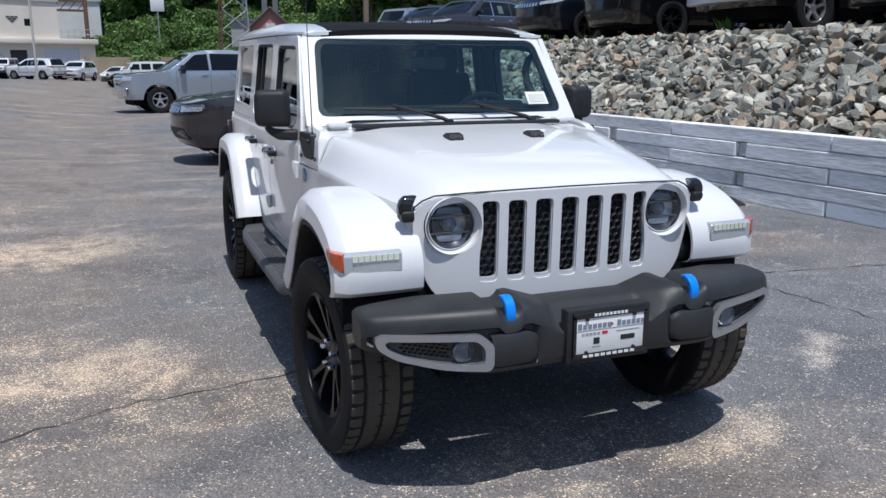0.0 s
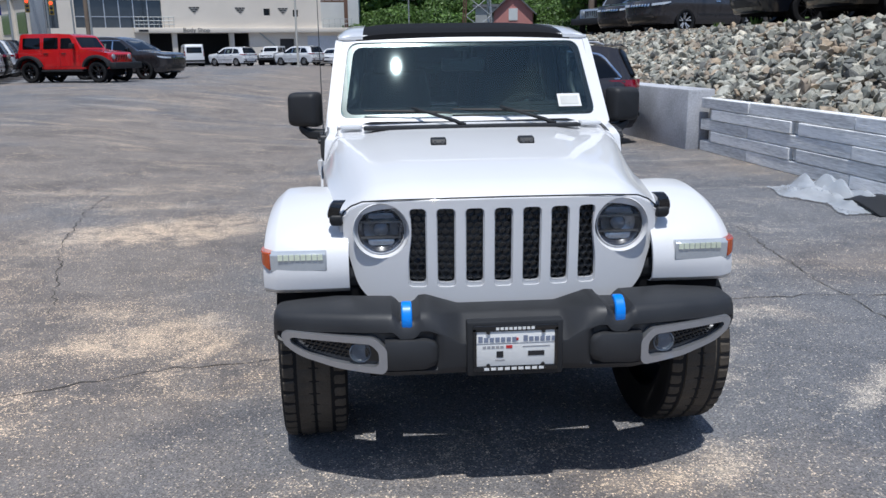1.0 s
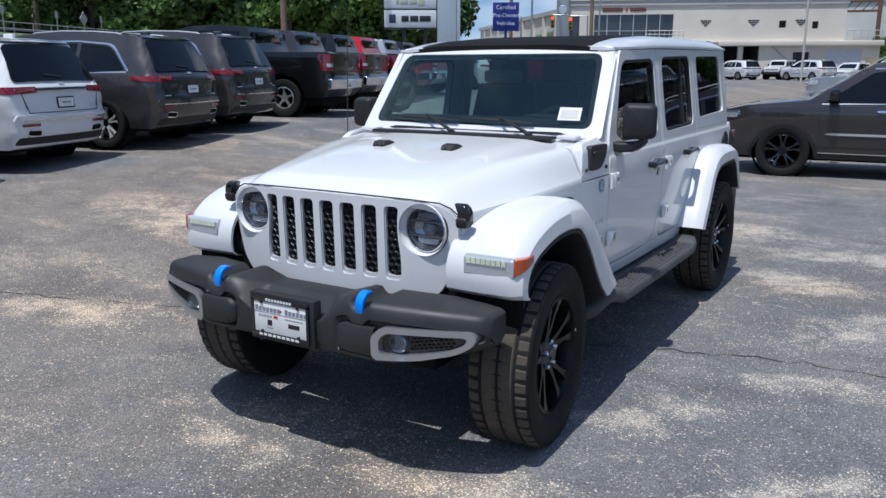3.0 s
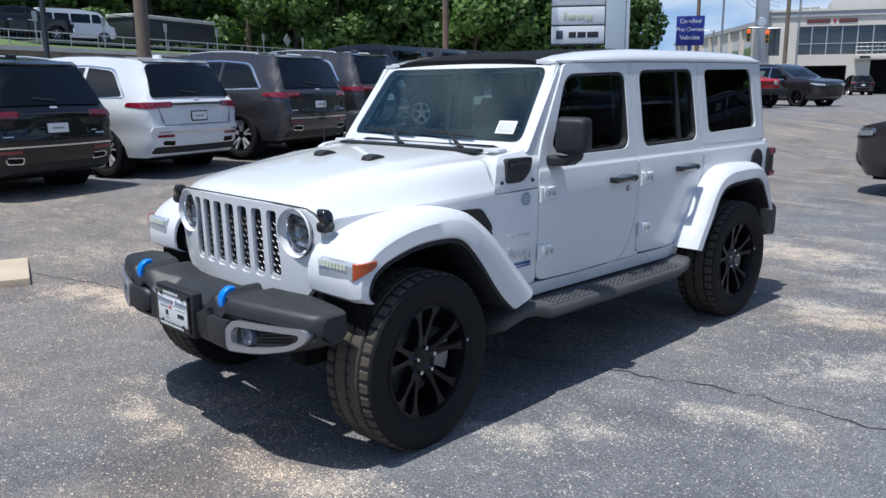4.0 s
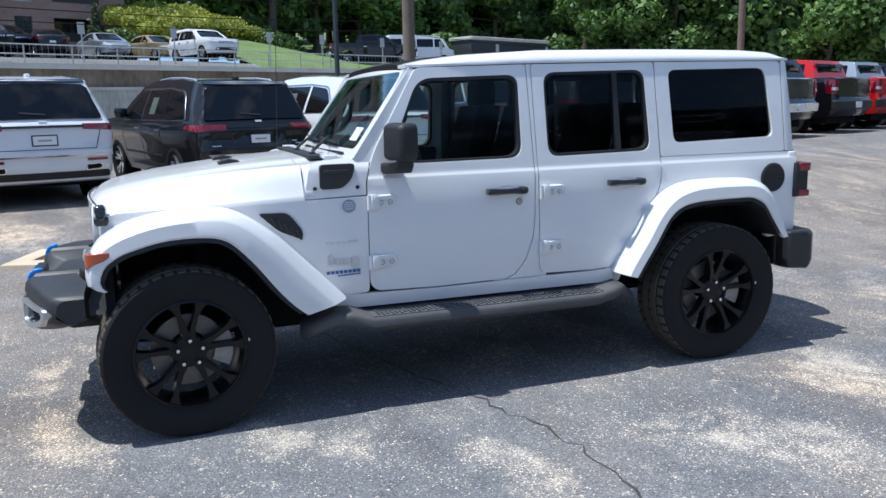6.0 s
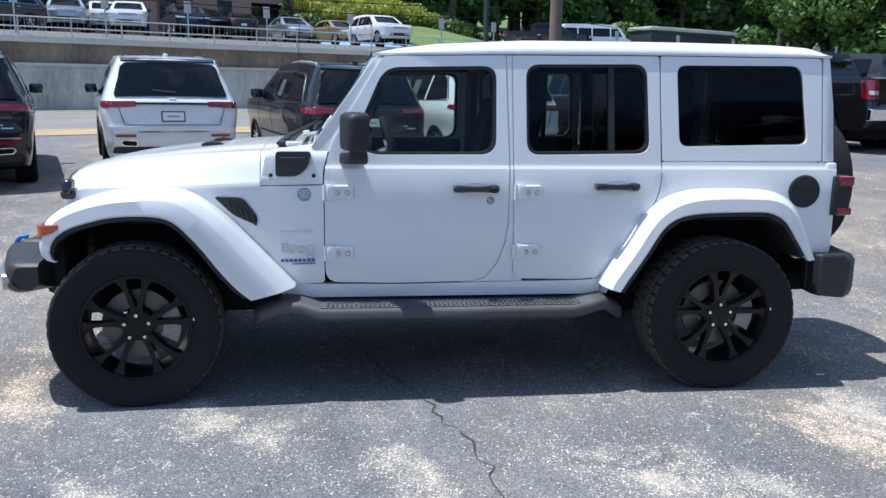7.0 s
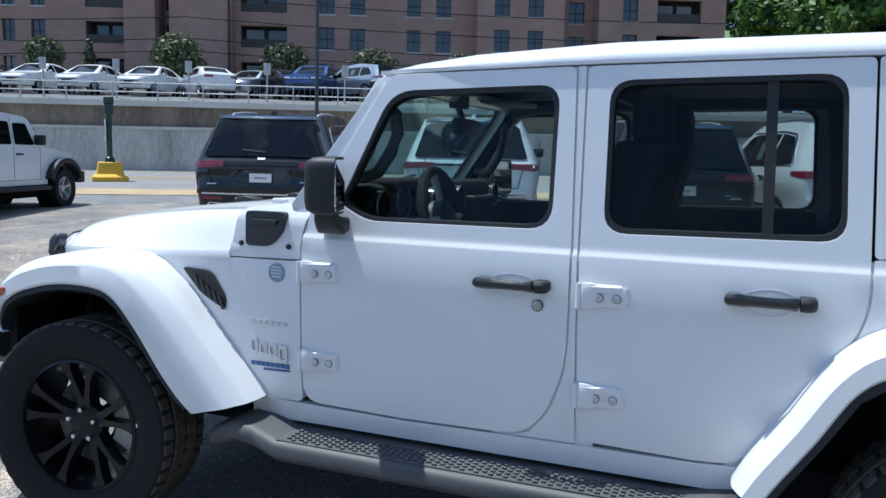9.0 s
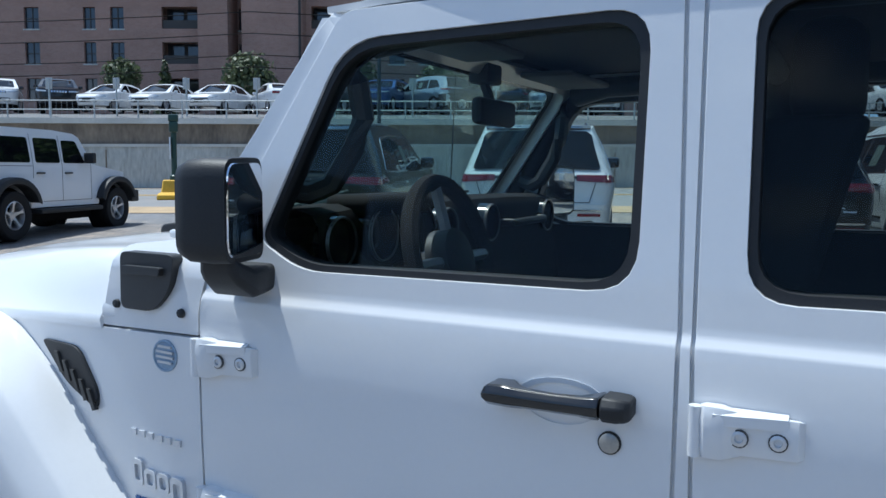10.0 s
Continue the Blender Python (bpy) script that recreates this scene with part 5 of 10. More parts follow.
# ---- roof: pale side rails and a black folding cloth top ----
ROOFY = [(1.165, 1.744), (1.20, 1.752), (1.26, 1.768), (1.5, 1.798), (1.95, 1.824), (2.7, 1.832), (3.3, 1.828), (3.50, 1.818), (3.56, 1.806), (3.595, 1.782), (3.612, 1.758)]
for side in (1, -1):
    rows = []
    for y in [1.172, 1.19, 1.22, 1.30, 1.5, 1.75, 1.95, 2.2, 2.5, 2.8, 3.1, 3.3, 3.42, 3.50, 3.56, 3.595, 3.612]:
        z = lerp_table(ROOFY, y)
        e = 0.716 - 0.022 * (1 - smooth_step(1.17, 1.40, y))
        zb = lerp_table([(1.17, 1.724), (1.22, 1.726), (1.855, 1.743), (2.66, 1.753), (3.6, 1.756)], y)
        zt = max(z, zb + 0.004)
        rows.append([(0.56, y, zt - 0.004), (0.62, y, zt - 0.006), (0.668, y, zt - 0.014), (e - 0.012, y, (zt * 0.45 + zb * 0.55)), (e + 0.002, y, zb + 0.012), (e, y, zb), (e - 0.05, y, zb - 0.004), (0.56, y, zb)])
    bm = B()
    loft(bm, rows, closed=True, caps=True)
    part("roof_rail", bm if side > 0 else mirrored(bm), WHITE, hero, "white hardtop roof side", smooth=55)
rows = []
for y in [1.175, 1.20, 1.25, 1.4, 1.7, 2.1, 2.6, 3.0, 3.15]:
    z = lerp_table(ROOFY, y) + 0.010
    rows.append([(x, y, z - 0.03 * (abs(x) / 0.60) ** 6) for x in [i / 10 * 0.60 for i in range(-10, 11)]])
bm = B()
loft(bm, rows)
thick(bm, (0, 0, -0.03))
part("cloth_top", bm, CLOTH, hero, "black folding cloth roof", smooth=50)
part("rear_roof", box(B(), -0.56, 0.56, 3.12, 3.56, 1.77, 1.815, 0.012), WHITE, hero)
# ---- tail ----
part("tailgate", box(B(), -0.79, 0.79, 3.60, 3.66, 0.62, 1.205, 0.012), WHITE, hero, "white tailgate")
part("rear_window", box(B(), -0.68, 0.68, 3.600, 3.622, 1.22, 1.74, 0.01), DARKPANE, hero, "dark rear window")
for side in (1, -1):
    bm = B()
    rows = [[(x0, 3.625, z), (x1, 3.64, z), (x1 + 0.004, 3.70, z), (x1 - 0.006, 3.745, z), (x0, 3.745, z)] for z, x0, x1 in ((0.922, 0.67, 0.800), (0.94, 0.665, 0.812), (1.10, 0.665, 0.812), (1.135, 0.67, 0.800))]
    loft(bm, rows, closed=True, caps=True)
    tl = part("tail_lamp", bm if side > 0 else mirrored(bm), BLACK_PLASTIC, hero, "black tail lamp housing with red lens", bevel=0.006)
    for z0, z1 in ((1.082, 1.134), (0.924, 0.965)):
        bm = box(B(), 0.69, 0.818, 3.668, 3.752, z0, z1, 0.008)
        part("red_lens", bm if side > 0 else mirrored(bm), RED_LENS, tl, "red lamp lens")
bm = spin(B(), [(0.0, 0.088), (0.008, 0.088), (0.012, 0.078), (0.009, 0.074), (0.009, 0.0)], 32, center=(side_x(3.48, 1.05), 3.478, 1.052))
fuel = part("fuel_flap", bm, BLACK_PLASTIC, hero, "round black fuel flap")
part("flap_rib", panel([(3.405, 1.048), (3.552, 1.050), (3.552, 1.056), (3.405, 1.054)], side_x, (), 0.01, 1, 0.014), GREY_PLASTIC, fuel)
bm = B()
rows = [[(x, y0, 0.47 + 0.02 * abs(x)), (x, y1, 0.47), (x, y1 + 0.02, 0.52), (x, y1 + 0.02, 0.68), (x, y1 - 0.02, 0.715), (x, y0, 0.715)] for x, y0, y1 in ((-0.86, 3.58, 3.72), (-0.80, 3.56, 3.80), (-0.5, 3.6, 3.85), (0, 3.6, 3.86), (0.5, 3.6, 3.85), (0.80, 3.56, 3.80), (0.86, 3.58, 3.72))]
loft(bm, rows, closed=True, caps=True)
part("rear_bumper", bm, GREY_PLASTIC, hero, "black plastic rear bumper", bevel=0.015, seg=3)
add_wheel(hero, HERO_WHEEL[:2] + [w for w in HERO_WHEEL if w[0] == "spoke"], pose(0, 3.90, 1.02, 0, 0, 90))
bm = tube(B(), [(0, 3.64, 1.02), (0, 3.80, 1.02)], 0.12, 12)
part("spare_mount", bm, DARK, hero)

# ---- mirrors ----
for side in (1, -1):
    bm = B()
    rows = []
    for y, k, dz in ((1.018, 0.70, 0.0), (1.024, 0.86, 0.0), (1.045, 0.97, 0.0), (1.08, 1.0, 0.0), (1.118, 0.985, 0.0)):
        ring = rnd([(0.795, 1.258, 0.03), (0.975, 1.262, 0.04), (0.972, 1.446, 0.035), (0.800, 1.450, 0.03)], n=4)
        rows.append([(0.885 + (a - 0.885) * k, y, 1.354 + (b - 1.354) * k) for a, b in ring])
    loft(bm, rows, closed=True, caps=True)
    turn_in = Matrix.Translation((0.885, 1.09, 0)) @ Matrix.Rotation(radians(18), 4, "Z") @ Matrix.Translation((-0.885, -1.09, 0))
    bm.transform(turn_in)
    m_ob = part("wing_mirror", bm if side > 0 else mirrored(bm), BLACK_PLASTIC, hero, "black plastic wing mirror", smooth=50)
    bm = B()
    loft(bm, [[(0.885 + (a - 0.885) * k, y, 1.354 + (b - 1.354) * k) for a, b in rnd([(0.795, 1.258, 0.03), (0.975, 1.262, 0.04), (0.972, 1.446, 0.035), (0.800, 1.450, 0.03)], n=4)] for y, k in ((1.119, 0.90), (1.1215, 0.885))], closed=True, caps=True)
    bm.transform(turn_in)
    part("mirror_glass", bm if side > 0 else mirrored(bm), MIRROR, m_ob, "mirror glass facing the rear")
    bm = B()
    rows = [[(x, 1.085 + dy - w, z - h), (x, 1.085 + dy + w, z - h), (x, 1.085 + dy + w, z + h), (x, 1.085 + dy - w, z + h)] for x, dy, z, w, h in ((0.765, -0.035, 1.222, 0.050, 0.026), (0.81, -0.03, 1.218, 0.055, 0.026), (0.87, 0.0, 1.222, 0.055, 0.026), (0.91, 0.005, 1.245, 0.045, 0.022), (0.925, 0.005, 1.265, 0.04, 0.02))]
    loft(bm, rows, closed=True, caps=True)
    part("mirror_arm", bm if side > 0 else mirrored(bm), BLACK_PLASTIC, m_ob, "black mirror arm", smooth=50, bevel=0.012, seg=3)
part("antenna", tube(B(), [(-0.765, 0.70, 1.20), (-0.765, 0.705, 1.24), (-0.765, 0.71, 1.26), (-0.768, 0.74, 1.99)], [0.014, 0.012, 0.003, 0.0018], 6), BLACK_PLASTIC, hero, "thin black antenna mast")

# ---- underside, liners and axles ----
part("floor_pan", box(B(), -0.70, 0.70, 0.55, 3.60, 0.48, 0.58, 0.02), DARK, hero)
part("engine_bay", box(B(), -0.48, 0.48, -0.29, 0.60, 0.42, 1.02, 0.02), DARK, hero)
for side in (1, -1):
    for n_, (y0, y1) in enumerate(((-0.38, 0.58), (2.42, 3.52))):
        bm = box(B(), 0.50, 0.56, y0 + 0.12, y1, 0.44, 0.98)
        box(bm, 0.55, 0.905, y0 + 0.16 if n_ == 0 else 2.72, y1 - 0.34 if n_ == 0 else 3.26, 0.915, 0.935)
        if n_ == 0:
            box(bm, 0.55, 0.90, y0 + 0.04, y0 + 0.08, 0.60, 0.88)
        part("wheel_liner", bm if side > 0 else mirrored(bm), DARK, hero, "black wheel arch liner")
        bm = tube(B(), [(0.0, y0 + 0.42 + n_ * 0.13, 0.36), (0.74, (0.0, 3.008)[n_], 0.39)], 0.05, 10)
        part("axle", bm if side > 0 else mirrored(bm), DARK, hero)
    bm = box(B(), 0.42, 0.54, -0.40, 3.6, 0.38, 0.50, 0.01)
    part("chassis_rail", bm if side > 0 else mirrored(bm), DARK, hero)
    bm = tube(B(), [(0.60, 0.16, 0.36), (0.60, 0.10, 0.90)], 0.035, 8)
    part("shock_absorber", bm if side > 0 else mirrored(bm), DARK, hero)

# ---- cabin ----
rows = []
for y, z in ((0.850, 1.290), (0.92, 1.330), (1.0, 1.352), (1.08, 1.356), (1.115, 1.345), (1.13, 1.32), (1.132, 1.25), (1.15, 1.10), (1.16, 0.95), (1.05, 0.80), (0.83, 0.80)):
    rows.append([(x, y + (0.02 if abs(x) > 0.6 else 0), z - 0.012 * (abs(x) / 0.74) ** 4) for x in [i / 8 * 0.70 for i in range(-8, 9)]])
bm = B()
loft(bm, rows)
dash = part("dashboard", bm, CLOTH, hero, "black dashboard with round vents")
for x in (0.63, 0.14, -0.14, -0.62):
    part("round_vent", spin(B(), [(1.125, 0.056), (1.160, 0.054), (1.158, 0.049), (1.140, 0.046), (1.142, 0.0)], 24, center=(x, 0, 1.278), axis="y"), BLACK_GLOSS, dash, "round air vent")
    part("vent_ring", spin(B(), [(1.156, 0.055), (1.163, 0.053), (1.162, 0.050), (1.156, 0.050)], 28, center=(x, 0, 1.278), axis="y"), STEEL, dash, "thin silver vent ring")
sw = B()
ring_rows = []
wc, wt = Vector((0.37, 1.285, 1.225)), Euler((radians(-74), 0, 0)).to_matrix()
for k in range(32):
    a = 2 * math.pi * k / 32
    ring_rows.append([wc + wt @ Vector(((0.182 + 0.020 * math.cos(b)) * math.cos(a), (0.182 + 0.020 * math.cos(b)) * math.sin(a), 0.020 * math.sin(b))) for b in [2 * math.pi * j / 8 for j in range(8)]])
loft(sw, ring_rows + ring_rows[:1], closed=True)
wheel_ob = part("steering_wheel", sw, CLOTH, hero, "black steering wheel")
bm = spin(B(), [(-0.03, 0.075), (0.02, 0.07), (0.03, 0.05), (0.03, 0.0)], 20, axis="z")
for v in bm.verts:
    v.co = wc + wt @ v.co
part("wheel_boss", bm, GREY_PLASTIC, wheel_ob)
for a in (0.0, math.pi, -math.pi / 2):
    bm = tube(B(), [wc + wt @ Vector((0.06 * math.cos(a), 0.06 * math.sin(a), 0)), wc + wt @ Vector((0.18 * math.cos(a), 0.18 * math.sin(a), 0))], 0.014, 6)
    part("wheel_spoke", bm, SILVER, wheel_ob)
# instrument hood, two dials and the centre screen
part("dial_hood", box(B(), 0.22, 0.53, 1.04, 1.17, 1.325, 1.372, 0.02, 3), CLOTH, dash, "black instrument hood")
for x in (0.29, 0.47):
    part("dial", spin(B(), [(1.125, 0.062), (1.165, 0.060), (1.163, 0.055), (1.142, 0.052), (1.142, 0.0)], 24, center=(x, 0, 1.285), axis="y"), BLACK_GLOSS, dash, "round instrument dial")
for x in (0.29, 0.47):
    part("dial_ring", spin(B(), [(1.160, 0.061), (1.168, 0.0585), (1.167, 0.056), (1.160, 0.056)], 28, center=(x, 0, 1.285), axis="y"), STEEL, dash, "thin silver dial ring")
part("centre_screen", box(B(), -0.12, 0.12, 1.132, 1.150, 1.08, 1.21, 0.006), BLACK_GLOSS, dash, "dark centre screen")
part("glovebox_bar", tube(B(), [(-0.55, 1.135, 1.27), (-0.55, 1.17, 1.27), (-0.27, 1.17, 1.27), (-0.27, 1.135, 1.27)], 0.012, 8), BLACK_PLASTIC, dash, "black grab bar")
part("steering_column", tube(B(), [(0.37, 1.275, 1.215), (0.37, 1.10, 1.15)], 0.045, 10), BLACK_PLASTIC, hero)


def seat(x, y, wd, name="seat"):
    base = part(name, box(B(), x - wd / 2, x + wd / 2, y - 0.50, y + 0.02, 0.80, 0.94, 0.05, 3), CLOTH, hero, "black cloth seat")
    bm = B()
    rows = []
    for t in [i / 8 for i in range(9)]:
        z, yc = 0.90 + 0.62 * t, y + 0.02 + 0.16 * t
        w = wd / 2 * (1 - 0.18 * t ** 2)
        rows.append([(x - w, yc - 0.03, z), (x - w * 0.8, yc - 0.10, z), (x - w * 0.5, yc - 0.07, z), (x + w * 0.5, yc - 0.07, z), (x + w * 0.8, yc - 0.10, z), (x + w, yc - 0.03, z), (x + w * 0.9, yc + 0.07, z), (x - w * 0.9, yc + 0.07, z)])
    loft(bm, rows, closed=True, caps=True)
    part("backrest", bm, CLOTH, base, smooth=60, bevel=0.02, seg=3)
    part("headrest", box(B(), x - 0.14, x + 0.14, y + 0.12, y + 0.24, 1.50, 1.69, 0.045, 3), CLOTH, base)


for x, y, wd in ((0.38, 1.86, 0.52), (-0.38, 1.86, 0.52), (0.36, 2.72, 0.56), (-0.36, 2.72, 0.56)):
    seat(x, y, wd)
part("console", box(B(), -0.12, 0.12, 1.15, 1.95, 0.70, 0.98, 0.03), BLACK_PLASTIC, hero)
for side in (1, -1):
    bm = tube(B(), [(0.645, 1.24, 1.675), (0.61, 1.36, 1.70), (0.60, 1.86, 1.715), (0.60, 2.65, 1.72), (0.60, 3.35, 1.70)], 0.035, 10)
    part("roll_bar", bm if side > 0 else mirrored(bm), BLACK_PLASTIC, hero, "padded black roll bar")
    bm = tube(B(), [(0.66, 1.885, 0.9), (0.655, 1.885, 1.3), (0.60, 1.88, 1.715)], 0.042, 10)
    part("roll_post", bm if side > 0 else mirrored(bm), BLACK_PLASTIC, hero)
    bm = tube(B(), [(0.665, 2.70, 0.9), (0.65, 2.70, 1.3), (0.60, 2.66, 1.72)], 0.04, 10)
    part("roll_post", bm if side > 0 else mirrored(bm), BLACK_PLASTIC, hero)
    # grab handle on the pillar
    bm = tube(B(), [(0.690, 1.040, 1.388), (0.650, 1.092, 1.378), (0.628, 1.132, 1.396), (0.614, 1.178, 1.470), (0.612, 1.200, 1.530), (0.634, 1.200, 1.600), (0.660, 1.195, 1.650)], 0.023, 8)
    part("grab_handle", bm if side > 0 else mirrored(bm), BLACK_PLASTIC, hero, "black pillar grab handle")
    bm = tube(B(), [(0.722, 0.925, 1.25), (0.706, 1.06, 1.44), (0.680, 1.20, 1.635), (0.655, 1.30, 1.712)], 0.030, 10)
    part("pillar_trim", bm if side > 0 else mirrored(bm), CLOTH, hero, "black windscreen pillar trim")
    bm = box(B(), 0.18, 0.56, 1.22, 1.38, 1.690, 1.708, 0.008)
    part("sun_visor", bm if side > 0 else mirrored(bm), mat("visor_grey", (0.12, 0.12, 0.125), 0.8, var=0.1), hero, "grey sun visor")
part("roll_crossbar", tube(B(), [(-0.60, 1.87, 1.715), (0.60, 1.87, 1.715)], 0.035, 10), BLACK_PLASTIC, hero)
part("headliner", box(B(), -0.66, 0.66, 1.24, 3.5, 1.735, 1.748), mat("headliner_black", (0.02, 0.02, 0.022), 0.9, var=0.15, fine=300), hero)
mirror_in = part("rear_view_mirror", box(B(), -0.12, 0.12, 1.205, 1.24, 1.545, 1.615, 0.015), BLACK_PLASTIC, hero, "black rear-view mirror")
part("mirror_stalk", tube(B(), [(0, 1.215, 1.60), (0, 1.175, 1.70)], 0.014, 6), BLACK_PLASTIC, mirror_in)
part("sensor_box", box(B(), -0.05, 0.05, 1.165, 1.225, 1.655, 1.71, 0.01), BLACK_PLASTIC, hero)


# ---- parked cars; each has its nose at -y and its middle at the origin ----
def arch(y, r, z0):
    """Points of a wheel arch, from its rear foot over to its front foot."""
    return [(y + r * math.cos(a), z0 + (r * 0.98) * math.sin(a)) for a in [math.pi * k / 10 for k in range(11)]]


class Shape:
    """The outline of a car in (y, z), its half width and the bulge of its ends."""

    def __init__(self, top, wheels, r, foot, width, belt, roof_in, nose=0.12, bulge=0.05, front=(0.46, 0.26, 1.0), back=(0.34, 0.16, 1.6)):
        # front, back: how far the rounding of the corners reaches, how deep it cuts, and up to which height it follows the end
        self.front, self.back = front, back
        self.top, self.width, self.belt, self.roof_in, self.nose, self.bulge = top, width, belt, roof_in, nose, bulge
        self.wheels, self.swell = wheels, (0.045 if roof_in > 0.26 else 0.0)
        self.y0, self.y1 = min(a for a, b in top), max(a for a, b in top)
        self.h = max(b for a, b in top)
        low = [(top[-1][0] - 0.10, foot)] + arch(wheels[1], r, foot) + arch(wheels[0], r, foot) + [(top[0][0] + 0.10, foot)]
        self.outline = list(top) + low
        self.n_top = len(top)

    def x(self, y, z):
        w = self.width
        if z > self.belt:
            w -= self.roof_in * ((z - self.belt) / (self.h - self.belt)) ** 1.15
        w -= 0.05 * max(0.0, (0.62 - z) / 0.35) ** 2
        if self.swell:
            w -= self.swell * (1 - math.exp(-((z - 0.93) / 0.20) ** 2)) if z < 0.93 else self.swell * 0.8 * min(1.0, (z - 0.93) / (self.belt - 0.93 + 0.02)) ** 2 * (1.0 if z <= self.belt + 0.01 else 1.0)
        half = (self.y1 - self.y0) / 2
        e = max(0.0, (abs(y - (self.y0 + self.y1) / 2) / half - 0.72) / 0.28)
        w *= 1 - self.nose * e * e
        for rear, (reach, deep, cap) in ((False, self.front), (True, self.back)):
            if (y > 0) == rear:
                d = abs(self.end_y(min(z, cap), rear) - y) if abs(y) < abs(self.end_y(min(z, cap), rear)) else 0.0
                if d < reach:
                    w -= deep * (1 - math.sqrt(max(0.0, 1 - (1 - d / reach) ** 2)))
        return w

    def cuts(self):
        return [self.y0 + k for k in (0.03, 0.07, 0.12, 0.18, 0.26, 0.36, 0.48)] + [self.y1 - k for k in (0.03, 0.07, 0.12, 0.18, 0.26, 0.36, 0.48)]

    def body(self):
        bm = flat(B(), self.outline, (), [self.y0 + (self.y1 - self.y0) * k / 16 for k in range(2, 15)] + self.cuts(), [0.45, 0.55, 0.65, 0.75, 0.84, 0.93, 1.0, self.belt, self.belt + (self.h - self.belt) * 0.33, self.belt + (self.h - self.belt) * 0.66])
        for v in bm.verts:
            v.co.x = self.x(v.co.y, v.co.z)
        half = bm.copy()
        mirrored(half)
        me = bpy.data.meshes.new("tmp")
        half.to_mesh(me)
        half.free()
        bm.from_mesh(me)
        bpy.data.meshes.remove(me)
        # strips across, along the free edges of the side, split where the side was cut
        edges = [e for e in bm.edges if len(e.link_faces) == 1 and e.verts[0].co.x > 0]
        cols = [1, 0.8, 0.45, 0, -0.45, -0.8, -1]
        for e in edges:
            a, b = e.verts[0].co.copy(), e.verts[1].co.copy()
            rows = []
            for p in (a, b):
                rows.append([Vector((p.x * c, *self.push(p.y, p.z, c))) for c in cols])
            for k in range(len(cols) - 1):
                bm.faces.new([bm.verts.new(q) for q in (rows[0][k], rows[0][k + 1], rows[1][k + 1], rows[1][k])])
        bmesh.ops.remove_doubles(bm, verts=bm.verts[:], dist=0.0006)
        return bm

    def push(self, y, z, c):
        """Ends and roof bow outwards towards the middle."""
        k = self.bulge * (1 - c * c)
        fy = smooth_step(0.55, 1.0, (y - self.y0) / (self.y1 - self.y0)) - (1 - smooth_step(0.0, 0.45, (y - self.y0) / (self.y1 - self.y0)))
        fz = 1.0 if z > self.belt else 0.3 if z > 0.75 else 0.0
        return y + k * 1.2 * fy, z + k * 0.5 * fz * (1 - 0.5 * abs(fy))

    def end_y(self, z, rear):
        pts = [p for p in self.top if (p[0] > 0) == rear and p[1] <= self.h]
        pts = sorted(pts, key=lambda p: p[1])
        return lerp_table([(b, a) for a, b in pts], z)

    def side(self, outline, side=1, out=0.006, th=0.012):
        return panel(outline, self.x, (), th, side, out, [c for c in self.cuts() if min(a for a, b in outline) < c < max(a for a, b in outline)], [0.55, 0.65, 0.75, 0.84, 0.93, 1.0, self.belt, self.belt + (self.h - self.belt) * 0.33, self.belt + (self.h - self.belt) * 0.66])

    def end(self, outline, rear=True, out=0.008, th=0.015):
        """A panel in (x, z) laid on the tail or the nose."""
        bm = flat(B(), outline, (), [c for c in (-0.9, -0.86, -0.82, -0.78, -0.72, -0.66, -0.6, -0.4, -0.2, 0, 0.2, 0.4, 0.6, 0.66, 0.72, 0.78, 0.82, 0.86, 0.9) if min(a for a, b in outline) < c < max(a for a, b in outline)])
        s = 1 if rear else -1
        for v in bm.verts:
            x, z = v.co.y, v.co.z
            y = self.end_y(z, rear)
            wide, lean = self.x(y, z), 0.0
            while abs(x) > wide and lean < 0.6:
                lean += 0.008
                wide = self.x(y - s * lean, z)
            y -= s * lean
            c = max(-1, min(1, x / max(0.05, self.x(y, z))))
            py, pz = self.push(y, z, c)
            v.co = Vector((x + (0.6 * out * (1 if x > 0 else -1) if lean else 0.0), py + s * out, pz))
        thick(bm, (0, -s * th, 0))
        return bm


def rect(a0, a1, b0, b1, r=0.02):
    return rnd([(a0, b0), (a1, b0), (a1, b1), (a0, b1)], r, 2)


SUV = Shape([(-2.36, 0.34), (-2.46, 0.55), (-2.46, 0.88), (-2.38, 1.02), (-2.10, 1.09), (-1.18, 1.17), (-0.72, 1.45), (-0.36, 1.66), (-0.05, 1.735), (0.5, 1.765), (1.3, 1.755), (1.85, 1.725), (2.08, 1.69), (2.20, 1.50), (2.36, 1.17), (2.43, 1.08), (2.44, 0.84), (2.47, 0.76), (2.47, 0.52), (2.38, 0.33)], (-1.46, 1.48), 0.45, 0.30, 0.985, 1.10, 0.27, 0.05, back=(0.26, 0.09, 1.6))
OLD_SUV = Shape([(-2.28, 0.32), (-2.40, 0.50), (-2.40, 0.82), (-2.32, 0.98), (-2.0, 1.06), (-1.12, 1.15), (-0.70, 1.42), (-0.30, 1.65), (0.05, 1.72), (0.6, 1.745), (1.3, 1.72), (1.80, 1.67), (2.10, 1.62), (2.22, 1.40), (2.34, 1.12), (2.38, 1.00), (2.37, 0.80), (2.42, 0.68), (2.42, 0.48), (2.34, 0.32)], (-1.44, 1.475), 0.44, 0.29, 0.95, 1.08, 0.27, front=(0.60, 0.34, 0.96), back=(0.40, 0.20, 1.5))
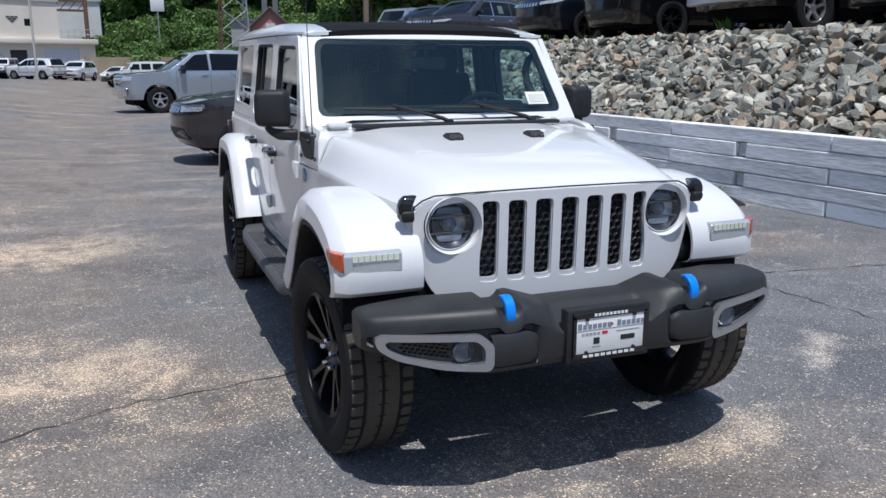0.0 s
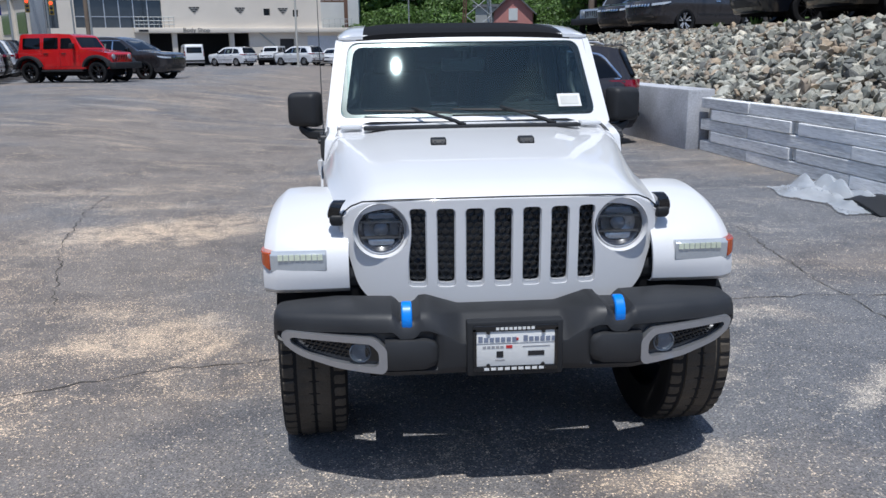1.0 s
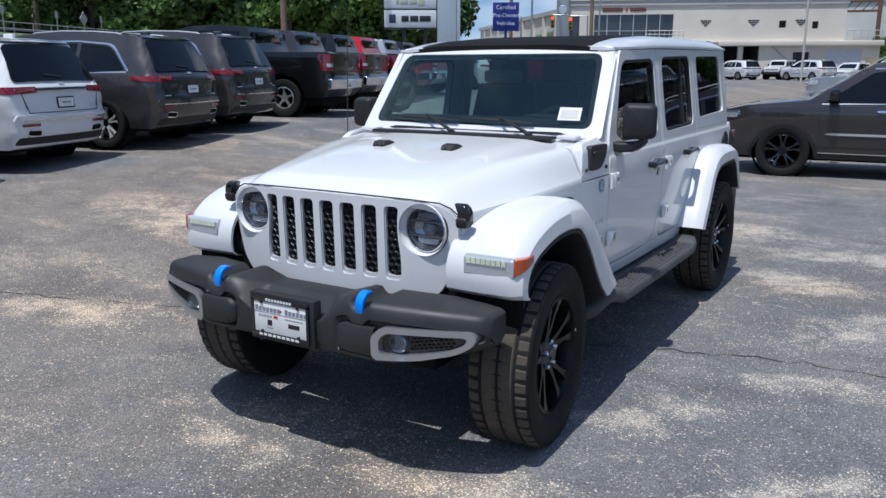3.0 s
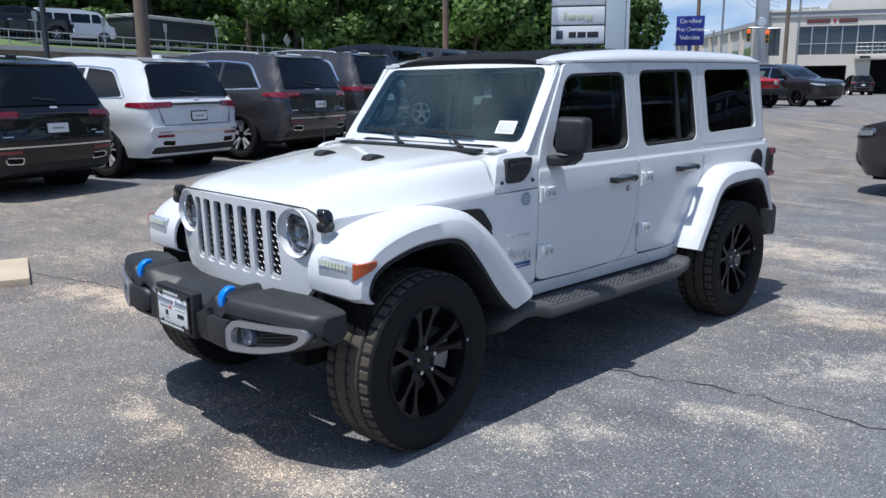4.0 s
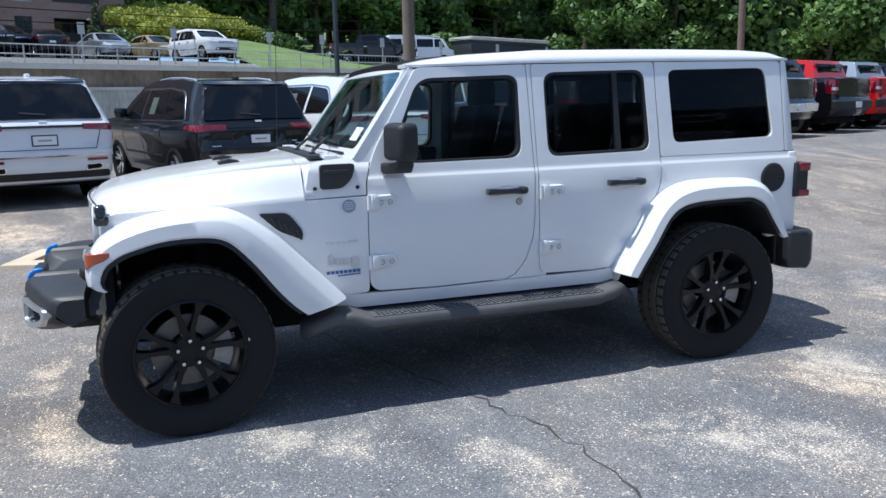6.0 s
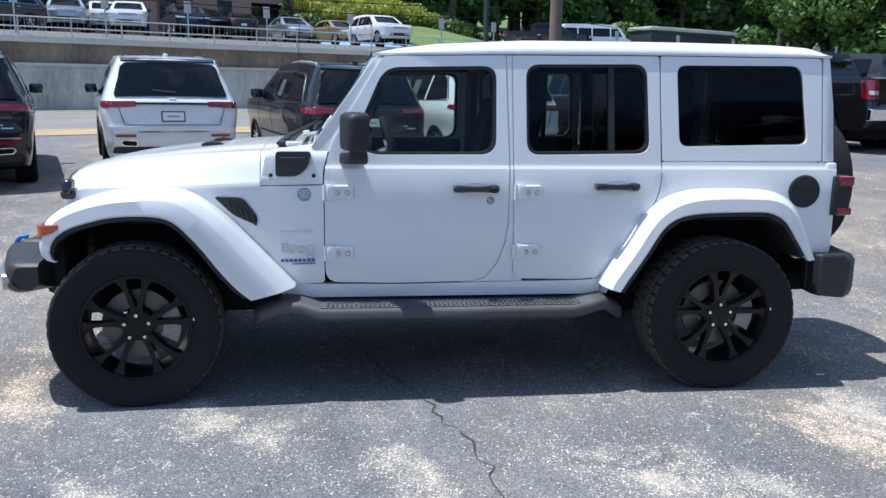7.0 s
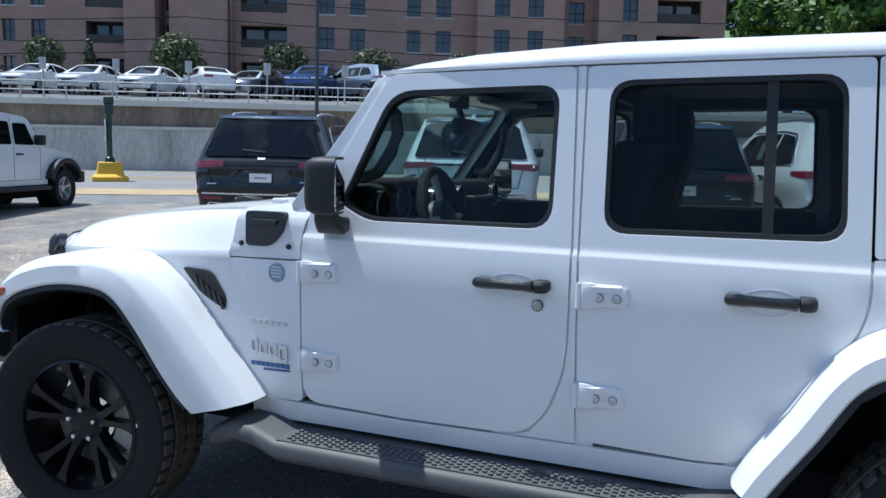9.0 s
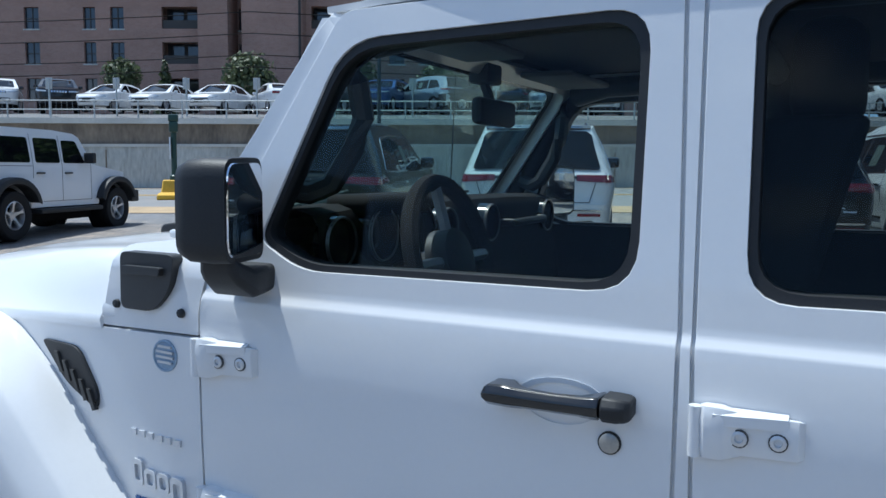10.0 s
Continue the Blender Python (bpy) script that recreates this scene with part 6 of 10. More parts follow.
PICKUP = Shape([(-2.80, 0.42), (-2.90, 0.60), (-2.90, 1.02), (-2.80, 1.16), (-2.5, 1.21), (-1.55, 1.27), (-1.15, 1.55), (-0.75, 1.83), (-0.35, 1.91), (0.4, 1.93), (0.95, 1.88), (1.08, 1.60), (1.14, 1.38), (1.20, 1.365), (2.80, 1.375), (2.90, 1.34), (2.91, 0.95), (2.92, 0.84), (2.95, 0.80), (2.95, 0.60), (2.86, 0.50)], (-1.85, 1.82), 0.50, 0.42, 0.985, 1.27, 0.24, 0.06, 0.03, front=(0.40, 0.20, 1.1), back=(0.10, 0.05, 1.3))
SEDAN = Shape([(-2.20, 0.25), (-2.33, 0.42), (-2.33, 0.62), (-2.20, 0.74), (-1.2, 0.92), (-0.65, 1.20), (-0.25, 1.40), (0.1, 1.45), (0.6, 1.44), (1.05, 1.34), (1.55, 1.10), (1.75, 1.06), (2.22, 1.03), (2.32, 0.95), (2.34, 0.60), (2.30, 0.40), (2.22, 0.26)], (-1.38, 1.36), 0.36, 0.22, 0.90, 0.96, 0.28, 0.10, front=(0.60, 0.30, 0.72), back=(0.45, 0.20, 0.94))
BOXY = Shape([(-2.02, 0.60), (-2.06, 0.70), (-2.04, 1.02), (-1.95, 1.10), (-1.15, 1.20), (-0.86, 1.25), (-0.55, 1.73), (-0.40, 1.79), (0.2, 1.83), (1.7, 1.83), (1.86, 1.76), (1.96, 1.22), (2.0, 1.18), (2.0, 0.70), (1.96, 0.58)], (-1.55, 1.45), 0.52, 0.50, 0.78, 1.20, 0.10, 0.04, 0.02, front=(0.12, 0.06, 1.0), back=(0.08, 0.05, 1.7))
VAN = Shape([(-2.40, 0.40), (-2.50, 0.6), (-2.45, 1.0), (-2.0, 1.15), (-1.6, 1.75), (-1.3, 2.0), (0.0, 2.08), (2.3, 2.06), (2.45, 1.9), (2.5, 1.0), (2.5, 0.5), (2.4, 0.38)], (-1.6, 1.5), 0.40, 0.34, 0.96, 1.15, 0.12, 0.06, front=(0.40, 0.22, 1.0), back=(0.15, 0.08, 1.9))

W_TWO = wheel_meshes(0.385, 0.265, 0.268, 5, 0.22, WHEEL_BLACK, fine=False, spoke_mat=mat("machined_rim", (0.62, 0.62, 0.63), 0.3, metal=0.4, var=0.1))
W_BLACK = wheel_meshes(0.385, 0.265, 0.262, 5, 0.22, WHEEL_BLACK, fine=False, spoke_mat=BLACK_GLOSS)
W_SILVER = wheel_meshes(0.40, 0.27, 0.235, 5, 0, mat("silver_rim", (0.55, 0.55, 0.56), 0.3, metal=0.8, var=0.1), fine=False)
W_SMALL = wheel_meshes(0.325, 0.21, 0.215, 5, 0, mat("small_silver_rim", (0.50, 0.50, 0.52), 0.35, metal=0.8, var=0.1), fine=False)


def joined(meshes):
    """A far wheel: the rim with its spokes as one mesh, and the tyre."""
    bm = B()
    for name, me, label in meshes:
        if name != "tyre":
            bm.from_mesh(me)
    me = bpy.data.meshes.new("wheel")
    bm.to_mesh(me)
    bm.free()
    me.materials.append(meshes[0][1].materials[0])
    me.shade_smooth()
    me.set_sharp_from_angle(angle=radians(38))
    return [("wheel", me, "")] + [w for w in meshes if w[0] == "tyre"]


W_SILVER, W_SMALL = joined(W_SILVER), joined(W_SMALL)


def paint(name, c, metal=0.0, rough=0.32):
    return mat(name, c, rough, metal=metal, var=0.03, scale=2.0, coat=0.9, spec=0.2)


STICKER = mat("pale_window_sticker", (0.105, 0.135, 0.115), 0.3, var=0.25, fine=60, coat=0.6)
P_BLACK = paint("black_car_paint", (0.0045, 0.0045, 0.006))
P_NAVY = paint("dark_navy_paint", (0.007, 0.009, 0.015))
P_WHITE = paint("white_car_paint", (0.74, 0.75, 0.76))
P_GREY = paint("granite_grey_paint", (0.058, 0.055, 0.060), 0.4, 0.28)
P_GREY2 = paint("dark_grey_paint", (0.050, 0.046, 0.049), 0.4, 0.28)
P_SILVER = paint("silver_car_paint", (0.42, 0.46, 0.50), 0.6)
P_RED = paint("red_car_paint", (0.55, 0.008, 0.010))
P_TAN = paint("tan_car_paint", (0.42, 0.33, 0.20), 0.3)
P_BLUE = paint("blue_car_paint", (0.02, 0.06, 0.20), 0.3)


def seams(sh, root, lines):
    for pts in lines:
        for s in (1, -1):
            part("door_seam", sh.side(pts, s, 0.003, 0.006), BLACK_PLASTIC, root)


def line(a, b, w=0.008):
    d = (Vector(b) - Vector(a)).normalized() * w * 0.5
    n = Vector((-d.y, d.x))
    return [tuple(Vector(a) - n), tuple(Vector(b) - n), tuple(Vector(b) + n), tuple(Vector(a) + n)]


def car(kind, material, m, label, group, wheels=None, chrome=True, near=True, plate=True):
    """One parked car with body, panes, lamps, trim and wheels."""
    sh = {"suv": SUV, "old": OLD_SUV, "pickup": PICKUP, "sedan": SEDAN, "boxy": BOXY, "van": VAN}[kind]
    names = {"suv": "parked_suv", "old": "parked_suv", "pickup": "pickup_truck", "sedan": "parked_sedan", "boxy": "parked_off_roader", "van": "parked_van"}
    root = thing(names[kind], label, {"pickup": "truck", "van": "van"}.get(kind, "car"), group, m=m)
    part("body", sh.body(), material, root, smooth=50, bevel=0.045 if kind not in ("boxy",) else 0.02, seg=3)
    meshes = wheels or W_TWO
    R = {"sedan": 0.325}.get(kind, 0.385 if meshes is W_TWO or meshes is W_BLACK else 0.40)
    for y in sh.wheels:
        for s in (1, -1):
            add_wheel(root, meshes, pose(s * (sh.width - 0.155 if kind != "boxy" else 0.74), y, R, 0, 0, 0 if s > 0 else 180))
    glass_m = DARKPANE
    trim = CHROME if chrome else BLACK_GLOSS

    def sides(name, outline, mt, out=0.006, label="", th=0.012):
        for s in (1, -1):
            part(name, sh.side(outline, s, out, th), mt, root, label)

    def ends(name, outline, mt, rear=True, out=0.008, label="", th=0.015):
        part(name, sh.end(outline, rear, out, th), mt, root, label)

    for y in sh.wheels:
        for s in (1, -1):
            bm = spin(B(), [(0.0, R + 0.055), (-0.25 * s, R + 0.05)], 24, center=(s * (sh.width - 0.05), y, R))
            part("wheel_well", bm, DARK, root)
    part("underbody", box(B(), -sh.width * 0.72, sh.width * 0.72, sh.y0 + 0.3, sh.y1 - 0.3, 0.24, 0.50), DARK, root)
    if kind in ("suv", "old"):
        b = sh.belt + 0.03
        t = 1.60 if kind == "suv" else 1.58
        sides("side_pane", rnd([(-0.93, b, 0.03), (-0.02, b, 0.02), (0.02, t, 0.02), (-0.30, t - 0.03, 0.06)], 0.02, 2), glass_m, label="dark side glass")
        sides("side_pane", rnd([(0.06, b), (0.98, b + 0.01), (1.0, t), (0.08, t)], 0.02, 2), glass_m, label="dark side glass")
        sides("side_pane", rnd([(1.06, b + 0.01), (1.92, b + 0.06, 0.05), (1.62, t - 0.05, 0.10), (1.08, t)], 0.02, 2), glass_m, label="dark side glass")
        if chrome:
            sides("window_trim", rnd([(-0.30, t + 0.012), (1.0, t + 0.020), (1.63, t - 0.030, 0.12), (1.96, b + 0.045, 0.04), (1.99, b + 0.055, 0.04), (1.66, t - 0.008, 0.12), (1.0, t + 0.042), (-0.30, t + 0.034)], 0.01, 3), CHROME, label="bright window line")
            sides("pillar_trim", [(-0.015, b), (0.055, b), (0.075, t), (0.025, t)], CHROME if kind == "suv" else BLACK_GLOSS, 0.007)
        sides("belt_trim", line((-0.95, b - 0.015), (1.95, b + 0.035), 0.018), trim, 0.007)
        ends("rear_window", rnd([(-0.80, 1.17), (0.80, 1.17), (0.645, 1.645), (-0.645, 1.645)], 0.06, 3), glass_m, out=0.024, label="dark rear window")
        ends("rear_wiper", line((-0.05, 1.225), (0.26, 1.255), 0.022), BLACK_PLASTIC, out=0.04)
        bm = B()
        rows = [[(x, 2.02, 1.725), (x, 2.20 - 0.10 * (x / 0.66) ** 2, 1.685), (x, 2.19 - 0.10 * (x / 0.66) ** 2, 1.665), (x, 2.02, 1.69)] for x in (-0.66, -0.5, -0.2, 0.2, 0.5, 0.66)]
        loft(bm, rows, closed=True, caps=True)
        part("roof_spoiler", bm, BLACK_GLOSS if kind == "suv" else material, root, "rear roof spoiler")
        lamp_z = (1.012, 1.108) if kind == "suv" else (0.98, 1.12)
        for s in (1, -1):
            ends("tail_lamp", rnd([(s * 0.50, lamp_z[0] + 0.02), (s * 0.90, lamp_z[0]), (s * 0.91, lamp_z[1]), (s * 0.50, lamp_z[1] - 0.005)], 0.012, 2), RED_LENS, out=0.014, label="slim red tail lamp")
            part("side_lamp", sh.side(rnd([(2.02, lamp_z[0] + 0.035), (2.40, lamp_z[0]), (2.42, lamp_z[1]), (2.05, lamp_z[1] - 0.01)], 0.01, 2), s, 0.010), RED_LENS, root)
            ends("reflector", rect(s * 0.52, s * 0.80, 0.600, 0.635, 0.01) if s > 0 else rect(-0.80, -0.52, 0.600, 0.635, 0.01), RED_LENS, out=0.012)
            part("exhaust", sh.end(rnd([(s * 0.50, 0.46), (s * 0.70, 0.47), (s * 0.74, 0.52), (s * 0.70, 0.56), (s * 0.50, 0.55)], 0.015, 2), True, 0.012), CHROME, root, "bright exhaust tip")
            part("exhaust_hole", sh.end(rnd([(s * 0.52, 0.475), (s * 0.69, 0.485), (s * 0.715, 0.52), (s * 0.69, 0.545), (s * 0.52, 0.537)], 0.012, 2), True, 0.018), DARK, root)
        ends("lamp_bar", rect(-0.51, 0.51, 1.060, 1.092, 0.005), BLACK_GLOSS, out=0.026, label="dark bar between the tail lamps", th=0.03)
        ends("chrome_strip", rect(-0.80, 0.80, 0.668, 0.688, 0.004), trim, out=0.032)
        ends("gate_seam", rect(-0.66, 0.66, 0.765, 0.774, 0.002), BLACK_PLASTIC, out=0.004)
        for s in (1, -1):
            ends("gate_seam", [(s * 0.655, 0.767), (s * 0.665, 0.767), (s * 0.745, 1.03), (s * 0.735, 1.03)], BLACK_PLASTIC, out=0.004)
            ends("badge_bar", rect(0.60, 0.73, 0.800, 0.814, 0.003) if s > 0 else rect(-0.60, -0.52, 0.835, 0.848, 0.003), SILVER, out=0.012)
        if kind == "suv":
            ends("gate_crease", rnd([(-0.50, 0.795), (0.50, 0.795), (0.36, 1.005), (-0.36, 1.005)], 0.05, 3), material, out=0.004, label="shallow panel round the plate")
            ends("bumper_step", rnd([(-0.88, 0.665), (0.88, 0.665), (0.86, 0.745), (-0.86, 0.745)], 0.02, 2), material, out=0.022, label="step of the rear bumper", th=0.03)
            sides("window_sticker", rect(0.34, 0.60, b + 0.10, b + 0.36, 0.004), STICKER, 0.010, "pale paper sticker inside the pane", 0.004)
        ends("lower_valance", rnd([(-0.84, 0.36), (0.84, 0.36), (0.82, 0.46), (-0.82, 0.46)], 0.03, 2), BLACK_PLASTIC, out=0.006)
        if plate:
            p = part("plate", sh.end(rect(-0.165, 0.165, 0.815, 0.965, 0.008), True, 0.014), BLACK_PLASTIC, root, "plate recess")
            part("plate_card", sh.end(rect(-0.148, 0.148, 0.833, 0.950, 0.006), True, 0.022), PAPER, p, "white temporary plate")
            part("plate_print", sh.end(rect(-0.085, 0.085, 0.878, 0.903, 0.003), True, 0.026), INK, p)
        ends("badge_bar", rect(-0.72, -0.58, 0.795, 0.812, 0.003), SILVER, out=0.012)
        ends("badge_bar", rect(-0.05, 0.05, 1.125, 1.150, 0.003), SILVER, out=0.014)
        seams(sh, root, [line((0.03, 0.50), (0.035, b)), line((0.98, 0.80), (1.02, b)), line((-0.95, 0.50), (-0.97, b)), line((-0.95, 0.46), (0.95, 0.46))])
        if kind == "old":
            sides("door_moulding", rnd([(-0.88, 0.655), (-0.80, 0.640), (0.86, 0.632), (0.92, 0.645), (0.86, 0.668), (-0.80, 0.672)], 0.01, 2), SILVER, 0.014, "bright door moulding")
            sides("sill_strip", line((-0.95, 0.375), (0.95, 0.365), 0.014), CHROME, 0.010, "thin bright sill strip")
            sides("sill_cover", line((-0.98, 0.325), (0.98, 0.325), 0.08), BLACK_PLASTIC, 0.006)
        else:
            sides("door_moulding", line((-0.90, 0.60), (0.95, 0.60), 0.03), BLACK_PLASTIC, 0.012)
        for y in (-0.22, 0.78):
            sides("door_handle", rect(y, y + 0.2, 0.985, 1.015, 0.012), trim, 0.022, th=0.03)
        for s in (1, -1):
            part("roof_rail", tube(B(), [(s * 0.60, -0.02, 1.72), (s * 0.595, 0.12, 1.765), (s * 0.59, 0.6, 1.790), (s * 0.59, 1.2, 1.780), (s * 0.60, 1.62, 1.752), (s * 0.61, 1.74, 1.71)], 0.015, 6), BLACK_GLOSS if not chrome or material is P_WHITE else SILVER, root, "roof rail")
            bm = box(B(), 0.93, 1.14, -0.86, -0.72, 1.15, 1.32, 0.045)
            part("wing_mirror", bm if s > 0 else mirrored(bm), BLACK_GLOSS, root)
            if kind == "old":
                ends("headlamp", rnd([(s * 0.50, 0.86), (s * 0.86, 0.90), (s * 0.84, 0.98), (s * 0.50, 0.95)], 0.02, 2), SMOKE, False, 0.012)
        ends("front_window", rnd([(-0.74, 1.22), (0.74, 1.22), (0.64, 1.60), (-0.64, 1.60)], 0.07, 3), glass_m, False, label="windscreen")
        ends("grille", rnd([(-0.46, 0.82), (0.46, 0.82), (0.46, 0.93), (-0.46, 0.93)], 0.03, 2), BLACK_GLOSS, False, 0.010)
        for k in range(7):
            ends("grille_slot", rect(-0.42 + k * 0.125, -0.34 + k * 0.125, 0.835, 0.92, 0.01), CHROME, False, 0.016)
        for s in (1, -1):
            ends("front_lamp", rnd([(s * 0.50, 0.85), (s * 0.84, 0.87), (s * 0.84, 0.94), (s * 0.50, 0.92)], 0.02, 2), LAMP_WHITE if kind == "suv" else LAMP_GREY, False, 0.014)
            part("corner_lamp", sh.side(rnd([(-2.40, 0.86), (-2.14, 0.93), (-2.12, 0.97), (-2.38, 0.94)], 0.01, 2), s, 0.008), LAMP_WHITE, root)
        ends("lower_grille", rnd([(-0.66, 0.42), (0.66, 0.42), (0.60, 0.60), (-0.60, 0.60)], 0.04, 2), BLACK_PLASTIC, False, 0.010)
        if kind == "old":
            for yy, rr in ((sh.wheels[0], 0.0), (sh.wheels[1], 0.0)):
                ring = [(yy + 0.50 * math.cos(a), 0.29 + 0.49 * math.sin(a)) for a in [math.pi * k / 12 for k in range(13)]] + [(yy + 0.445 * math.cos(a), 0.29 + 0.435 * math.sin(a)) for a in [math.pi * (12 - k) / 12 for k in range(13)]]
                sides("arch_trim", ring, BLACK_PLASTIC, 0.012)
        part("shark_fin", box(B(), -0.03, 0.03, 1.62, 1.78, 1.73, 1.80, 0.015), material, root)
    elif kind == "pickup":
        b = sh.belt + 0.02
        sides("side_pane", rnd([(-1.28, b, 0.03), (-0.30, b, 0.02), (-0.30, 1.80, 0.02), (-0.70, 1.77, 0.08)], 0.02, 2), glass_m, label="dark side glass")
        sides("side_pane", rnd([(-0.22, b), (0.80, b), (0.78, 1.80, 0.05), (-0.22, 1.81)], 0.03, 2), glass_m, label="dark side glass")
        seams(sh, root, [line((-0.26, 0.60), (-0.26, b)), line((0.80, 0.65), (0.88, b)), line((-1.30, 0.60), (-1.32, b)), line((1.12, 0.62), (1.12, 1.34), 0.03)])
        bm = box(B(), -0.70, 0.70, 1.01, 1.10, 1.42, 1.80, 0.02)
        part("cab_window", bm, glass_m, root, "rear cab window")
        for s in (1, -1):
            ends("tail_lamp", rnd([(s * 0.80, 0.98), (s * 0.955, 0.98), (s * 0.955, 1.32), (s * 0.80, 1.32)], 0.02, 2), RED_LENS, out=0.012, label="red tail lamp")
            ends("reverse_lens", rect(s * 0.82, s * 0.94, 1.06, 1.13, 0.01) if s > 0 else rect(-0.94, -0.82, 1.06, 1.13, 0.01), LAMP_WHITE, out=0.020)
            part("side_lamp", sh.side(rect(2.76, 2.905, 0.98, 1.32, 0.015), s, 0.010), RED_LENS, root)
            bm = box(B(), 0.98, 1.20, -1.22, -1.06, 1.20, 1.46, 0.04)
            part("wing_mirror", bm if s > 0 else mirrored(bm), BLACK_GLOSS, root)
            ends("front_lamp", rnd([(s * 0.56, 0.96), (s * 0.93, 0.98), (s * 0.92, 1.12), (s * 0.56, 1.08)], 0.02, 2), LAMP_WHITE, False, 0.012)
        ends("tailgate_seam", rect(-0.79, 0.79, 0.945, 0.955, 0.002), BLACK_PLASTIC, out=0.004)
        ends("tailgate_handle", rect(-0.14, 0.14, 1.20, 1.27, 0.015), BLACK_PLASTIC, out=0.010)
        bm = B()
        rows = [[(x, 2.90 - 0.04 * (x / 0.98) ** 4, 0.58), (x, 3.05 - 0.10 * (x / 0.98) ** 4, 0.60), (x, 3.07 - 0.10 * (x / 0.98) ** 4, 0.80), (x, 2.90 - 0.04 * (x / 0.98) ** 4, 0.82)] for x in (-0.98, -0.85, -0.4, 0, 0.4, 0.85, 0.98)]
        loft(bm, rows, closed=True, caps=True)
        part("rear_bumper", bm, CHROME if chrome else BLACK_PLASTIC, root, "bright step bumper" if chrome else "black step bumper", bevel=0.015)
        part("plate_card", box(B(), -0.15, 0.15, 3.065, 3.08, 0.63, 0.78), PAPER, root)
        bm = B()
        rows = [[(x, -2.86 + 0.10 * (x / 0.98) ** 4, 0.50), (x, -3.02 + 0.16 * (x / 0.98) ** 4, 0.52), (x, -3.02 + 0.16 * (x / 0.98) ** 4, 0.76), (x, -2.86 + 0.10 * (x / 0.98) ** 4, 0.78)] for x in (-0.98, -0.85, -0.4, 0, 0.4, 0.85, 0.98)]
        loft(bm, rows, closed=True, caps=True)
        part("front_bumper", bm, CHROME if chrome else SILVER, root, "bright front bumper", bevel=0.015)
        ends("grille", rnd([(-0.54, 0.84), (0.54, 0.84), (0.56, 1.12), (-0.56, 1.12)], 0.05, 2), BLACK_GLOSS, False, 0.014)
        for z in (0.92, 1.02):
            ends("grille_bar", rect(-0.53, 0.53, z, z + 0.03, 0.01), SILVER, False, 0.022)
        ends("front_window", rnd([(-0.78, 1.32), (0.78, 1.32), (0.68, 1.78), (-0.68, 1.78)], 0.07, 3), glass_m, False, label="windscreen")
        for y in (-0.55, 0.50):
            sides("door_handle", rect(y, y + 0.22, 1.12, 1.155, 0.012), trim, 0.022, th=0.03)
        sides("rocker_step", line((-1.2, 0.46), (1.1, 0.46), 0.06), BLACK_PLASTIC, 0.06, th=0.08)
    elif kind == "sedan":
        b = 0.985
        sides("side_pane", rnd([(-0.86, b, 0.02), (-0.03, b), (-0.03, 1.37), (-0.22, 1.34, 0.06)], 0.02, 2), glass_m)
        sides("side_pane", rnd([(0.04, b), (1.20, b + 0.04, 0.05), (0.92, 1.30, 0.06), (0.04, 1.37)], 0.02, 2), glass_m)
        ends("front_window", rnd([(-0.68, 0.97), (0.68, 0.97), (0.56, 1.36), (-0.56, 1.36)], 0.06, 3), glass_m, False, 0.012)
        ends("rear_window", rnd([(-0.62, 1.12), (0.62, 1.12), (0.52, 1.34), (-0.52, 1.34)], 0.06, 3), glass_m, True, 0.012)
        for s in (1, -1):
            ends("front_lamp", rnd([(s * 0.48, 0.60), (s * 0.80, 0.64), (s * 0.78, 0.70), (s * 0.48, 0.68)], 0.02, 2), LAMP_WHITE, False, 0.012)
            ends("tail_lamp", rnd([(s * 0.42, 0.80), (s * 0.80, 0.80), (s * 0.80, 0.93), (s * 0.42, 0.90)], 0.02, 2), RED_LENS, True, 0.012)
            bm = box(B(), 0.88, 1.04, -0.72, -0.60, 0.94, 1.07, 0.03)
            part("wing_mirror", bm if s > 0 else mirrored(bm), material, root)
        ends("grille", rnd([(-0.50, 0.36), (0.50, 0.36), (0.44, 0.56), (-0.44, 0.56)], 0.04, 2), BLACK_PLASTIC, False, 0.010)
        ends("plate_card", rect(-0.15, 0.15, 0.62, 0.74, 0.006), PAPER, True, 0.014)
        seams(sh, root, [line((0.0, 0.35), (0.0, b)), line((-0.92, 0.35), (-0.92, b)), line((0.98, 0.60), (1.02, b))])
    elif kind == "boxy":
        for a, c, top in ((-0.62, 0.02, 1.66), (0.12, 0.78, 1.68), (0.92, 1.72, 1.68)):
            sides("side_pane", rnd([(a, 1.26), (c, 1.26), (c - 0.02, top), (a + (0.20 if a < 0 else 0.0), top)], 0.05, 3), glass_m, label="dark side glass")
        seams(sh, root, [line((-0.80, 0.60), (-0.80, 1.26)), line((0.07, 0.60), (0.07, 1.74)), line((0.86, 1.0), (0.85, 1.74)), line((-0.80, 0.60), (0.62, 0.60)), line((0.86, 1.205), (1.96, 1.205))])
        for y, z in ((-0.20, 1.07), (0.58, 1.07)):
            sides("door_handle", rect(y, y + 0.2, z, z + 0.03, 0.01), BLACK_PLASTIC, 0.03, th=0.03)
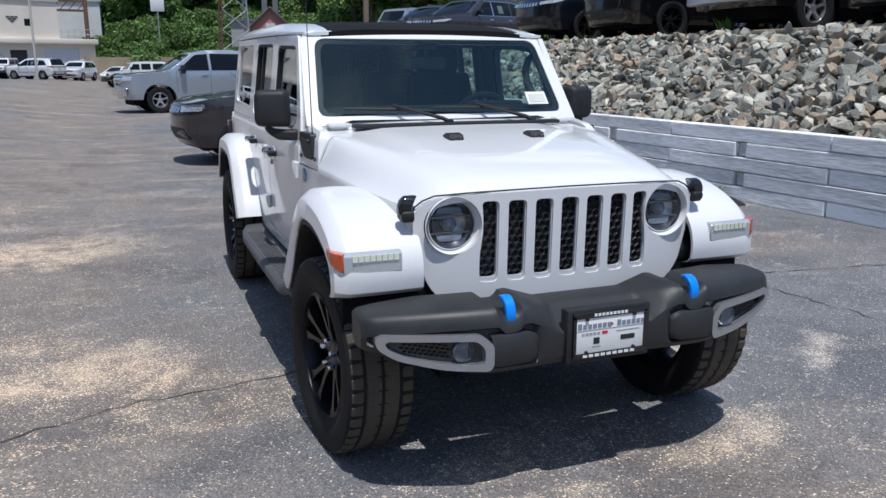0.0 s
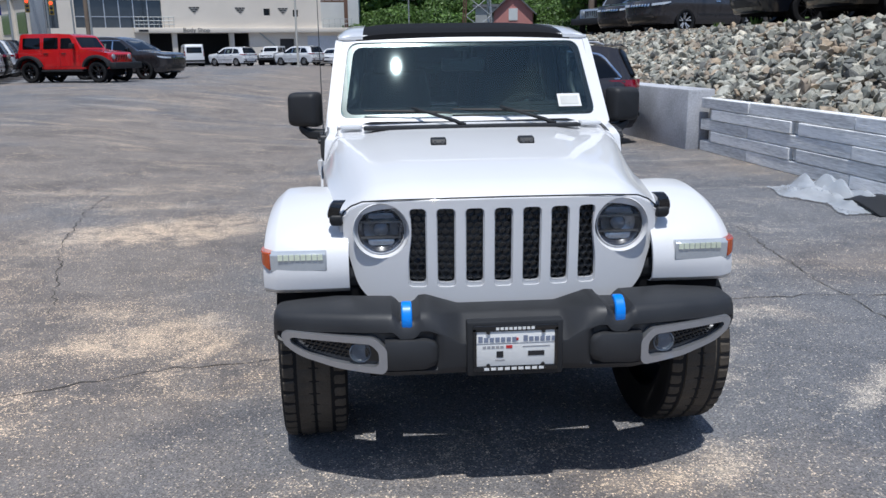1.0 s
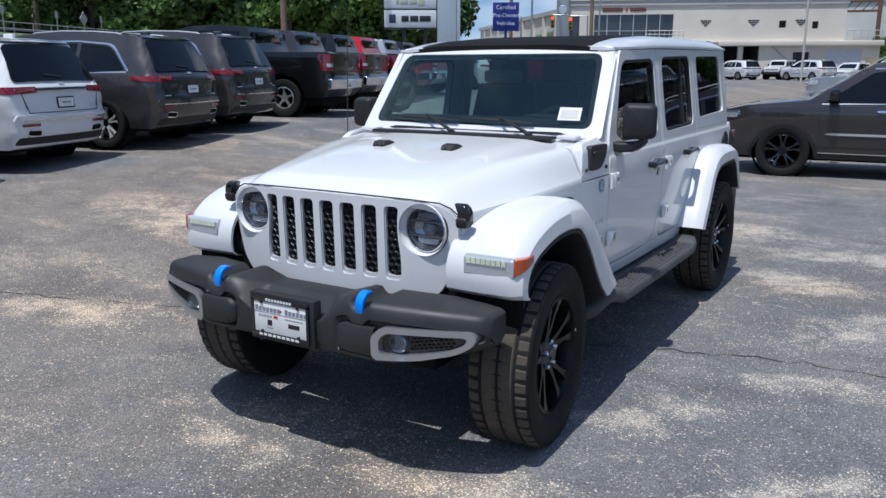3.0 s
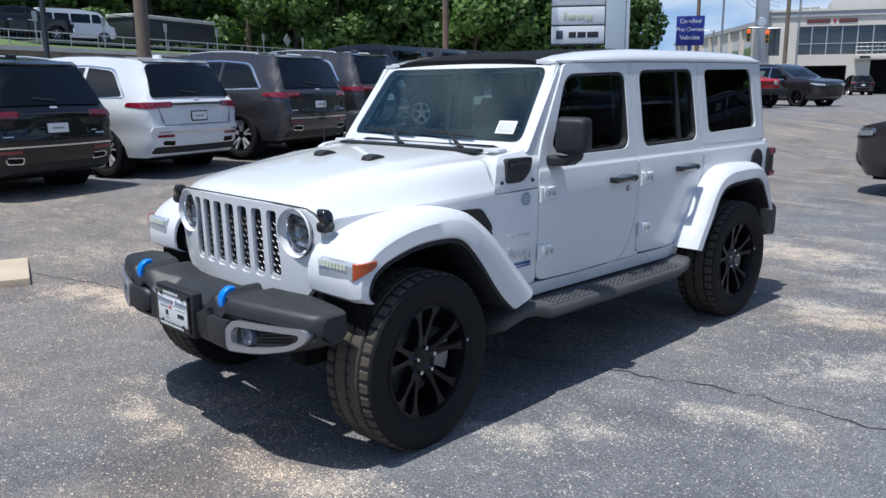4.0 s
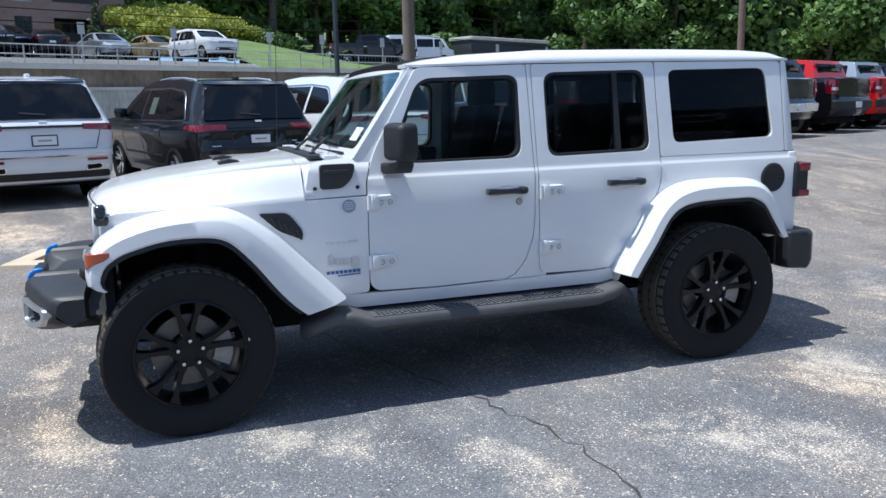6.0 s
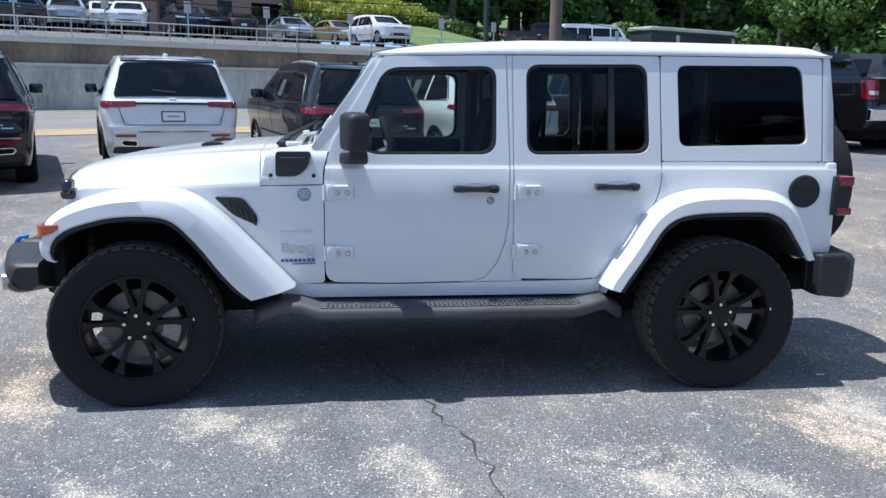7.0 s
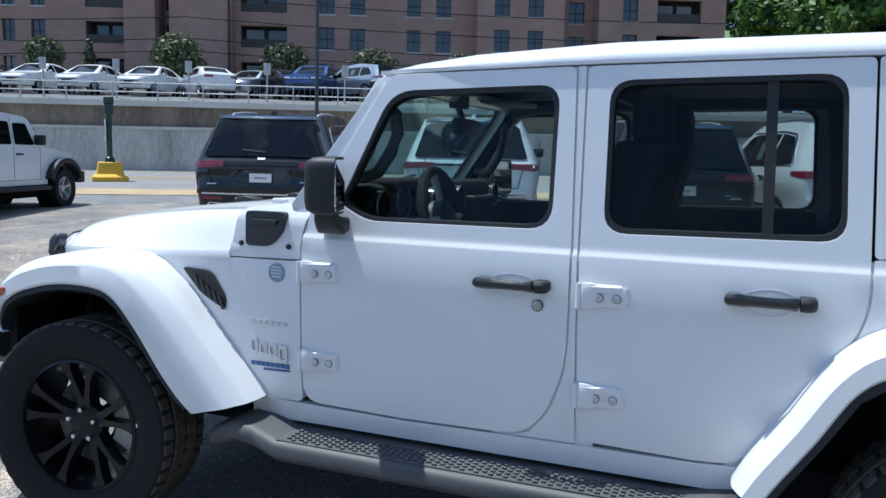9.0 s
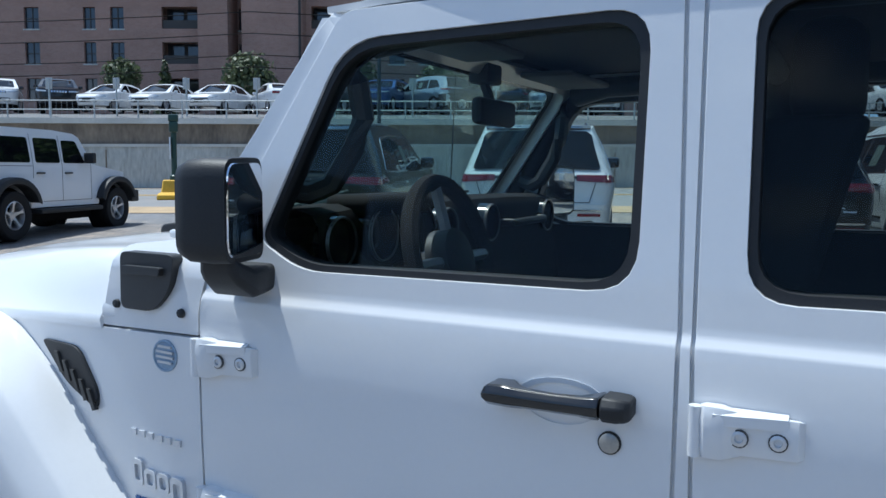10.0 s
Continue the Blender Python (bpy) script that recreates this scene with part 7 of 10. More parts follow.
        for wy in sh.wheels:
            for s in (1, -1):
                rows = []
                for k in range(13):
                    a = math.pi * (k / 12) * 0.86 + 0.22
                    for_y, for_z = wy + 0.62 * math.cos(a), 0.50 + 0.52 * math.sin(a)
                    rows.append([(0.70, for_y, for_z), (0.92, for_y, for_z), (0.945, for_y - 0.04 * math.cos(a), for_z - 0.05), (0.93, wy + 0.52 * math.cos(a), 0.50 + 0.42 * math.sin(a)), (0.70, wy + 0.52 * math.cos(a), 0.50 + 0.42 * math.sin(a))])
                bm = B()
                loft(bm, rows, closed=True, caps=True)
                part("fender_flare", bm if s > 0 else mirrored(bm), BLACK_PLASTIC, root, "black fender flare", smooth=50)
        for s in (1, -1):
            bm = box(B(), 0.80, 1.0, -0.66, -0.54, 1.26, 1.46, 0.03)
            part("wing_mirror", bm if s > 0 else mirrored(bm), BLACK_PLASTIC, root)
            bm = box(B(), 0.70, 0.92, -0.95, 0.86, 0.40, 0.48, 0.02)
            part("side_step", bm if s > 0 else mirrored(bm), BLACK_PLASTIC, root)
            part("headlamp", spin(B(), [(-2.06, 0.10), (-2.09, 0.095), (-2.10, 0.0)], 16, center=(s * 0.50, 0, 0.95), axis="y"), LAMP_WHITE, root)
            bm = box(B(), 0.66, 0.80, 1.98, 2.08, 0.90, 1.12, 0.01)
            part("tail_lamp", bm if s > 0 else mirrored(bm), RED_LENS, root)
        for k in range(7):
            part("grille_slot", box(B(), -0.36 + k * 0.11, -0.30 + k * 0.11, -2.075, -2.05, 0.76, 1.03, 0.01), BLACK_GLOSS, root)
        part("front_bumper", box(B(), -0.85, 0.85, -2.38, -2.10, 0.50, 0.74, 0.03), BLACK_PLASTIC, root)
        part("rear_bumper", box(B(), -0.85, 0.85, 2.0, 2.22, 0.50, 0.70, 0.03), BLACK_PLASTIC, root)
        ends("front_window", rnd([(-0.66, 1.30), (0.66, 1.30), (0.62, 1.68), (-0.62, 1.68)], 0.05, 3), glass_m, False, 0.012)
        add_wheel(root, [meshes[0], meshes[1]], pose(0, 2.20, 1.0, 0, 0, 90))
    else:
        for a, c in ((-1.7, -0.9), (-0.8, 0.4), (0.5, 1.4), (1.5, 2.3)):
            sides("side_pane", rnd([(a, 1.25), (c, 1.25), (c, 1.80), (a + (0.35 if a < -1 else 0), 1.80)], 0.05, 3), glass_m)
        ends("front_window", rnd([(-0.80, 1.22), (0.80, 1.22), (0.74, 1.78), (-0.74, 1.78)], 0.06, 3), glass_m, False)
        ends("rear_window", rnd([(-0.70, 1.25), (0.70, 1.25), (0.68, 1.80), (-0.68, 1.80)], 0.06, 3), glass_m, True)
        for s in (1, -1):
            ends("tail_lamp", rect(0.82, 0.92, 0.95, 1.45, 0.02) if s > 0 else rect(-0.92, -0.82, 0.95, 1.45, 0.02), RED_LENS, True, 0.012)
            ends("front_lamp", rect(0.60, 0.88, 0.80, 0.95, 0.02) if s > 0 else rect(-0.88, -0.60, 0.80, 0.95, 0.02), LAMP_WHITE, False, 0.012)
        ends("rear_bumper", rect(-0.9, 0.9, 0.45, 0.62, 0.03), BLACK_PLASTIC, True, 0.03, th=0.05)
    return root


def heading(hx, hy):
    """The turn that points a car's nose along (hx, hy)."""
    return math.degrees(math.atan2(hx, -hy))


def by_tail(kind, x, y, hx, hy):
    """A car's pose from the middle of its tail and its heading."""
    d = Vector((hx, hy)).normalized()
    c = Vector((x, y)) + d * {"suv": 2.47, "old": 2.42, "pickup": 3.0, "sedan": 2.34, "boxy": 2.2, "van": 2.5}[kind]
    zr, zf = land(x + d.x, y + d.y), land(x + d.x * 4, y + d.y * 4)
    return pose(c.x, c.y, (zr + zf) / 2, 0, 0, heading(d.x, d.y)) @ pose(0, 0, 0, math.degrees(math.atan2(zr - zf, 3.0)))


ROW = "cars parked along the lot's edge"
car("suv", P_BLACK, by_tail("suv", -6.0, -3.86, -0.942, -0.335), "glossy black SUV parked tail-out on the asphalt", ROW)
car("suv", P_WHITE, by_tail("suv", -7.47, -1.43, -0.957, -0.29), "white SUV with dark rear glass parked tail-out", ROW)
car("suv", P_BLACK, by_tail("suv", -7.48, 1.44, -0.955, -0.296), "glossy black SUV with white temporary plate, tail-out", ROW)
car("suv", P_WHITE, by_tail("suv", -8.10, 3.75, -0.955, -0.295), "white SUV with black spoiler parked tail-out", ROW)
car("suv", P_GREY, by_tail("suv", -8.27, 6.15, -0.955, -0.29), "granite grey SUV with bright trim parked tail-out", ROW)
car("suv", P_GREY, by_tail("suv", -8.82, 8.22, -0.955, -0.29), "granite grey SUV with bright trim parked tail-out", ROW)
TRUCKS = "pickup trucks in a row"
TAILS = ((-9.15, 11.45), (-10.1, 13.95), (-11.0, 16.6), (-11.9, 19.0), (-12.8, 21.5), (-13.6, 23.9))
for i, (p, ch, text) in enumerate(((P_BLACK, True, "black pickup truck with chrome step bumper, tail-out"), (P_GREY2, True, "dark grey pickup truck parked tail-out"), (P_BLACK, False, "black pickup truck with black bumper, tail-out"), (P_RED, False, "red pickup truck parked tail-out"), (P_SILVER, True, "silver pickup truck parked tail-out"), (P_BLACK, True, "black pickup truck parked tail-out"))):
    car("pickup", p, by_tail("pickup", *TAILS[i], -0.95, -0.31), text, TRUCKS, W_SILVER, chrome=ch)
FAR = "cars at the far end of the row"
for i, (k, p, text) in enumerate((("suv", P_WHITE, "white SUV in the far row"), ("suv", P_BLACK, "black SUV in the far row"), ("suv", P_WHITE, "white SUV in the far row"), ("suv", P_GREY, "grey SUV in the far row"), ("boxy", P_BLACK, "black boxy off-roader in the far row"), ("suv", P_SILVER, "silver SUV in the far row"))):
    car(k, p, by_tail(k, -15.2 - i * 0.9, 29.6 + i * 2.8, -0.95, -0.31), text, FAR, W_SILVER)
SIDE = "cars standing across the lot"
car("boxy", P_RED, pose(-12.6, 30.1, land(-12.6, 30.1) + 0.02, 0, 0, heading(0.955, -0.30)), "bright red boxy off-roader with black flares", SIDE, W_BLACK)
car("suv", P_GREY2, pose(-11.7, 33.6, land(-11.7, 33.6), 0, 0, heading(0.955, -0.30)), "dark grey SUV behind the red off-roader", SIDE, W_BLACK)
car("old", P_GREY2, pose(1.54, 11.1, 0.0, 0, 0, heading(-0.995, -0.10)), "dark grey SUV with black wheels, side-on", SIDE, W_BLACK, chrome=True)
car("pickup", P_SILVER, pose(1.30, 27.2, 0.0, 0, 0, heading(-0.985, -0.17)) @ Matrix.Scale(1.08, 4), "pale silver pickup truck, nose towards the lane", SIDE, W_SILVER)
car("sedan", P_GREY2, pose(1.2, 36.0, 0.02, 0, 0, heading(-0.985, -0.17)), "dark grey car beyond the silver truck", SIDE, W_SMALL)
car("boxy", P_WHITE, pose(-0.6, 60.5, 0.0, 0, 0, heading(-0.985, -0.17)), "white boxy off-roader far across the lot", SIDE, W_SILVER)
FRONT = "cars before the workshop"
for x, y, k, p, hx, hy, text in ((-23.6, 78, "suv", P_BLACK, -0.5, 0.85, "black SUV before the workshop"), (-19.3, 79.5, "van", P_WHITE, -0.3, 0.95, "white van before the workshop"), (-15.0, 77.0, "suv", P_WHITE, -0.8, 0.6, "white SUV before the workshop"), (-11.6, 80.5, "boxy", P_WHITE, -0.2, -0.95, "white boxy off-roader before the workshop"), (-8.6, 76.0, "suv", P_WHITE, -0.8, 0.6, "white SUV before the workshop"), (-5.4, 79.5, "suv", P_WHITE, -0.3, -0.95, "white SUV before the workshop"), (-2.0, 82.5, "sedan", P_WHITE, -0.5, -0.85, "white sedan before the workshop"), (0.9, 84.0, "suv", P_BLACK, -0.6, -0.8, "black SUV before the workshop")):
    car(k, p, pose(x, y, land(x, y), 0, 0, heading(hx, hy)), text, FRONT, W_SILVER if k != "sedan" else W_SMALL)
car("boxy", P_WHITE, pose(-7.60, -11.2, land(-7.60, -11.2), 0, 0, heading(-0.95, -0.31)), "white boxy off-roader standing at the street's edge", SIDE, W_SILVER)


# ---- the street, its retaining wall and the terrace above ----
U, N = Vector((-0.4108, 0.9117, 0)), Vector((0.9117, 0.4108, 0))
W0 = Vector((-25.0, -22.5, 0))


def wp(s, off, z):
    """A point s metres along the street wall, off metres behind its face."""
    return W0 + U * s - N * off + Vector((0, 0, z))


def wall_box(bm, s0, s1, o0, o1, z0, z1):
    """A block along the street wall; heights may differ at the two ends."""
    a0, a1 = z0 if isinstance(z0, tuple) else (z0, z0)
    b0, b1 = z1 if isinstance(z1, tuple) else (z1, z1)
    vs = [bm.verts.new(wp(s, o, z)) for s, zz in ((s0, (a0, b0)), (s1, (a1, b1))) for o in (o0, o1) for z in zz]
    for q in ((0, 1, 3, 2), (4, 6, 7, 5), (0, 4, 5, 1), (2, 3, 7, 6), (0, 2, 6, 4), (1, 5, 7, 3)):
        bm.faces.new([vs[i] for i in q])
    return bm


CONCRETE = mat("street_concrete", (0.42, 0.42, 0.385), 0.85, var=0.42, scale=0.9, fine=9, bump=0.01, stretch=(1, 1, 0.28))
OLD_CONCRETE = mat("stained_concrete", (0.165, 0.132, 0.100), 0.9, var=0.60, scale=0.7, fine=7, bump=0.012, stretch=(1, 1, 0.35))
COPING = mat("pale_coping", (0.50, 0.49, 0.45), 0.8, var=0.2, scale=1.0, fine=20, bump=0.006)
ROAD = mat("street_asphalt", (0.21, 0.205, 0.20), 0.85, var=0.18, scale=0.6, fine=60, bump=0.003)
TAN = mat("tan_verge", (0.40, 0.29, 0.17), 0.9, var=0.25, scale=1.2, fine=40, bump=0.006)
YELLOW = mat("yellow_paint", (0.62, 0.36, 0.03), 0.7, var=0.2, scale=3, fine=40)
LINE = mat("white_line", (0.55, 0.54, 0.50), 0.8, var=0.25, scale=4, fine=50)
RAILING = mat("galvanised_rail", (0.42, 0.44, 0.44), 0.45, metal=0.6, var=0.15)
GRASS = mat("lawn", (0.125, 0.185, 0.055), 0.9, var=0.35, scale=0.8, fine=30, bump=0.02)
SIGN_GREY = mat("sign_back", (0.42, 0.43, 0.42), 0.6, metal=0.3, var=0.15)
WOOD_POLE = mat("pole_wood", (0.20, 0.15, 0.11), 0.9, var=0.3, scale=2, fine=30, bump=0.01)
DARK_METAL = mat("dark_pole_metal", (0.06, 0.07, 0.075), 0.5, metal=0.4, var=0.15)


def strip(name, s0, s1, o0, o1, lift, material, label, n=60):
    """A ribbon of street along the wall, lying on the land."""
    bm = B()
    rows = []
    for k in range(n + 1):
        s = s0 + (s1 - s0) * k / n
        row = []
        for o in [o0 + (o1 - o0) * j / 4 for j in range(5)]:
            p = wp(s, o, 0)
            row.append((p.x, p.y, land(p.x, p.y) + lift))
        rows.append(row)
    loft(bm, rows)
    return tagged(part(name, bm, material, None, label), category=name.replace("_", " "), kind="structure")


strip("road", -60, 95, -13.0, 0.0, 0.010, ROAD, "grey two-way street below the retaining wall")
strip("road_line", -60, 95, -6.7, -6.55, 0.016, YELLOW, "yellow centre line of the street")
strip("road_line", -60, 95, -6.4, -6.25, 0.016, YELLOW, "yellow centre line of the street")
strip("road_line", -60, 95, -3.0, -2.88, 0.016, LINE, "white lane line of the street")
strip("road_line", -60, 95, -0.9, -0.75, 0.016, YELLOW, "yellow edge line of the street")
strip("verge", -60, 95, -15.4, -13.0, 0.014, TAN, "tan dirty strip along the street's edge")

bm = B()
wall_box(bm, -70, 110, 0.0, 1.0, -0.5, (2.0, 2.9))
lower = tagged(part("wall_street", bm, CONCRETE, None, "pale stained concrete retaining wall along the street", smooth=0), category="wall", kind="structure")
for k in range(14):
    part("wall_joint", wall_box(B(), -60 + k * 11, -59.94 + k * 11, -0.012, 0.01, 0.2, 2.2), OLD_CONCRETE, lower)
bm = B()
wall_box(bm, -70, 110, -0.06, 1.0, (2.0, 2.9), (2.12, 3.02))
tagged(part("wall_ledge", bm, COPING, None, "pale ledge of the lower wall", smooth=0), category="wall", kind="structure")
bm = B()
wall_box(bm, -70, 110, 0.9, 1.5, 1.5, (3.35, 3.42))
tagged(part("wall_upper", bm, OLD_CONCRETE, None, "brown stained upper retaining wall", smooth=0), category="wall", kind="structure")
bm = B()
wall_box(bm, -70, 110, 0.75, 2.2, (3.35, 3.42), (3.62, 3.62))
tagged(part("wall_coping", bm, COPING, None, "pale concrete coping under the railing", smooth=0), category="wall", kind="structure")
# terrace behind, rising slowly, and its lawn, which swells beside the car park
mound = lambda s: 1 - smooth_step(39.0, 43.0, s)
bm = B()
loft(bm, [[wp(s, o, z) for o, z in ((1.5, 3.55), (3, 3.9), (6, 4.15), (14, 4.62), (30, 5.2), (60, 9.5), (140, 26), (400, 40))] for s in [-260, -120, -70, -40, -20, 0, 20, 32]])
tagged(part("terrace", bm, mat("terrace_asphalt", (0.15, 0.15, 0.15), 0.9, var=0.2, scale=0.4, fine=40), None, "grey upper car park on the terrace", smooth=60), category="ground", kind="structure")
bm = B()
loft(bm, [[wp(s, o, z + r * mound(s)) for o, z, r in ((1.5, 3.55, 0), (3, 3.85, 0.1), (6, 4.05, 0.55), (10, 4.3, 1.1), (14, 4.6, 1.6), (20, 5.2, 1.8), (30, 6.2, 1.8), (60, 11.5, 0), (140, 30, 0), (400, 44, 0))] for s in [32, 34, 36, 38, 40, 41, 42, 43, 50, 60, 80, 110, 160, 260]])
tagged(part("lawn", bm, GRASS, None, "green grass bank below the woods", smooth=60), category="grass", kind="structure")
strip_z = lambda off: lerp_table([(1.5, 3.55), (3, 3.9), (6, 4.15), (14, 4.62), (30, 5.2), (60, 9.5)], off)
bm = B()
wall_box(bm, 42.2, 110, 3.2, 9.5, 4.02, 4.13)
tagged(part("upper_street", bm, ROAD, None, "upper street beside the lawn", smooth=0), category="road", kind="structure")

# railing on the coping: posts and two rails a bay
rail = thing("terrace_railing", "grey tubular railing along the terrace edge", "railing", m=None)
for k in range(70):
    s = -40 + k * 2.0
    part("rail_post", tube(B(), [wp(s, 1.2, 3.60), wp(s, 1.2, 4.42)], 0.035, 6), RAILING, rail)
for z in (4.42, 4.02):
    part("rail_bar", tube(B(), [wp(-40, 1.2, z), wp(98, 1.2, z)], 0.03, 6), RAILING, rail)
bm = B()
for k in range(560):
    s = -40 + k * 0.25
    p = wp(s, 1.2, 3.62)
    q = wp(s, 1.2, 4.42)
    vs = [bm.verts.new(v) for v in (p - U * 0.006, p + U * 0.006, q + U * 0.006, q - U * 0.006)]
    bm.faces.new(vs)
tagged(part("rail_wire", bm, RAILING, rail, smooth=0), kind="stuff")
# parking signs on posts behind the railing
for s in (-13, -8.8, -5.6, -2.3, 1.0, 4.6, 8.2, 12.0, 15.6, 19.2, 23.0, 27.5, 33.0, 36.5, 41.0, 46.0, 51.5, 57, 63, 69, 76):
    sg = thing("parking_sign", "small grey sign plate on a post seen from behind", "sign", "parking signs", m=Matrix.Translation(wp(s, 2.6, 3.6)))
    part("post", box(B(), -0.03, 0.03, -0.03, 0.03, 0, 1.9), RAILING, sg)
    bm = box(B(), -0.16, 0.16, -0.012, 0.012, 1.45, 1.98, 0.008)
    part("plate", bm, SIGN_GREY, sg, m=Euler((0, 0, math.atan2(U.y, U.x))).to_matrix().to_4x4())

# cars on the terrace
UP = "cars on the terrace"
for s, off, k, p, hu, hn, text in ((-13.5, 6.5, "suv", P_WHITE, 0.45, 0.9, "white SUV on the terrace"), (-10.4, 6.5, "suv", P_NAVY, 0.45, 0.9, "dark SUV on the terrace"), (-7.3, 6.2, "sedan", P_WHITE, -0.15, 0.98, "white sedan on the terrace"), (-4.7, 6.2, "sedan", P_WHITE, -0.15, 0.98, "white sedan on the terrace"), (-1.8, 6.2, "sedan", P_WHITE, -0.15, 0.98, "white sedan on the terrace"), (1.0, 6.2, "sedan", P_WHITE, -0.5, -0.87, "white sedan parked tail-out on the terrace"), (3.0, 8.0, "sedan", P_SILVER, -0.3, 0.95, "silver sedan on the terrace"), (4.4, 7.2, "sedan", P_NAVY, -0.6, -0.8, "dark sedan on the terrace"), (6.4, 6.8, "suv", P_BLUE, -0.2, 0.98, "dark blue SUV on the terrace"), (8.6, 7.0, "suv", P_SILVER, -0.7, -0.7, "silver SUV on the terrace"), (11.2, 6.6, "suv", P_GREY2, -0.85, 0.5, "dark SUV on the terrace"), (15.1, 11.5, "suv", P_SILVER, -0.12, 0.99, "silver SUV on the terrace"), (17.3, 13.5, "suv", P_WHITE, -0.05, 1.0, "white SUV on the terrace"), (18.2, 11.0, "suv", P_WHITE, -0.22, 0.97, "white SUV on the terrace"), (21.2, 11.0, "suv", P_NAVY, -0.05, 1.0, "dark SUV on the terrace"), (22.8, 13.5, "suv", P_BLACK, 0.1, 0.99, "black SUV on the terrace"), (24.3, 11.0, "sedan", P_BLACK, 0.2, -0.97, "black sedan parked tail-out on the terrace"), (27.4, 11.0, "sedan", P_SILVER, -0.05, 1.0, "silver sedan on the terrace"), (30.6, 11.5, "sedan", P_TAN, 0.1, 0.99, "tan sedan on the terrace"), (31.2, 6.6, "suv", P_WHITE, 0.02, 1.0, "white SUV on the terrace"), (43.4, 6.5, "pickup", P_BLACK, 0.85, 0.5, "black pickup truck on the upper street"), (48.0, 7.0, "van", P_WHITE, 0.9, 0.4, "white van on the upper street")):
    d = U * hu + N * hn
    c = wp(s, off, strip_z(off) + 0.04)
    car(k, p, pose(c.x, c.y, c.z, 0, 0, heading(d.x, d.y)), text, UP, W_SMALL if k == "sedan" else W_SILVER)
trailer = thing("covered_trailer", "dark trailer with a pale roof on the upper street", "trailer", m=Matrix.Translation(wp(57, 7.2, 4.1)) @ pose(0, 0, 0, 0, 0, math.degrees(math.atan2(U.y, U.x))))
part("body", box(B(), -4.5, 4.5, -1.1, 1.1, 0.55, 2.1, 0.05), mat("trailer_dark", (0.03, 0.035, 0.04), 0.5, var=0.2), trailer)
part("roof", box(B(), -4.6, 4.6, -1.2, 1.2, 2.1, 2.35, 0.06), COPING, trailer, "pale trailer roof")
for x in (-1, 0):
    for y in (-1, 1):
        part("wheel", spin(B(), [(-0.1, 0.3), (-0.1, 0.4), (0.1, 0.4), (0.1, 0.3)], 16, center=(x, y, 0.4), axis="y", closed=True), RUBBER, trailer)

# ---- brick apartment house above the terrace ----
def brick_material():
    m = bpy.data.materials.new("red_brown_brick")
    m.use_nodes = True
    n, l = m.node_tree.nodes, m.node_tree.links
    b = n["Principled BSDF"]
    tc, mp = n.new("ShaderNodeTexCoord"), n.new("ShaderNodeMapping")
    mp.inputs["Rotation"].default_value = (radians(90), 0, 0)
    br = n.new("ShaderNodeTexBrick")
    br.inputs["Scale"].default_value = 1.0
    br.inputs["Brick Width"].default_value, br.inputs["Row Height"].default_value, br.inputs["Mortar Size"].default_value = 0.21, 0.075, 0.009
    br.inputs["Color1"].default_value, br.inputs["Color2"].default_value, br.inputs["Mortar"].default_value = (0.30, 0.155, 0.112, 1), (0.39, 0.215, 0.158, 1), (0.42, 0.34, 0.29, 1)
    ns = n.new("ShaderNodeTexNoise")
    ns.inputs["Scale"].default_value, ns.inputs["Detail"].default_value = 0.4, 6
    mr = n.new("ShaderNodeMapRange")
    mr.inputs["To Min"].default_value, mr.inputs["To Max"].default_value = 0.72, 1.28
    hs = n.new("ShaderNodeHueSaturation")
    l.new(tc.outputs["Object"], mp.inputs["Vector"])
    l.new(mp.outputs["Vector"], br.inputs["Vector"])
    l.new(tc.outputs["Object"], ns.inputs["Vector"])
    l.new(ns.outputs["Fac"], mr.inputs["Value"])
    l.new(mr.outputs[0], hs.inputs["Value"])
    l.new(br.outputs["Color"], hs.inputs["Color"])
    l.new(hs.outputs["Color"], b.inputs["Base Color"])
    b.inputs["Roughness"].default_value = 0.9
    return m


BRICK = brick_material()
house = thing("apartment_house", "brown brick apartment house with dark windows and balconies", "building", m=Matrix.Translation(wp(0, 24, 0)) @ pose(0, 0, 0, 0, 0, math.degrees(math.atan2(U.y, U.x))))
# local frame: x along the street wall, y away from the street
Z_TOP = 19.0
PANE = mat("far_window_glass", (0.03, 0.035, 0.042), 0.08, var=0.4, scale=0.8, coat=0.8)
# near-black brown: the shade deep inside the balconies is put into this colour
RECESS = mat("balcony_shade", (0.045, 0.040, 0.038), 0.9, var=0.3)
FRAME_DARK = mat("window_frame_dark", (0.05, 0.045, 0.04), 0.6, var=0.2)


def facade(name, x0, x1, y, openings, z0=3.5, z1=Z_TOP):
    """A brick wall piece with real openings."""
    xs_ = sorted({x0, x1, *[a for o in openings for a in o[:2]]})
    zs_ = sorted({z0, z1, *[a for o in openings for a in o[2:4]]})
    bm = B()
    for a, b in zip(xs_, xs_[1:]):
        for c, d in zip(zs_, zs_[1:]):
            mx, mz = (a + b) / 2, (c + d) / 2
            if any(o[0] < mx < o[1] and o[2] < mz < o[3] for o in openings):
                continue
            vs = [bm.verts.new(p) for p in ((a, y, c), (b, y, c), (b, y, d), (a, y, d))]
            bm.faces.new(vs)
    bmesh.ops.remove_doubles(bm, verts=bm.verts[:], dist=0.001)
    thick(bm, (0, 0.35, 0))
    return part(name, bm, BRICK, house, smooth=0)


def openings_of(cols, rows_z, h):
    return [(a, b, z, z + h) for a, b in cols for z in rows_z]


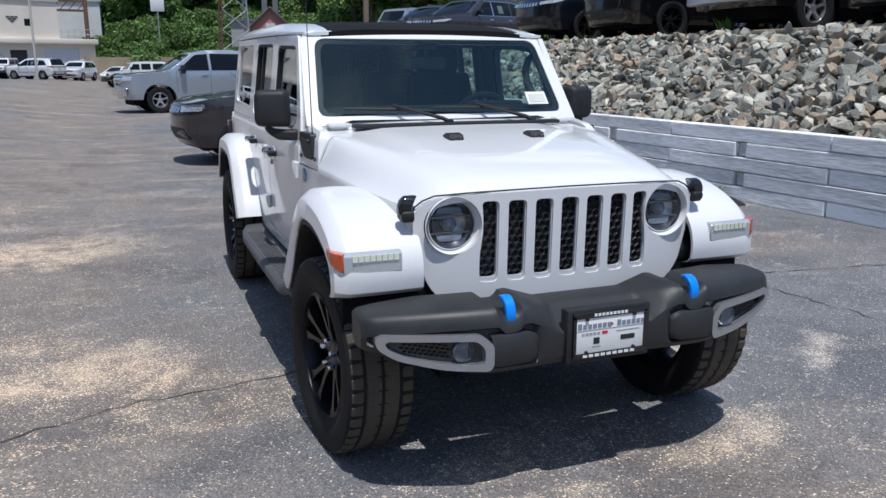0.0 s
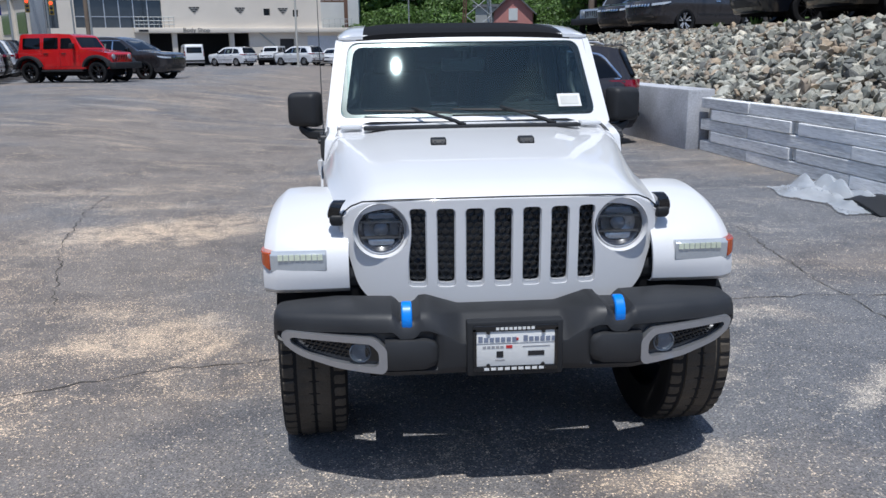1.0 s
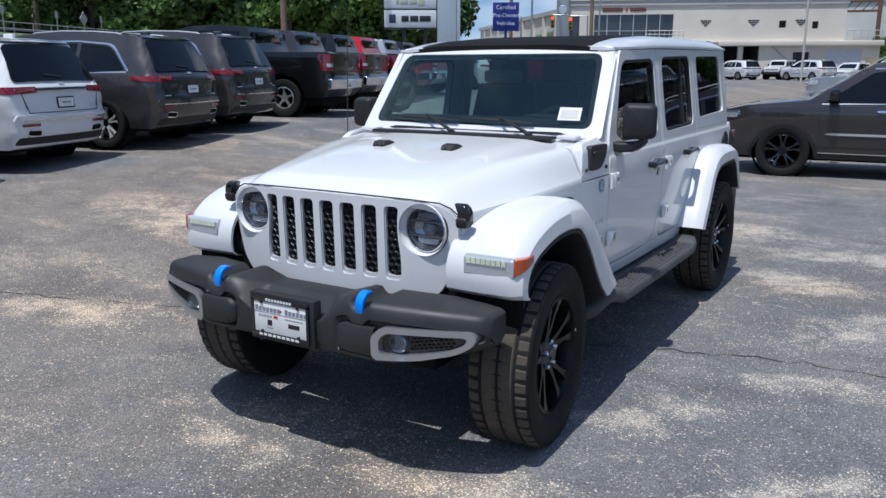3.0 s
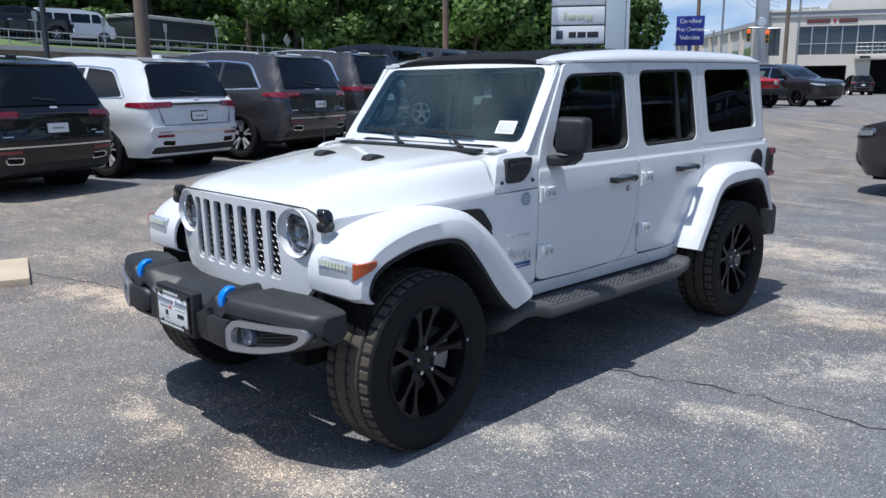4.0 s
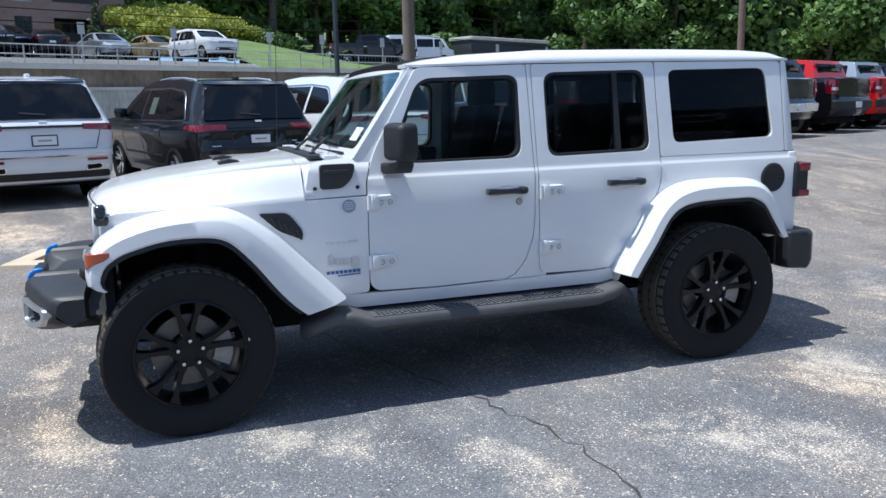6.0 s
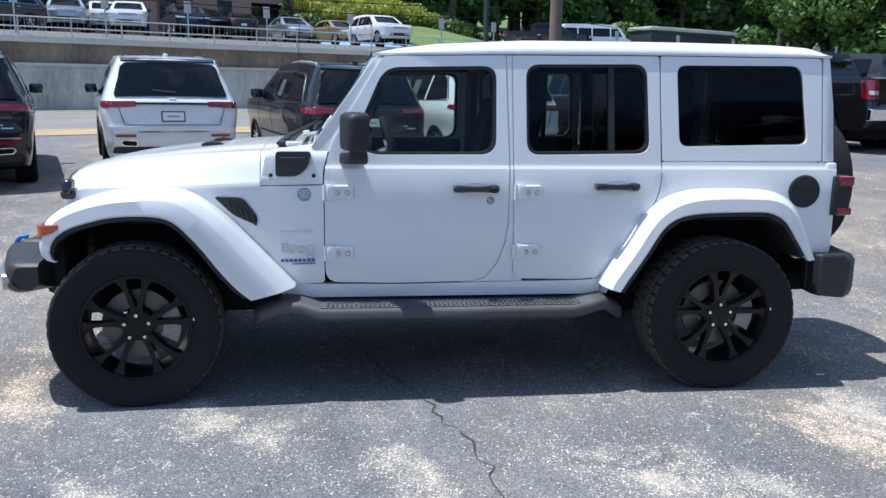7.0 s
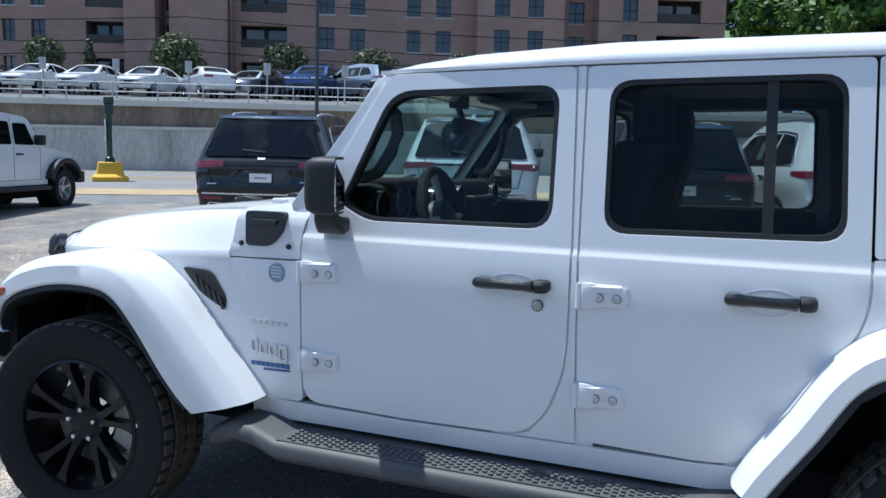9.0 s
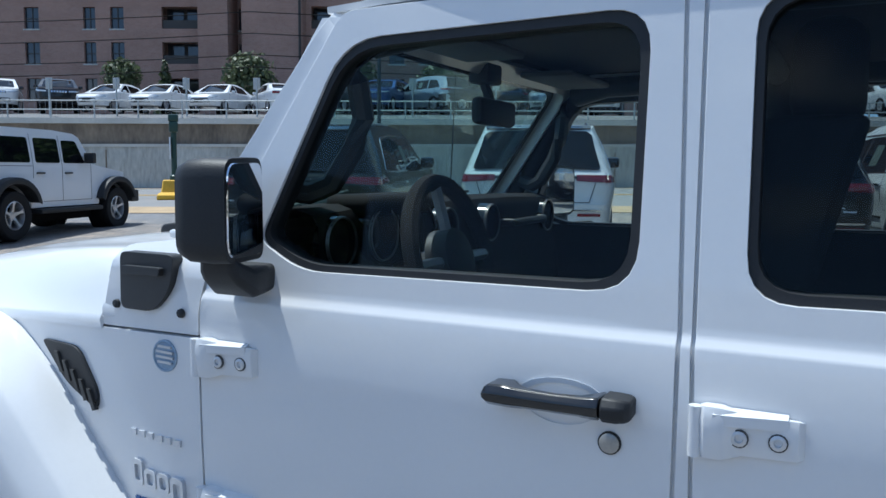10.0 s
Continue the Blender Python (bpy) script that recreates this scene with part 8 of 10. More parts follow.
FLOORS = [6.35, 8.95, 11.45, 13.95, 16.45]
sections = ((-42.0, -19.0, 0.0, ((-40, -38.9), (-37.5, -36.4), (-34, -30.5), (-28, -26.9), (-25.6, -24.5), (-22, -20.9)), ((-34, -30.5),)),
            (-19.0, -8.6, 0.0, ((-17.6, -16.7), (-15.6, -14.6), (-11.8, -9.1)), ((-11.8, -9.1),)),
            (-8.6, -6.5, -1.6, (), ()), (-6.5, -5.6, 0.8, ((-6.4, -5.7),), ()), (-5.6, -1.3, -1.2, (), ()),
            (-1.3, 16.0, 0.0, ((-0.9, 2.4), (4.7, 5.8), (6.9, 8.0), (11.0, 12.0), (13.1, 14.2)), ((-0.9, 2.4),)),
            (16.0, 22.2, -1.4, ((17.2, 18.3), (19.6, 20.7)), ()), (22.2, 24.8, 0.9, ((22.9, 24.1),), ()), (24.8, 34.0, -1.0, ((26.5, 27.6), (29.0, 32.2)), ((29.0, 32.2),)))
for x0, x1, y, cols, balconies in sections:
    wall = facade("brick_wall", x0, x1, y, openings_of(cols, FLOORS, 1.55))
    for a, b in cols:
        for z in FLOORS:
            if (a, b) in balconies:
                # sheet behind the opening, coloured as dark as the balcony's shade
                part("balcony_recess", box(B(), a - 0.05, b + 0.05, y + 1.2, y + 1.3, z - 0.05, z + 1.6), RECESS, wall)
                for k in range(2):
                    part("balcony_door", box(B(), a + 0.15 + k * (b - a) * 0.5, a + (b - a) * 0.45 + k * (b - a) * 0.5, y + 1.12, y + 1.19, z, z + 1.5), PANE, wall)
                part("balcony_rail", box(B(), a, b, y + 0.10, y + 0.15, z, z + 0.62), FRAME_DARK, wall, "dark balcony rail")
            else:
                w_ = part("window", box(B(), a, b, y + 0.22, y + 0.26, z, z + 1.55), PANE, wall, "dark window")
                part("window_frame", box(B(), (a + b) / 2 - 0.03, (a + b) / 2 + 0.03, y + 0.17, y + 0.22, z, z + 1.55), FRAME_DARK, w_)
                part("window_rail", box(B(), a, b, y + 0.17, y + 0.22, z + 0.72, z + 0.79), FRAME_DARK, w_)
                part("window_sill", box(B(), a - 0.08, b + 0.08, y - 0.06, y + 0.15, z - 0.10, z), COPING, w_)
    if y < 0:
        for xx in (x0, x1):
            bm = box(B(), xx - 0.02, xx + 0.02, y + 0.02, 1.2, 3.5, Z_TOP)
            part("brick_return", bm, BRICK, house, smooth=0)
part("house_core", box(B(), -42, 33.5, 1.4, 14, 3.5, Z_TOP - 0.3), BRICK, house, smooth=0)
part("roof", box(B(), -42.5, 34.5, -2.0, 14.5, Z_TOP, Z_TOP + 0.4), COPING, house)
part("downpipe", tube(B(), [(-1.45, -1.3, 4.0), (-1.45, -1.3, Z_TOP)], 0.09, 6), FRAME_DARK, house)

# ---- foliage ----
def leaf_material(name, c0, c1):
    m = bpy.data.materials.new(name)
    m.use_nodes = True
    n, l = m.node_tree.nodes, m.node_tree.links
    b = n["Principled BSDF"]
    g = n.new("ShaderNodeNewGeometry")
    r = n.new("ShaderNodeValToRGB")
    r.color_ramp.elements[0].color, r.color_ramp.elements[1].color = (*c0, 1), (*c1, 1)
    l.new(g.outputs["Random Per Island"], r.inputs["Fac"])
    info = n.new("ShaderNodeObjectInfo")
    hs = n.new("ShaderNodeHueSaturation")
    mr = n.new("ShaderNodeMapRange")
    mr.inputs["To Min"].default_value, mr.inputs["To Max"].default_value = 0.75, 1.25
    l.new(info.outputs["Random"], mr.inputs["Value"])
    l.new(mr.outputs[0], hs.inputs["Value"])
    l.new(r.outputs["Color"], hs.inputs["Color"])
    l.new(hs.outputs["Color"], b.inputs["Base Color"])
    b.inputs["Roughness"].default_value = 0.55
    tr, mx = n.new("ShaderNodeBsdfTranslucent"), n.new("ShaderNodeMixShader")
    l.new(hs.outputs["Color"], tr.inputs["Color"])
    mx.inputs[0].default_value = 0.28
    out = n["Material Output"]
    l.new(b.outputs[0], mx.inputs[1])
    l.new(tr.outputs[0], mx.inputs[2])
    l.new(mx.outputs[0], out.inputs["Surface"])
    return m


LEAF = leaf_material("leaves_dark", (0.034, 0.076, 0.016), (0.150, 0.26, 0.055))
LEAF_MID = leaf_material("leaves_mid", (0.052, 0.11, 0.022), (0.17, 0.28, 0.06))
LEAF_DULL = leaf_material("leaves_olive", (0.040, 0.056, 0.024), (0.112, 0.138, 0.066))
LEAF_LIGHT = leaf_material("leaves_yellow_green", (0.20, 0.25, 0.03), (0.46, 0.47, 0.07))
BARK = mat("bark", (0.11, 0.085, 0.06), 0.9, var=0.35, scale=3, fine=25, bump=0.02)


def leaves(bm, rng, blobs, count, size):
    """Leaf quads over the skins of a set of blobs; each blob is (centre, radii)."""
    weights = [r[0] * r[2] for c, r in blobs]
    for _ in range(count):
        c, r = rng.choices(blobs, weights)[0]
        d = Vector((rng.gauss(0, 1), rng.gauss(0, 1), rng.gauss(0, 1))).normalized()
        k = rng.uniform(0.68, 1.08)
        p = Vector(c) + Vector((d.x * r[0], d.y * r[1], d.z * r[2])) * k
        nrm = (d + Vector((rng.gauss(0, 0.6), rng.gauss(0, 0.6), rng.gauss(0, 0.6)))).normalized()
        a = nrm.cross(Vector((rng.random() - 0.5, rng.random() - 0.5, rng.random() - 0.5))).normalized()
        b = nrm.cross(a)
        s = size * rng.uniform(0.6, 1.5)
        bm.faces.new([bm.verts.new(p + v) for v in (a * s, b * s * 0.55, -a * s * 0.9, -b * s * 0.6)])


def tree(seed, h, spread, count, size, foliage, name="tree", label="", low=0.15):
    rng = random.Random(seed)
    root = thing(name, label, "tree", "trees of the wood" if name == "tree" else "")
    limbs = B()
    tube(limbs, [(0, 0, -0.3), (rng.uniform(-.1, .1) * spread, 0, h * 0.3), (rng.uniform(-.2, .2) * spread, rng.uniform(-.2, .2) * spread, h * 0.65), (0, 0, h * 0.92)], [h * 0.022, h * 0.017, h * 0.011, h * 0.003], 7)
    blobs = []
    for k in range(13):
        z = h * (low + (0.95 - low) * (k + 0.5) / 13)
        a = rng.uniform(0, 6.28)
        w = spread * (0.35 + 0.65 * math.sin(math.pi * min(1, (z / h - low + 0.12) / (1.05 - low))))
        c = Vector((math.cos(a) * w * 0.62, math.sin(a) * w * 0.62, z))
        tube(limbs, [(0, 0, z * 0.8), c * 0.6 + Vector((0, 0, z * 0.36)), c], [h * 0.008, h * 0.005, h * 0.002], 5, False)
        r = w * rng.uniform(0.38, 0.62)
        blobs.append((c, (r, r, r * rng.uniform(0.6, 0.85))))
    blobs.append(((0, 0, h * 0.9), (spread * 0.35, spread * 0.35, h * 0.10)))
    part("trunk", limbs, BARK, root, "dark tapered trunk with limbs")
    crown = B()
    leaves(crown, rng, blobs, count, size)
    part("crown", crown, foliage, root, "uneven leafy crown", smooth=0)
    return root


protos = [tree(11, 15, 4.2, 5200, 0.30, LEAF, "tree", "tall dark green broadleaf tree in the wood"), tree(12, 18, 4.8, 5600, 0.32, LEAF, "tree", "tall dark green broadleaf tree in the wood"), tree(13, 13, 4.4, 5000, 0.28, LEAF_MID, "tree", "mid-green broadleaf tree at the wood's edge"), tree(14, 16, 3.8, 5000, 0.30, LEAF_MID, "tree", "mid-green broadleaf tree at the wood's edge")]
rng = random.Random(5)
lawn_z = lambda off: lerp_table([(6, 4.05), (14, 4.6), (30, 6.2), (60, 11.5), (140, 30)], off)
spots = []
for row, off in enumerate((19, 24, 30, 38, 48)):
    s = 43 + row * 1.0 if row else 44
    while s < 112 + row * 8:
        spots.append((s + rng.uniform(-1, 1), off + rng.uniform(-2, 2), row))
        s += 4.6 + row * 0.5
for s, off, row in spots:
    pr = protos[rng.choice((2, 3, 0)) if row == 0 else rng.choice((0, 1, 0, 1, 3))]
    k = rng.uniform(0.85, 1.25)
    copy_thing(pr, Matrix.Translation(wp(s, off, lawn_z(off) - 0.2)) @ pose(0, 0, 0, 0, 0, rng.uniform(0, 360)) @ Matrix.Scale(k, 4))
# where the street bends, the wood comes closer
for k in range(34):
    t = (k % 17) / 16
    c = Vector((-62, 40, 1.5)).lerp(Vector((-40, 62, 1.0)), t) + Vector((-0.7, 0.7, 0)) * (k // 17) * 7 + Vector((rng.uniform(-2, 2), rng.uniform(-2, 2), 0))
    copy_thing(protos[rng.choice((0, 1, 3, 2))], Matrix.Translation(c) @ pose(0, 0, 0, 0, 0, rng.uniform(0, 360)) @ Matrix.Scale(rng.uniform(0.8, 1.15), 4))
# further woods behind the dealership, the pylon and the hill to the east
for k in range(60):
    x, y = -14 + k * 1.15 + rng.uniform(-1, 1), 116 + rng.uniform(-8, 16)
    copy_thing(protos[k % 4], Matrix.Translation((x, y, 3.5 + rng.uniform(0, 3))) @ pose(0, 0, 0, 0, 0, rng.uniform(0, 360)) @ Matrix.Scale(rng.uniform(0.7, 1.0), 4))
for k in range(26):
    x, y = 22 + rng.uniform(-5, 24), 46 + k * 2.6
    copy_thing(protos[k % 4], Matrix.Translation((x, y, 2.0 + rng.uniform(0, 2))) @ pose(0, 0, 0, 0, 0, rng.uniform(0, 360)) @ Matrix.Scale(rng.uniform(0.7, 1.0), 4))
for k, pr in enumerate(protos):
    pr.matrix_basis = Matrix.Translation(wp(60 + k * 7, 27, lawn_z(27))) @ pose(0, 0, 0, 0, 0, 40 * k)


def bush(seed, r, h, count, size, foliage, label, name="bush", stem=0.0, cone=False):
    rng_ = random.Random(seed)
    root = thing(name, label, "bush" if not stem else "tree")
    blobs = [((0, 0, stem + h * (k + 0.5) / 6), (r * (1 - (k / 6) ** 1.3) + 0.05,) * 2 + (h / 7,)) for k in range(6)] if cone else [((rng_.uniform(-.3, .3) * r, rng_.uniform(-.3, .3) * r, stem + h * 0.5), (r * 0.8, r * 0.8, h * 0.5)) for _ in range(4)]
    bm = B()
    leaves(bm, rng_, blobs, count, size)
    part("foliage", bm, foliage, root, smooth=0)
    part("stem", tube(B(), [(0, 0, -0.2), (0, 0, stem + h * 0.4)], 0.05, 6), BARK, root)
    return root


b_round = bush(21, 1.35, 2.3, 1500, 0.14, LEAF_DULL, "clipped round tree by the brick house", "clipped_tree", 1.5)
b_cone = bush(22, 0.75, 3.6, 1300, 0.13, LEAF_DULL, "narrow dark conifer by the brick house", "conifer", 0.0, True)
b_wild = bush(23, 1.9, 3.4, 1900, 0.17, LEAF_DULL, "loose dark green tree by the brick house", "clipped_tree", 0.8)
b_low = bush(24, 1.5, 1.5, 1300, 0.14, LEAF_LIGHT, "yellow-green shrub on the bank")
b_green = bush(25, 1.6, 2.0, 1900, 0.12, LEAF, "rounded leafy green shrub on the bank")
place = lambda b, s, off, z, k=1.0: copy_thing(b, Matrix.Translation(wp(s, off, z)) @ pose(0, 0, 0, 0, 0, s * 50) @ Matrix.Scale(k, 4))
for s, k in ((-12.2, 1.0), (3.4, 1.0), (14.6, 0.9), (-22, 1.0)):
    place(b_round, s, 18, 4.7, k)
for s in (-9.5, 1.9, 30.0):
    place(b_cone, s, 18.5, 4.7)
for s in (-4.1, 8.7):
    place(b_wild, s, 18, 4.7, 1.0 if s < 0 else 0.85)
for k in range(60):
    s, off = 31.5 + (k % 10) * 0.85 + rng.uniform(-.4, .4), 14.5 + (k // 10) * 1.9 + rng.uniform(-.4, .4)
    place(b_low, s + (k // 10) * 0.35, off, 6.1 + (off - 14) * 0.22, rng.uniform(0.5, 0.85))
for s, off, k in ((29.5, 14, 1.0), (41.5, 16, 1.1), (42.0, 18.5, 1.3), (43.5, 17.5, 1.1), (58, 15, 1.5), (66, 13, 1.4), (72, 13, 1.5), (79, 12, 1.5), (84, 11, 1.4), (88, 10, 1.6)):
    place(b_green if s != 66 else b_low, s, off, lawn_z(off) - 0.1, k)
for b in (b_round, b_cone, b_wild, b_low, b_green):
    b.matrix_basis = Matrix.Translation(wp(-30 - 4 * [b_round, b_cone, b_wild, b_low, b_green].index(b), 19, 4.7))

# ---- poles, wires, signs ----
WIRE_BLACK = mat("wire_black", (0.008, 0.008, 0.009), 0.9, var=0.1, spec=0.1)
def pole(x, y, z, h, r, material, label, name="utility_pole", group="poles"):
    ob = part(name, tube(B(), [(0, 0, -0.3), (0, 0, h * 0.5), (0, 0, h)], [r, r * 0.92, r * 0.8], 12), material, None, label)
    ob.matrix_basis = Matrix.Translation((x, y, z))
    return tagged(ob, category="pole", group=group)


pole(-15.0, 6.2, 0.4, 11, 0.16, WOOD_POLE, "weathered grey wooden utility pole by the street")
pole(-16.9, 17.9, 0.6, 12, 0.11, WOOD_POLE, "slim wooden utility pole by the trees")
pole(-17.4, 4.9, 0.4, 9, 0.07, DARK_METAL, "dark metal lamp pole by the street", "lamp_pole")
pole(-17.0, -9.5, 0.3, 10, 0.055, DARK_METAL, "slim dark metal pole by the street", "lamp_pole")
pole(-19.5, 52.0, 0.5, 13, 0.14, WOOD_POLE, "wooden utility pole beside the blue sign")
pole(-24.5, 49.5, 0.5, 13, 0.13, WOOD_POLE, "wooden utility pole beside the blue sign")
pole(8.3, 31.5, 2.0, 10, 0.13, WOOD_POLE, "brown wooden pole above the rock bank")
pole(-7.7, 66.5, 0.4, 12, 0.09, COPING, "white flag pole before the workshop", "flag_pole")
pole(-14.6, -27.0, 0.2, 11, 0.10, DARK_METAL, "dark metal pole at the street corner", "lamp_pole")
wires = thing("overhead_wires", "black overhead wires strung along the street", "wires")
for k, (o, z) in enumerate(((-1.2, 6.1), (-1.6, 6.9), (-1.2, 5.6), (-1.9, 7.7))):
    pts = [wp(-70 + 4 * i, o, z - 0.5 + 0.5 * (2 * ((i * 4 % 36) / 36) - 1) ** 2 * 1.0) for i in range(46)]
    part("wire", tube(B(), pts, 0.018, 4, False), WIRE_BLACK, wires)
for k in range(5):
    a, b = Vector((-24.5, 49.5, 12.5 - k * 0.55)), Vector((-16.9, 17.9, 12.0 - k * 0.5))
    c = Vector((-40, 98, 11.5 - k * 0.5))
    pts = [c + (a - c) * i / 8 - Vector((0, 0, 1.2 * math.sin(math.pi * i / 8))) for i in range(9)] + [a + (b - a) * i / 8 - Vector((0, 0, 1.0 * math.sin(math.pi * i / 8))) for i in range(9)]
    part("wire", tube(B(), pts, 0.016, 4, False), WIRE_BLACK, wires)

# pylon sign: pale column with three panels
pylon = thing("pylon_sign", "tall pale grey dealership pylon sign with three white panels", "sign", m=Matrix.Translation((-17.3, 26.3, land(-17.3, 26.3) - 0.32)) @ pose(0, 0, 0, 0, 0, 34))
SIGN_WHITE = mat("sign_panel_white", (0.70, 0.72, 0.73), 0.35, var=0.04)
SIGN_COL = mat("sign_column_grey", (0.50, 0.56, 0.60), 0.4, metal=0.2, var=0.05)
part("column", box(B(), 1.00, 1.80, -0.35, 0.35, 0, 8.0, 0.03), SIGN_COL, pylon, "pale blue-grey column")
part("edge", box(B(), 1.81, 1.96, -0.3, 0.3, 0, 8.0, 0.03), SILVER, pylon)
for k in range(5):
    z0 = 2.92 + 0.77 * k
    p = part("panel", box(B(), -1.22, 0.96, -0.22, 0.22, z0, z0 + 0.71, 0.03), SIGN_WHITE, pylon, "white sign panel")
    part("panel_rim", box(B(), -1.24, 0.98, -0.18, 0.18, z0 - 0.050, z0 - 0.005), DARK_METAL, p)
PALE_GREEN = mat("sign_pale_green", (0.50, 0.53, 0.40), 0.5, var=0.05)
for x0, x1, z0, z1, mt in ((-0.50, -0.20, 3.17, 3.40, BLACK_INK), (-0.14, 0.20, 3.17, 3.40, BLACK_INK), (0.26, 0.72, 3.17, 3.40, BLACK_INK), (-1.02, -0.74, 3.12, 3.46, mat("sign_dark_blue", (0.04, 0.06, 0.10), 0.5, var=0.1)),
                           (-0.72, -0.60, 3.90, 4.20, PALE_GREEN), (-0.54, -0.22, 3.88, 4.10, PALE_GREEN), (-0.16, 0.14, 3.88, 4.10, PALE_GREEN), (0.20, 0.48, 3.82, 4.10, PALE_GREEN),
                           (-0.90, -0.60, 4.70, 4.92, RED_INK), (-0.54, -0.22, 4.70, 4.92, RED_INK), (-0.16, 0.14, 4.70, 4.92, RED_INK), (0.20, 0.48, 4.70, 4.92, RED_INK), (0.54, 0.80, 4.70, 4.92, RED_INK)):
    bm = box(B(), x0, x1, -0.235, -0.218, z0, z1, 0.004)
    part("sign_bar", bm, mt, pylon, "sign lettering as plain bars")
part("post", tube(B(), [(-0.4, 0, 0), (-0.4, 0, 3.1)], 0.08, 8), DARK_METAL, pylon)
part("post", tube(B(), [(0.5, 0, 0), (0.5, 0, 3.1)], 0.08, 8), DARK_METAL, pylon)


def words(text, size, material, parent, m, name="lettering"):
    cu = bpy.data.curves.new(name, "FONT")
    cu.body, cu.size, cu.extrude, cu.align_x, cu.align_y = text, size, 0.006, "CENTER", "CENTER"
    ob = new(name, cu)
    deps = bpy.context.evaluated_depsgraph_get()
    me = bpy.data.meshes.new_from_object(ob.evaluated_get(deps))
    bpy.data.objects.remove(ob)
    me.materials.clear()
    me.materials.append(material)
    res = new(name, me)
    res.parent, res.matrix_basis = parent, m
    return res


blue_sign = thing("blue_sign", "blue street sign board with white lettering on a post", "sign", m=Matrix.Translation((-22.9, 45.6, 0.5)) @ pose(0, 0, 0, 0, 0, 27))
part("board", box(B(), -0.85, 0.85, -0.05, 0.05, 3.4, 5.2, 0.02), mat("sign_blue", (0.010, 0.022, 0.20), 0.5, var=0.06), blue_sign)
part("post", tube(B(), [(0, 0, 0), (0, 0, 3.4)], 0.10, 10), mat("post_blue", (0.02, 0.06, 0.25), 0.5, var=0.1), blue_sign)
for k, text in enumerate(("Certified", "Pre-Owned", "Vehicles")):
    words(text, 0.36, SIGN_WHITE, blue_sign, pose(0, -0.06, 4.88 - 0.5 * k, 90))
small_sign = thing("small_blue_sign", "small blue square sign on a thin post", "sign", m=Matrix.Translation((-27.5, 52, 0.5)) @ pose(0, 0, 0, 0, 0, 27))
part("plate", box(B(), -0.35, 0.35, -0.02, 0.02, 2.5, 3.2, 0.02), mat("sign_blue_light", (0.03, 0.12, 0.45), 0.5, var=0.05), small_sign)
part("bar", box(B(), -0.12, 0.12, -0.03, -0.02, 2.7, 3.0), SIGN_WHITE, small_sign)
part("post", tube(B(), [(0, 0.03, 0), (0, 0.03, 3.2)], 0.04, 6), DARK_METAL, small_sign)
for x, y, z in ((-30.5, 70, 5.6), (-27.0, 66, 5.2), (-33.5, 66, 5.3)):
    tl = thing("traffic_light", "small red-lit traffic light on a mast arm", "traffic light", "traffic lights", m=Matrix.Translation((x, y, 0.5)) @ pose(0, 0, 0, 0, 0, 20))
    part("mast", tube(B(), [(1.5, 0, 0), (1.5, 0, z + 0.3), (0, 0, z + 0.3)], 0.08, 6), RAILING, tl)
    part("case", box(B(), -0.18, 0.18, -0.15, 0.15, z - 0.9, z + 0.2, 0.03), mat("signal_yellow", (0.30, 0.20, 0.03), 0.6, var=0.1), tl)
    part("red_lens", spin(B(), [(-0.15, 0.13), (-0.19, 0.12), (-0.20, 0.0)], 14, center=(0, 0, z), axis="y"), glow("signal_red", (1.0, 0.06, 0.02), 2.0), tl, "lit red signal lens")
    for dz in (0.36, 0.70):
        part("dark_lens", spin(B(), [(-0.15, 0.13), (-0.17, 0.12), (-0.18, 0.0)], 14, center=(0, 0, z - dz), axis="y"), BLACK_GLOSS, tl)
for x, y, h in ((-26.0, 56, 8.2), (-22.0, 60, 8.0), (-34, 92, 9)):
    lp = thing("street_lamp", "street lamp with flat double head", "street lamp", "street lamps", m=Matrix.Translation((x, y, 0.5)))
    part("mast", tube(B(), [(0, 0, 0), (0, 0, h)], 0.08, 8), RAILING, lp)
    for s in (-1, 1):
        part("head", box(B(), s * 0.15, s * 1.0, -0.25, 0.25, h, h + 0.22, 0.05), SIGN_GREY, lp)
globe = thing("park_lamp", "globe lamp on a thin post at the wood", "street lamp", m=Matrix.Translation(wp(76, 8, 4.1)))
part("post", tube(B(), [(0, 0, 0), (0, 0, 2.6)], 0.05, 6), DARK_METAL, globe)
part("globe", spin(B(), [(2.55, 0.05), (2.65, 0.24), (2.85, 0.30), (3.05, 0.22), (3.12, 0.0)], 14, axis="z"), SIGN_WHITE, globe)
diamond = thing("warning_sign", "grey back of a diamond sign on a post", "sign", m=Matrix.Translation(wp(66.5, 2.6, 3.6)))
part("plate", box(B(), -0.38, 0.38, -0.015, 0.015, -0.38, 0.38, m=Matrix.Translation((0, 0, 1.6)) @ Euler((0, 0, math.atan2(U.y, U.x))).to_matrix().to_4x4() @ pose(0, 0, 0, 0, 45, 0)), SIGN_GREY, diamond)
part("post", tube(B(), [(0, 0.03, 0), (0, 0.03, 1.9)], 0.035, 6), RAILING, diamond)

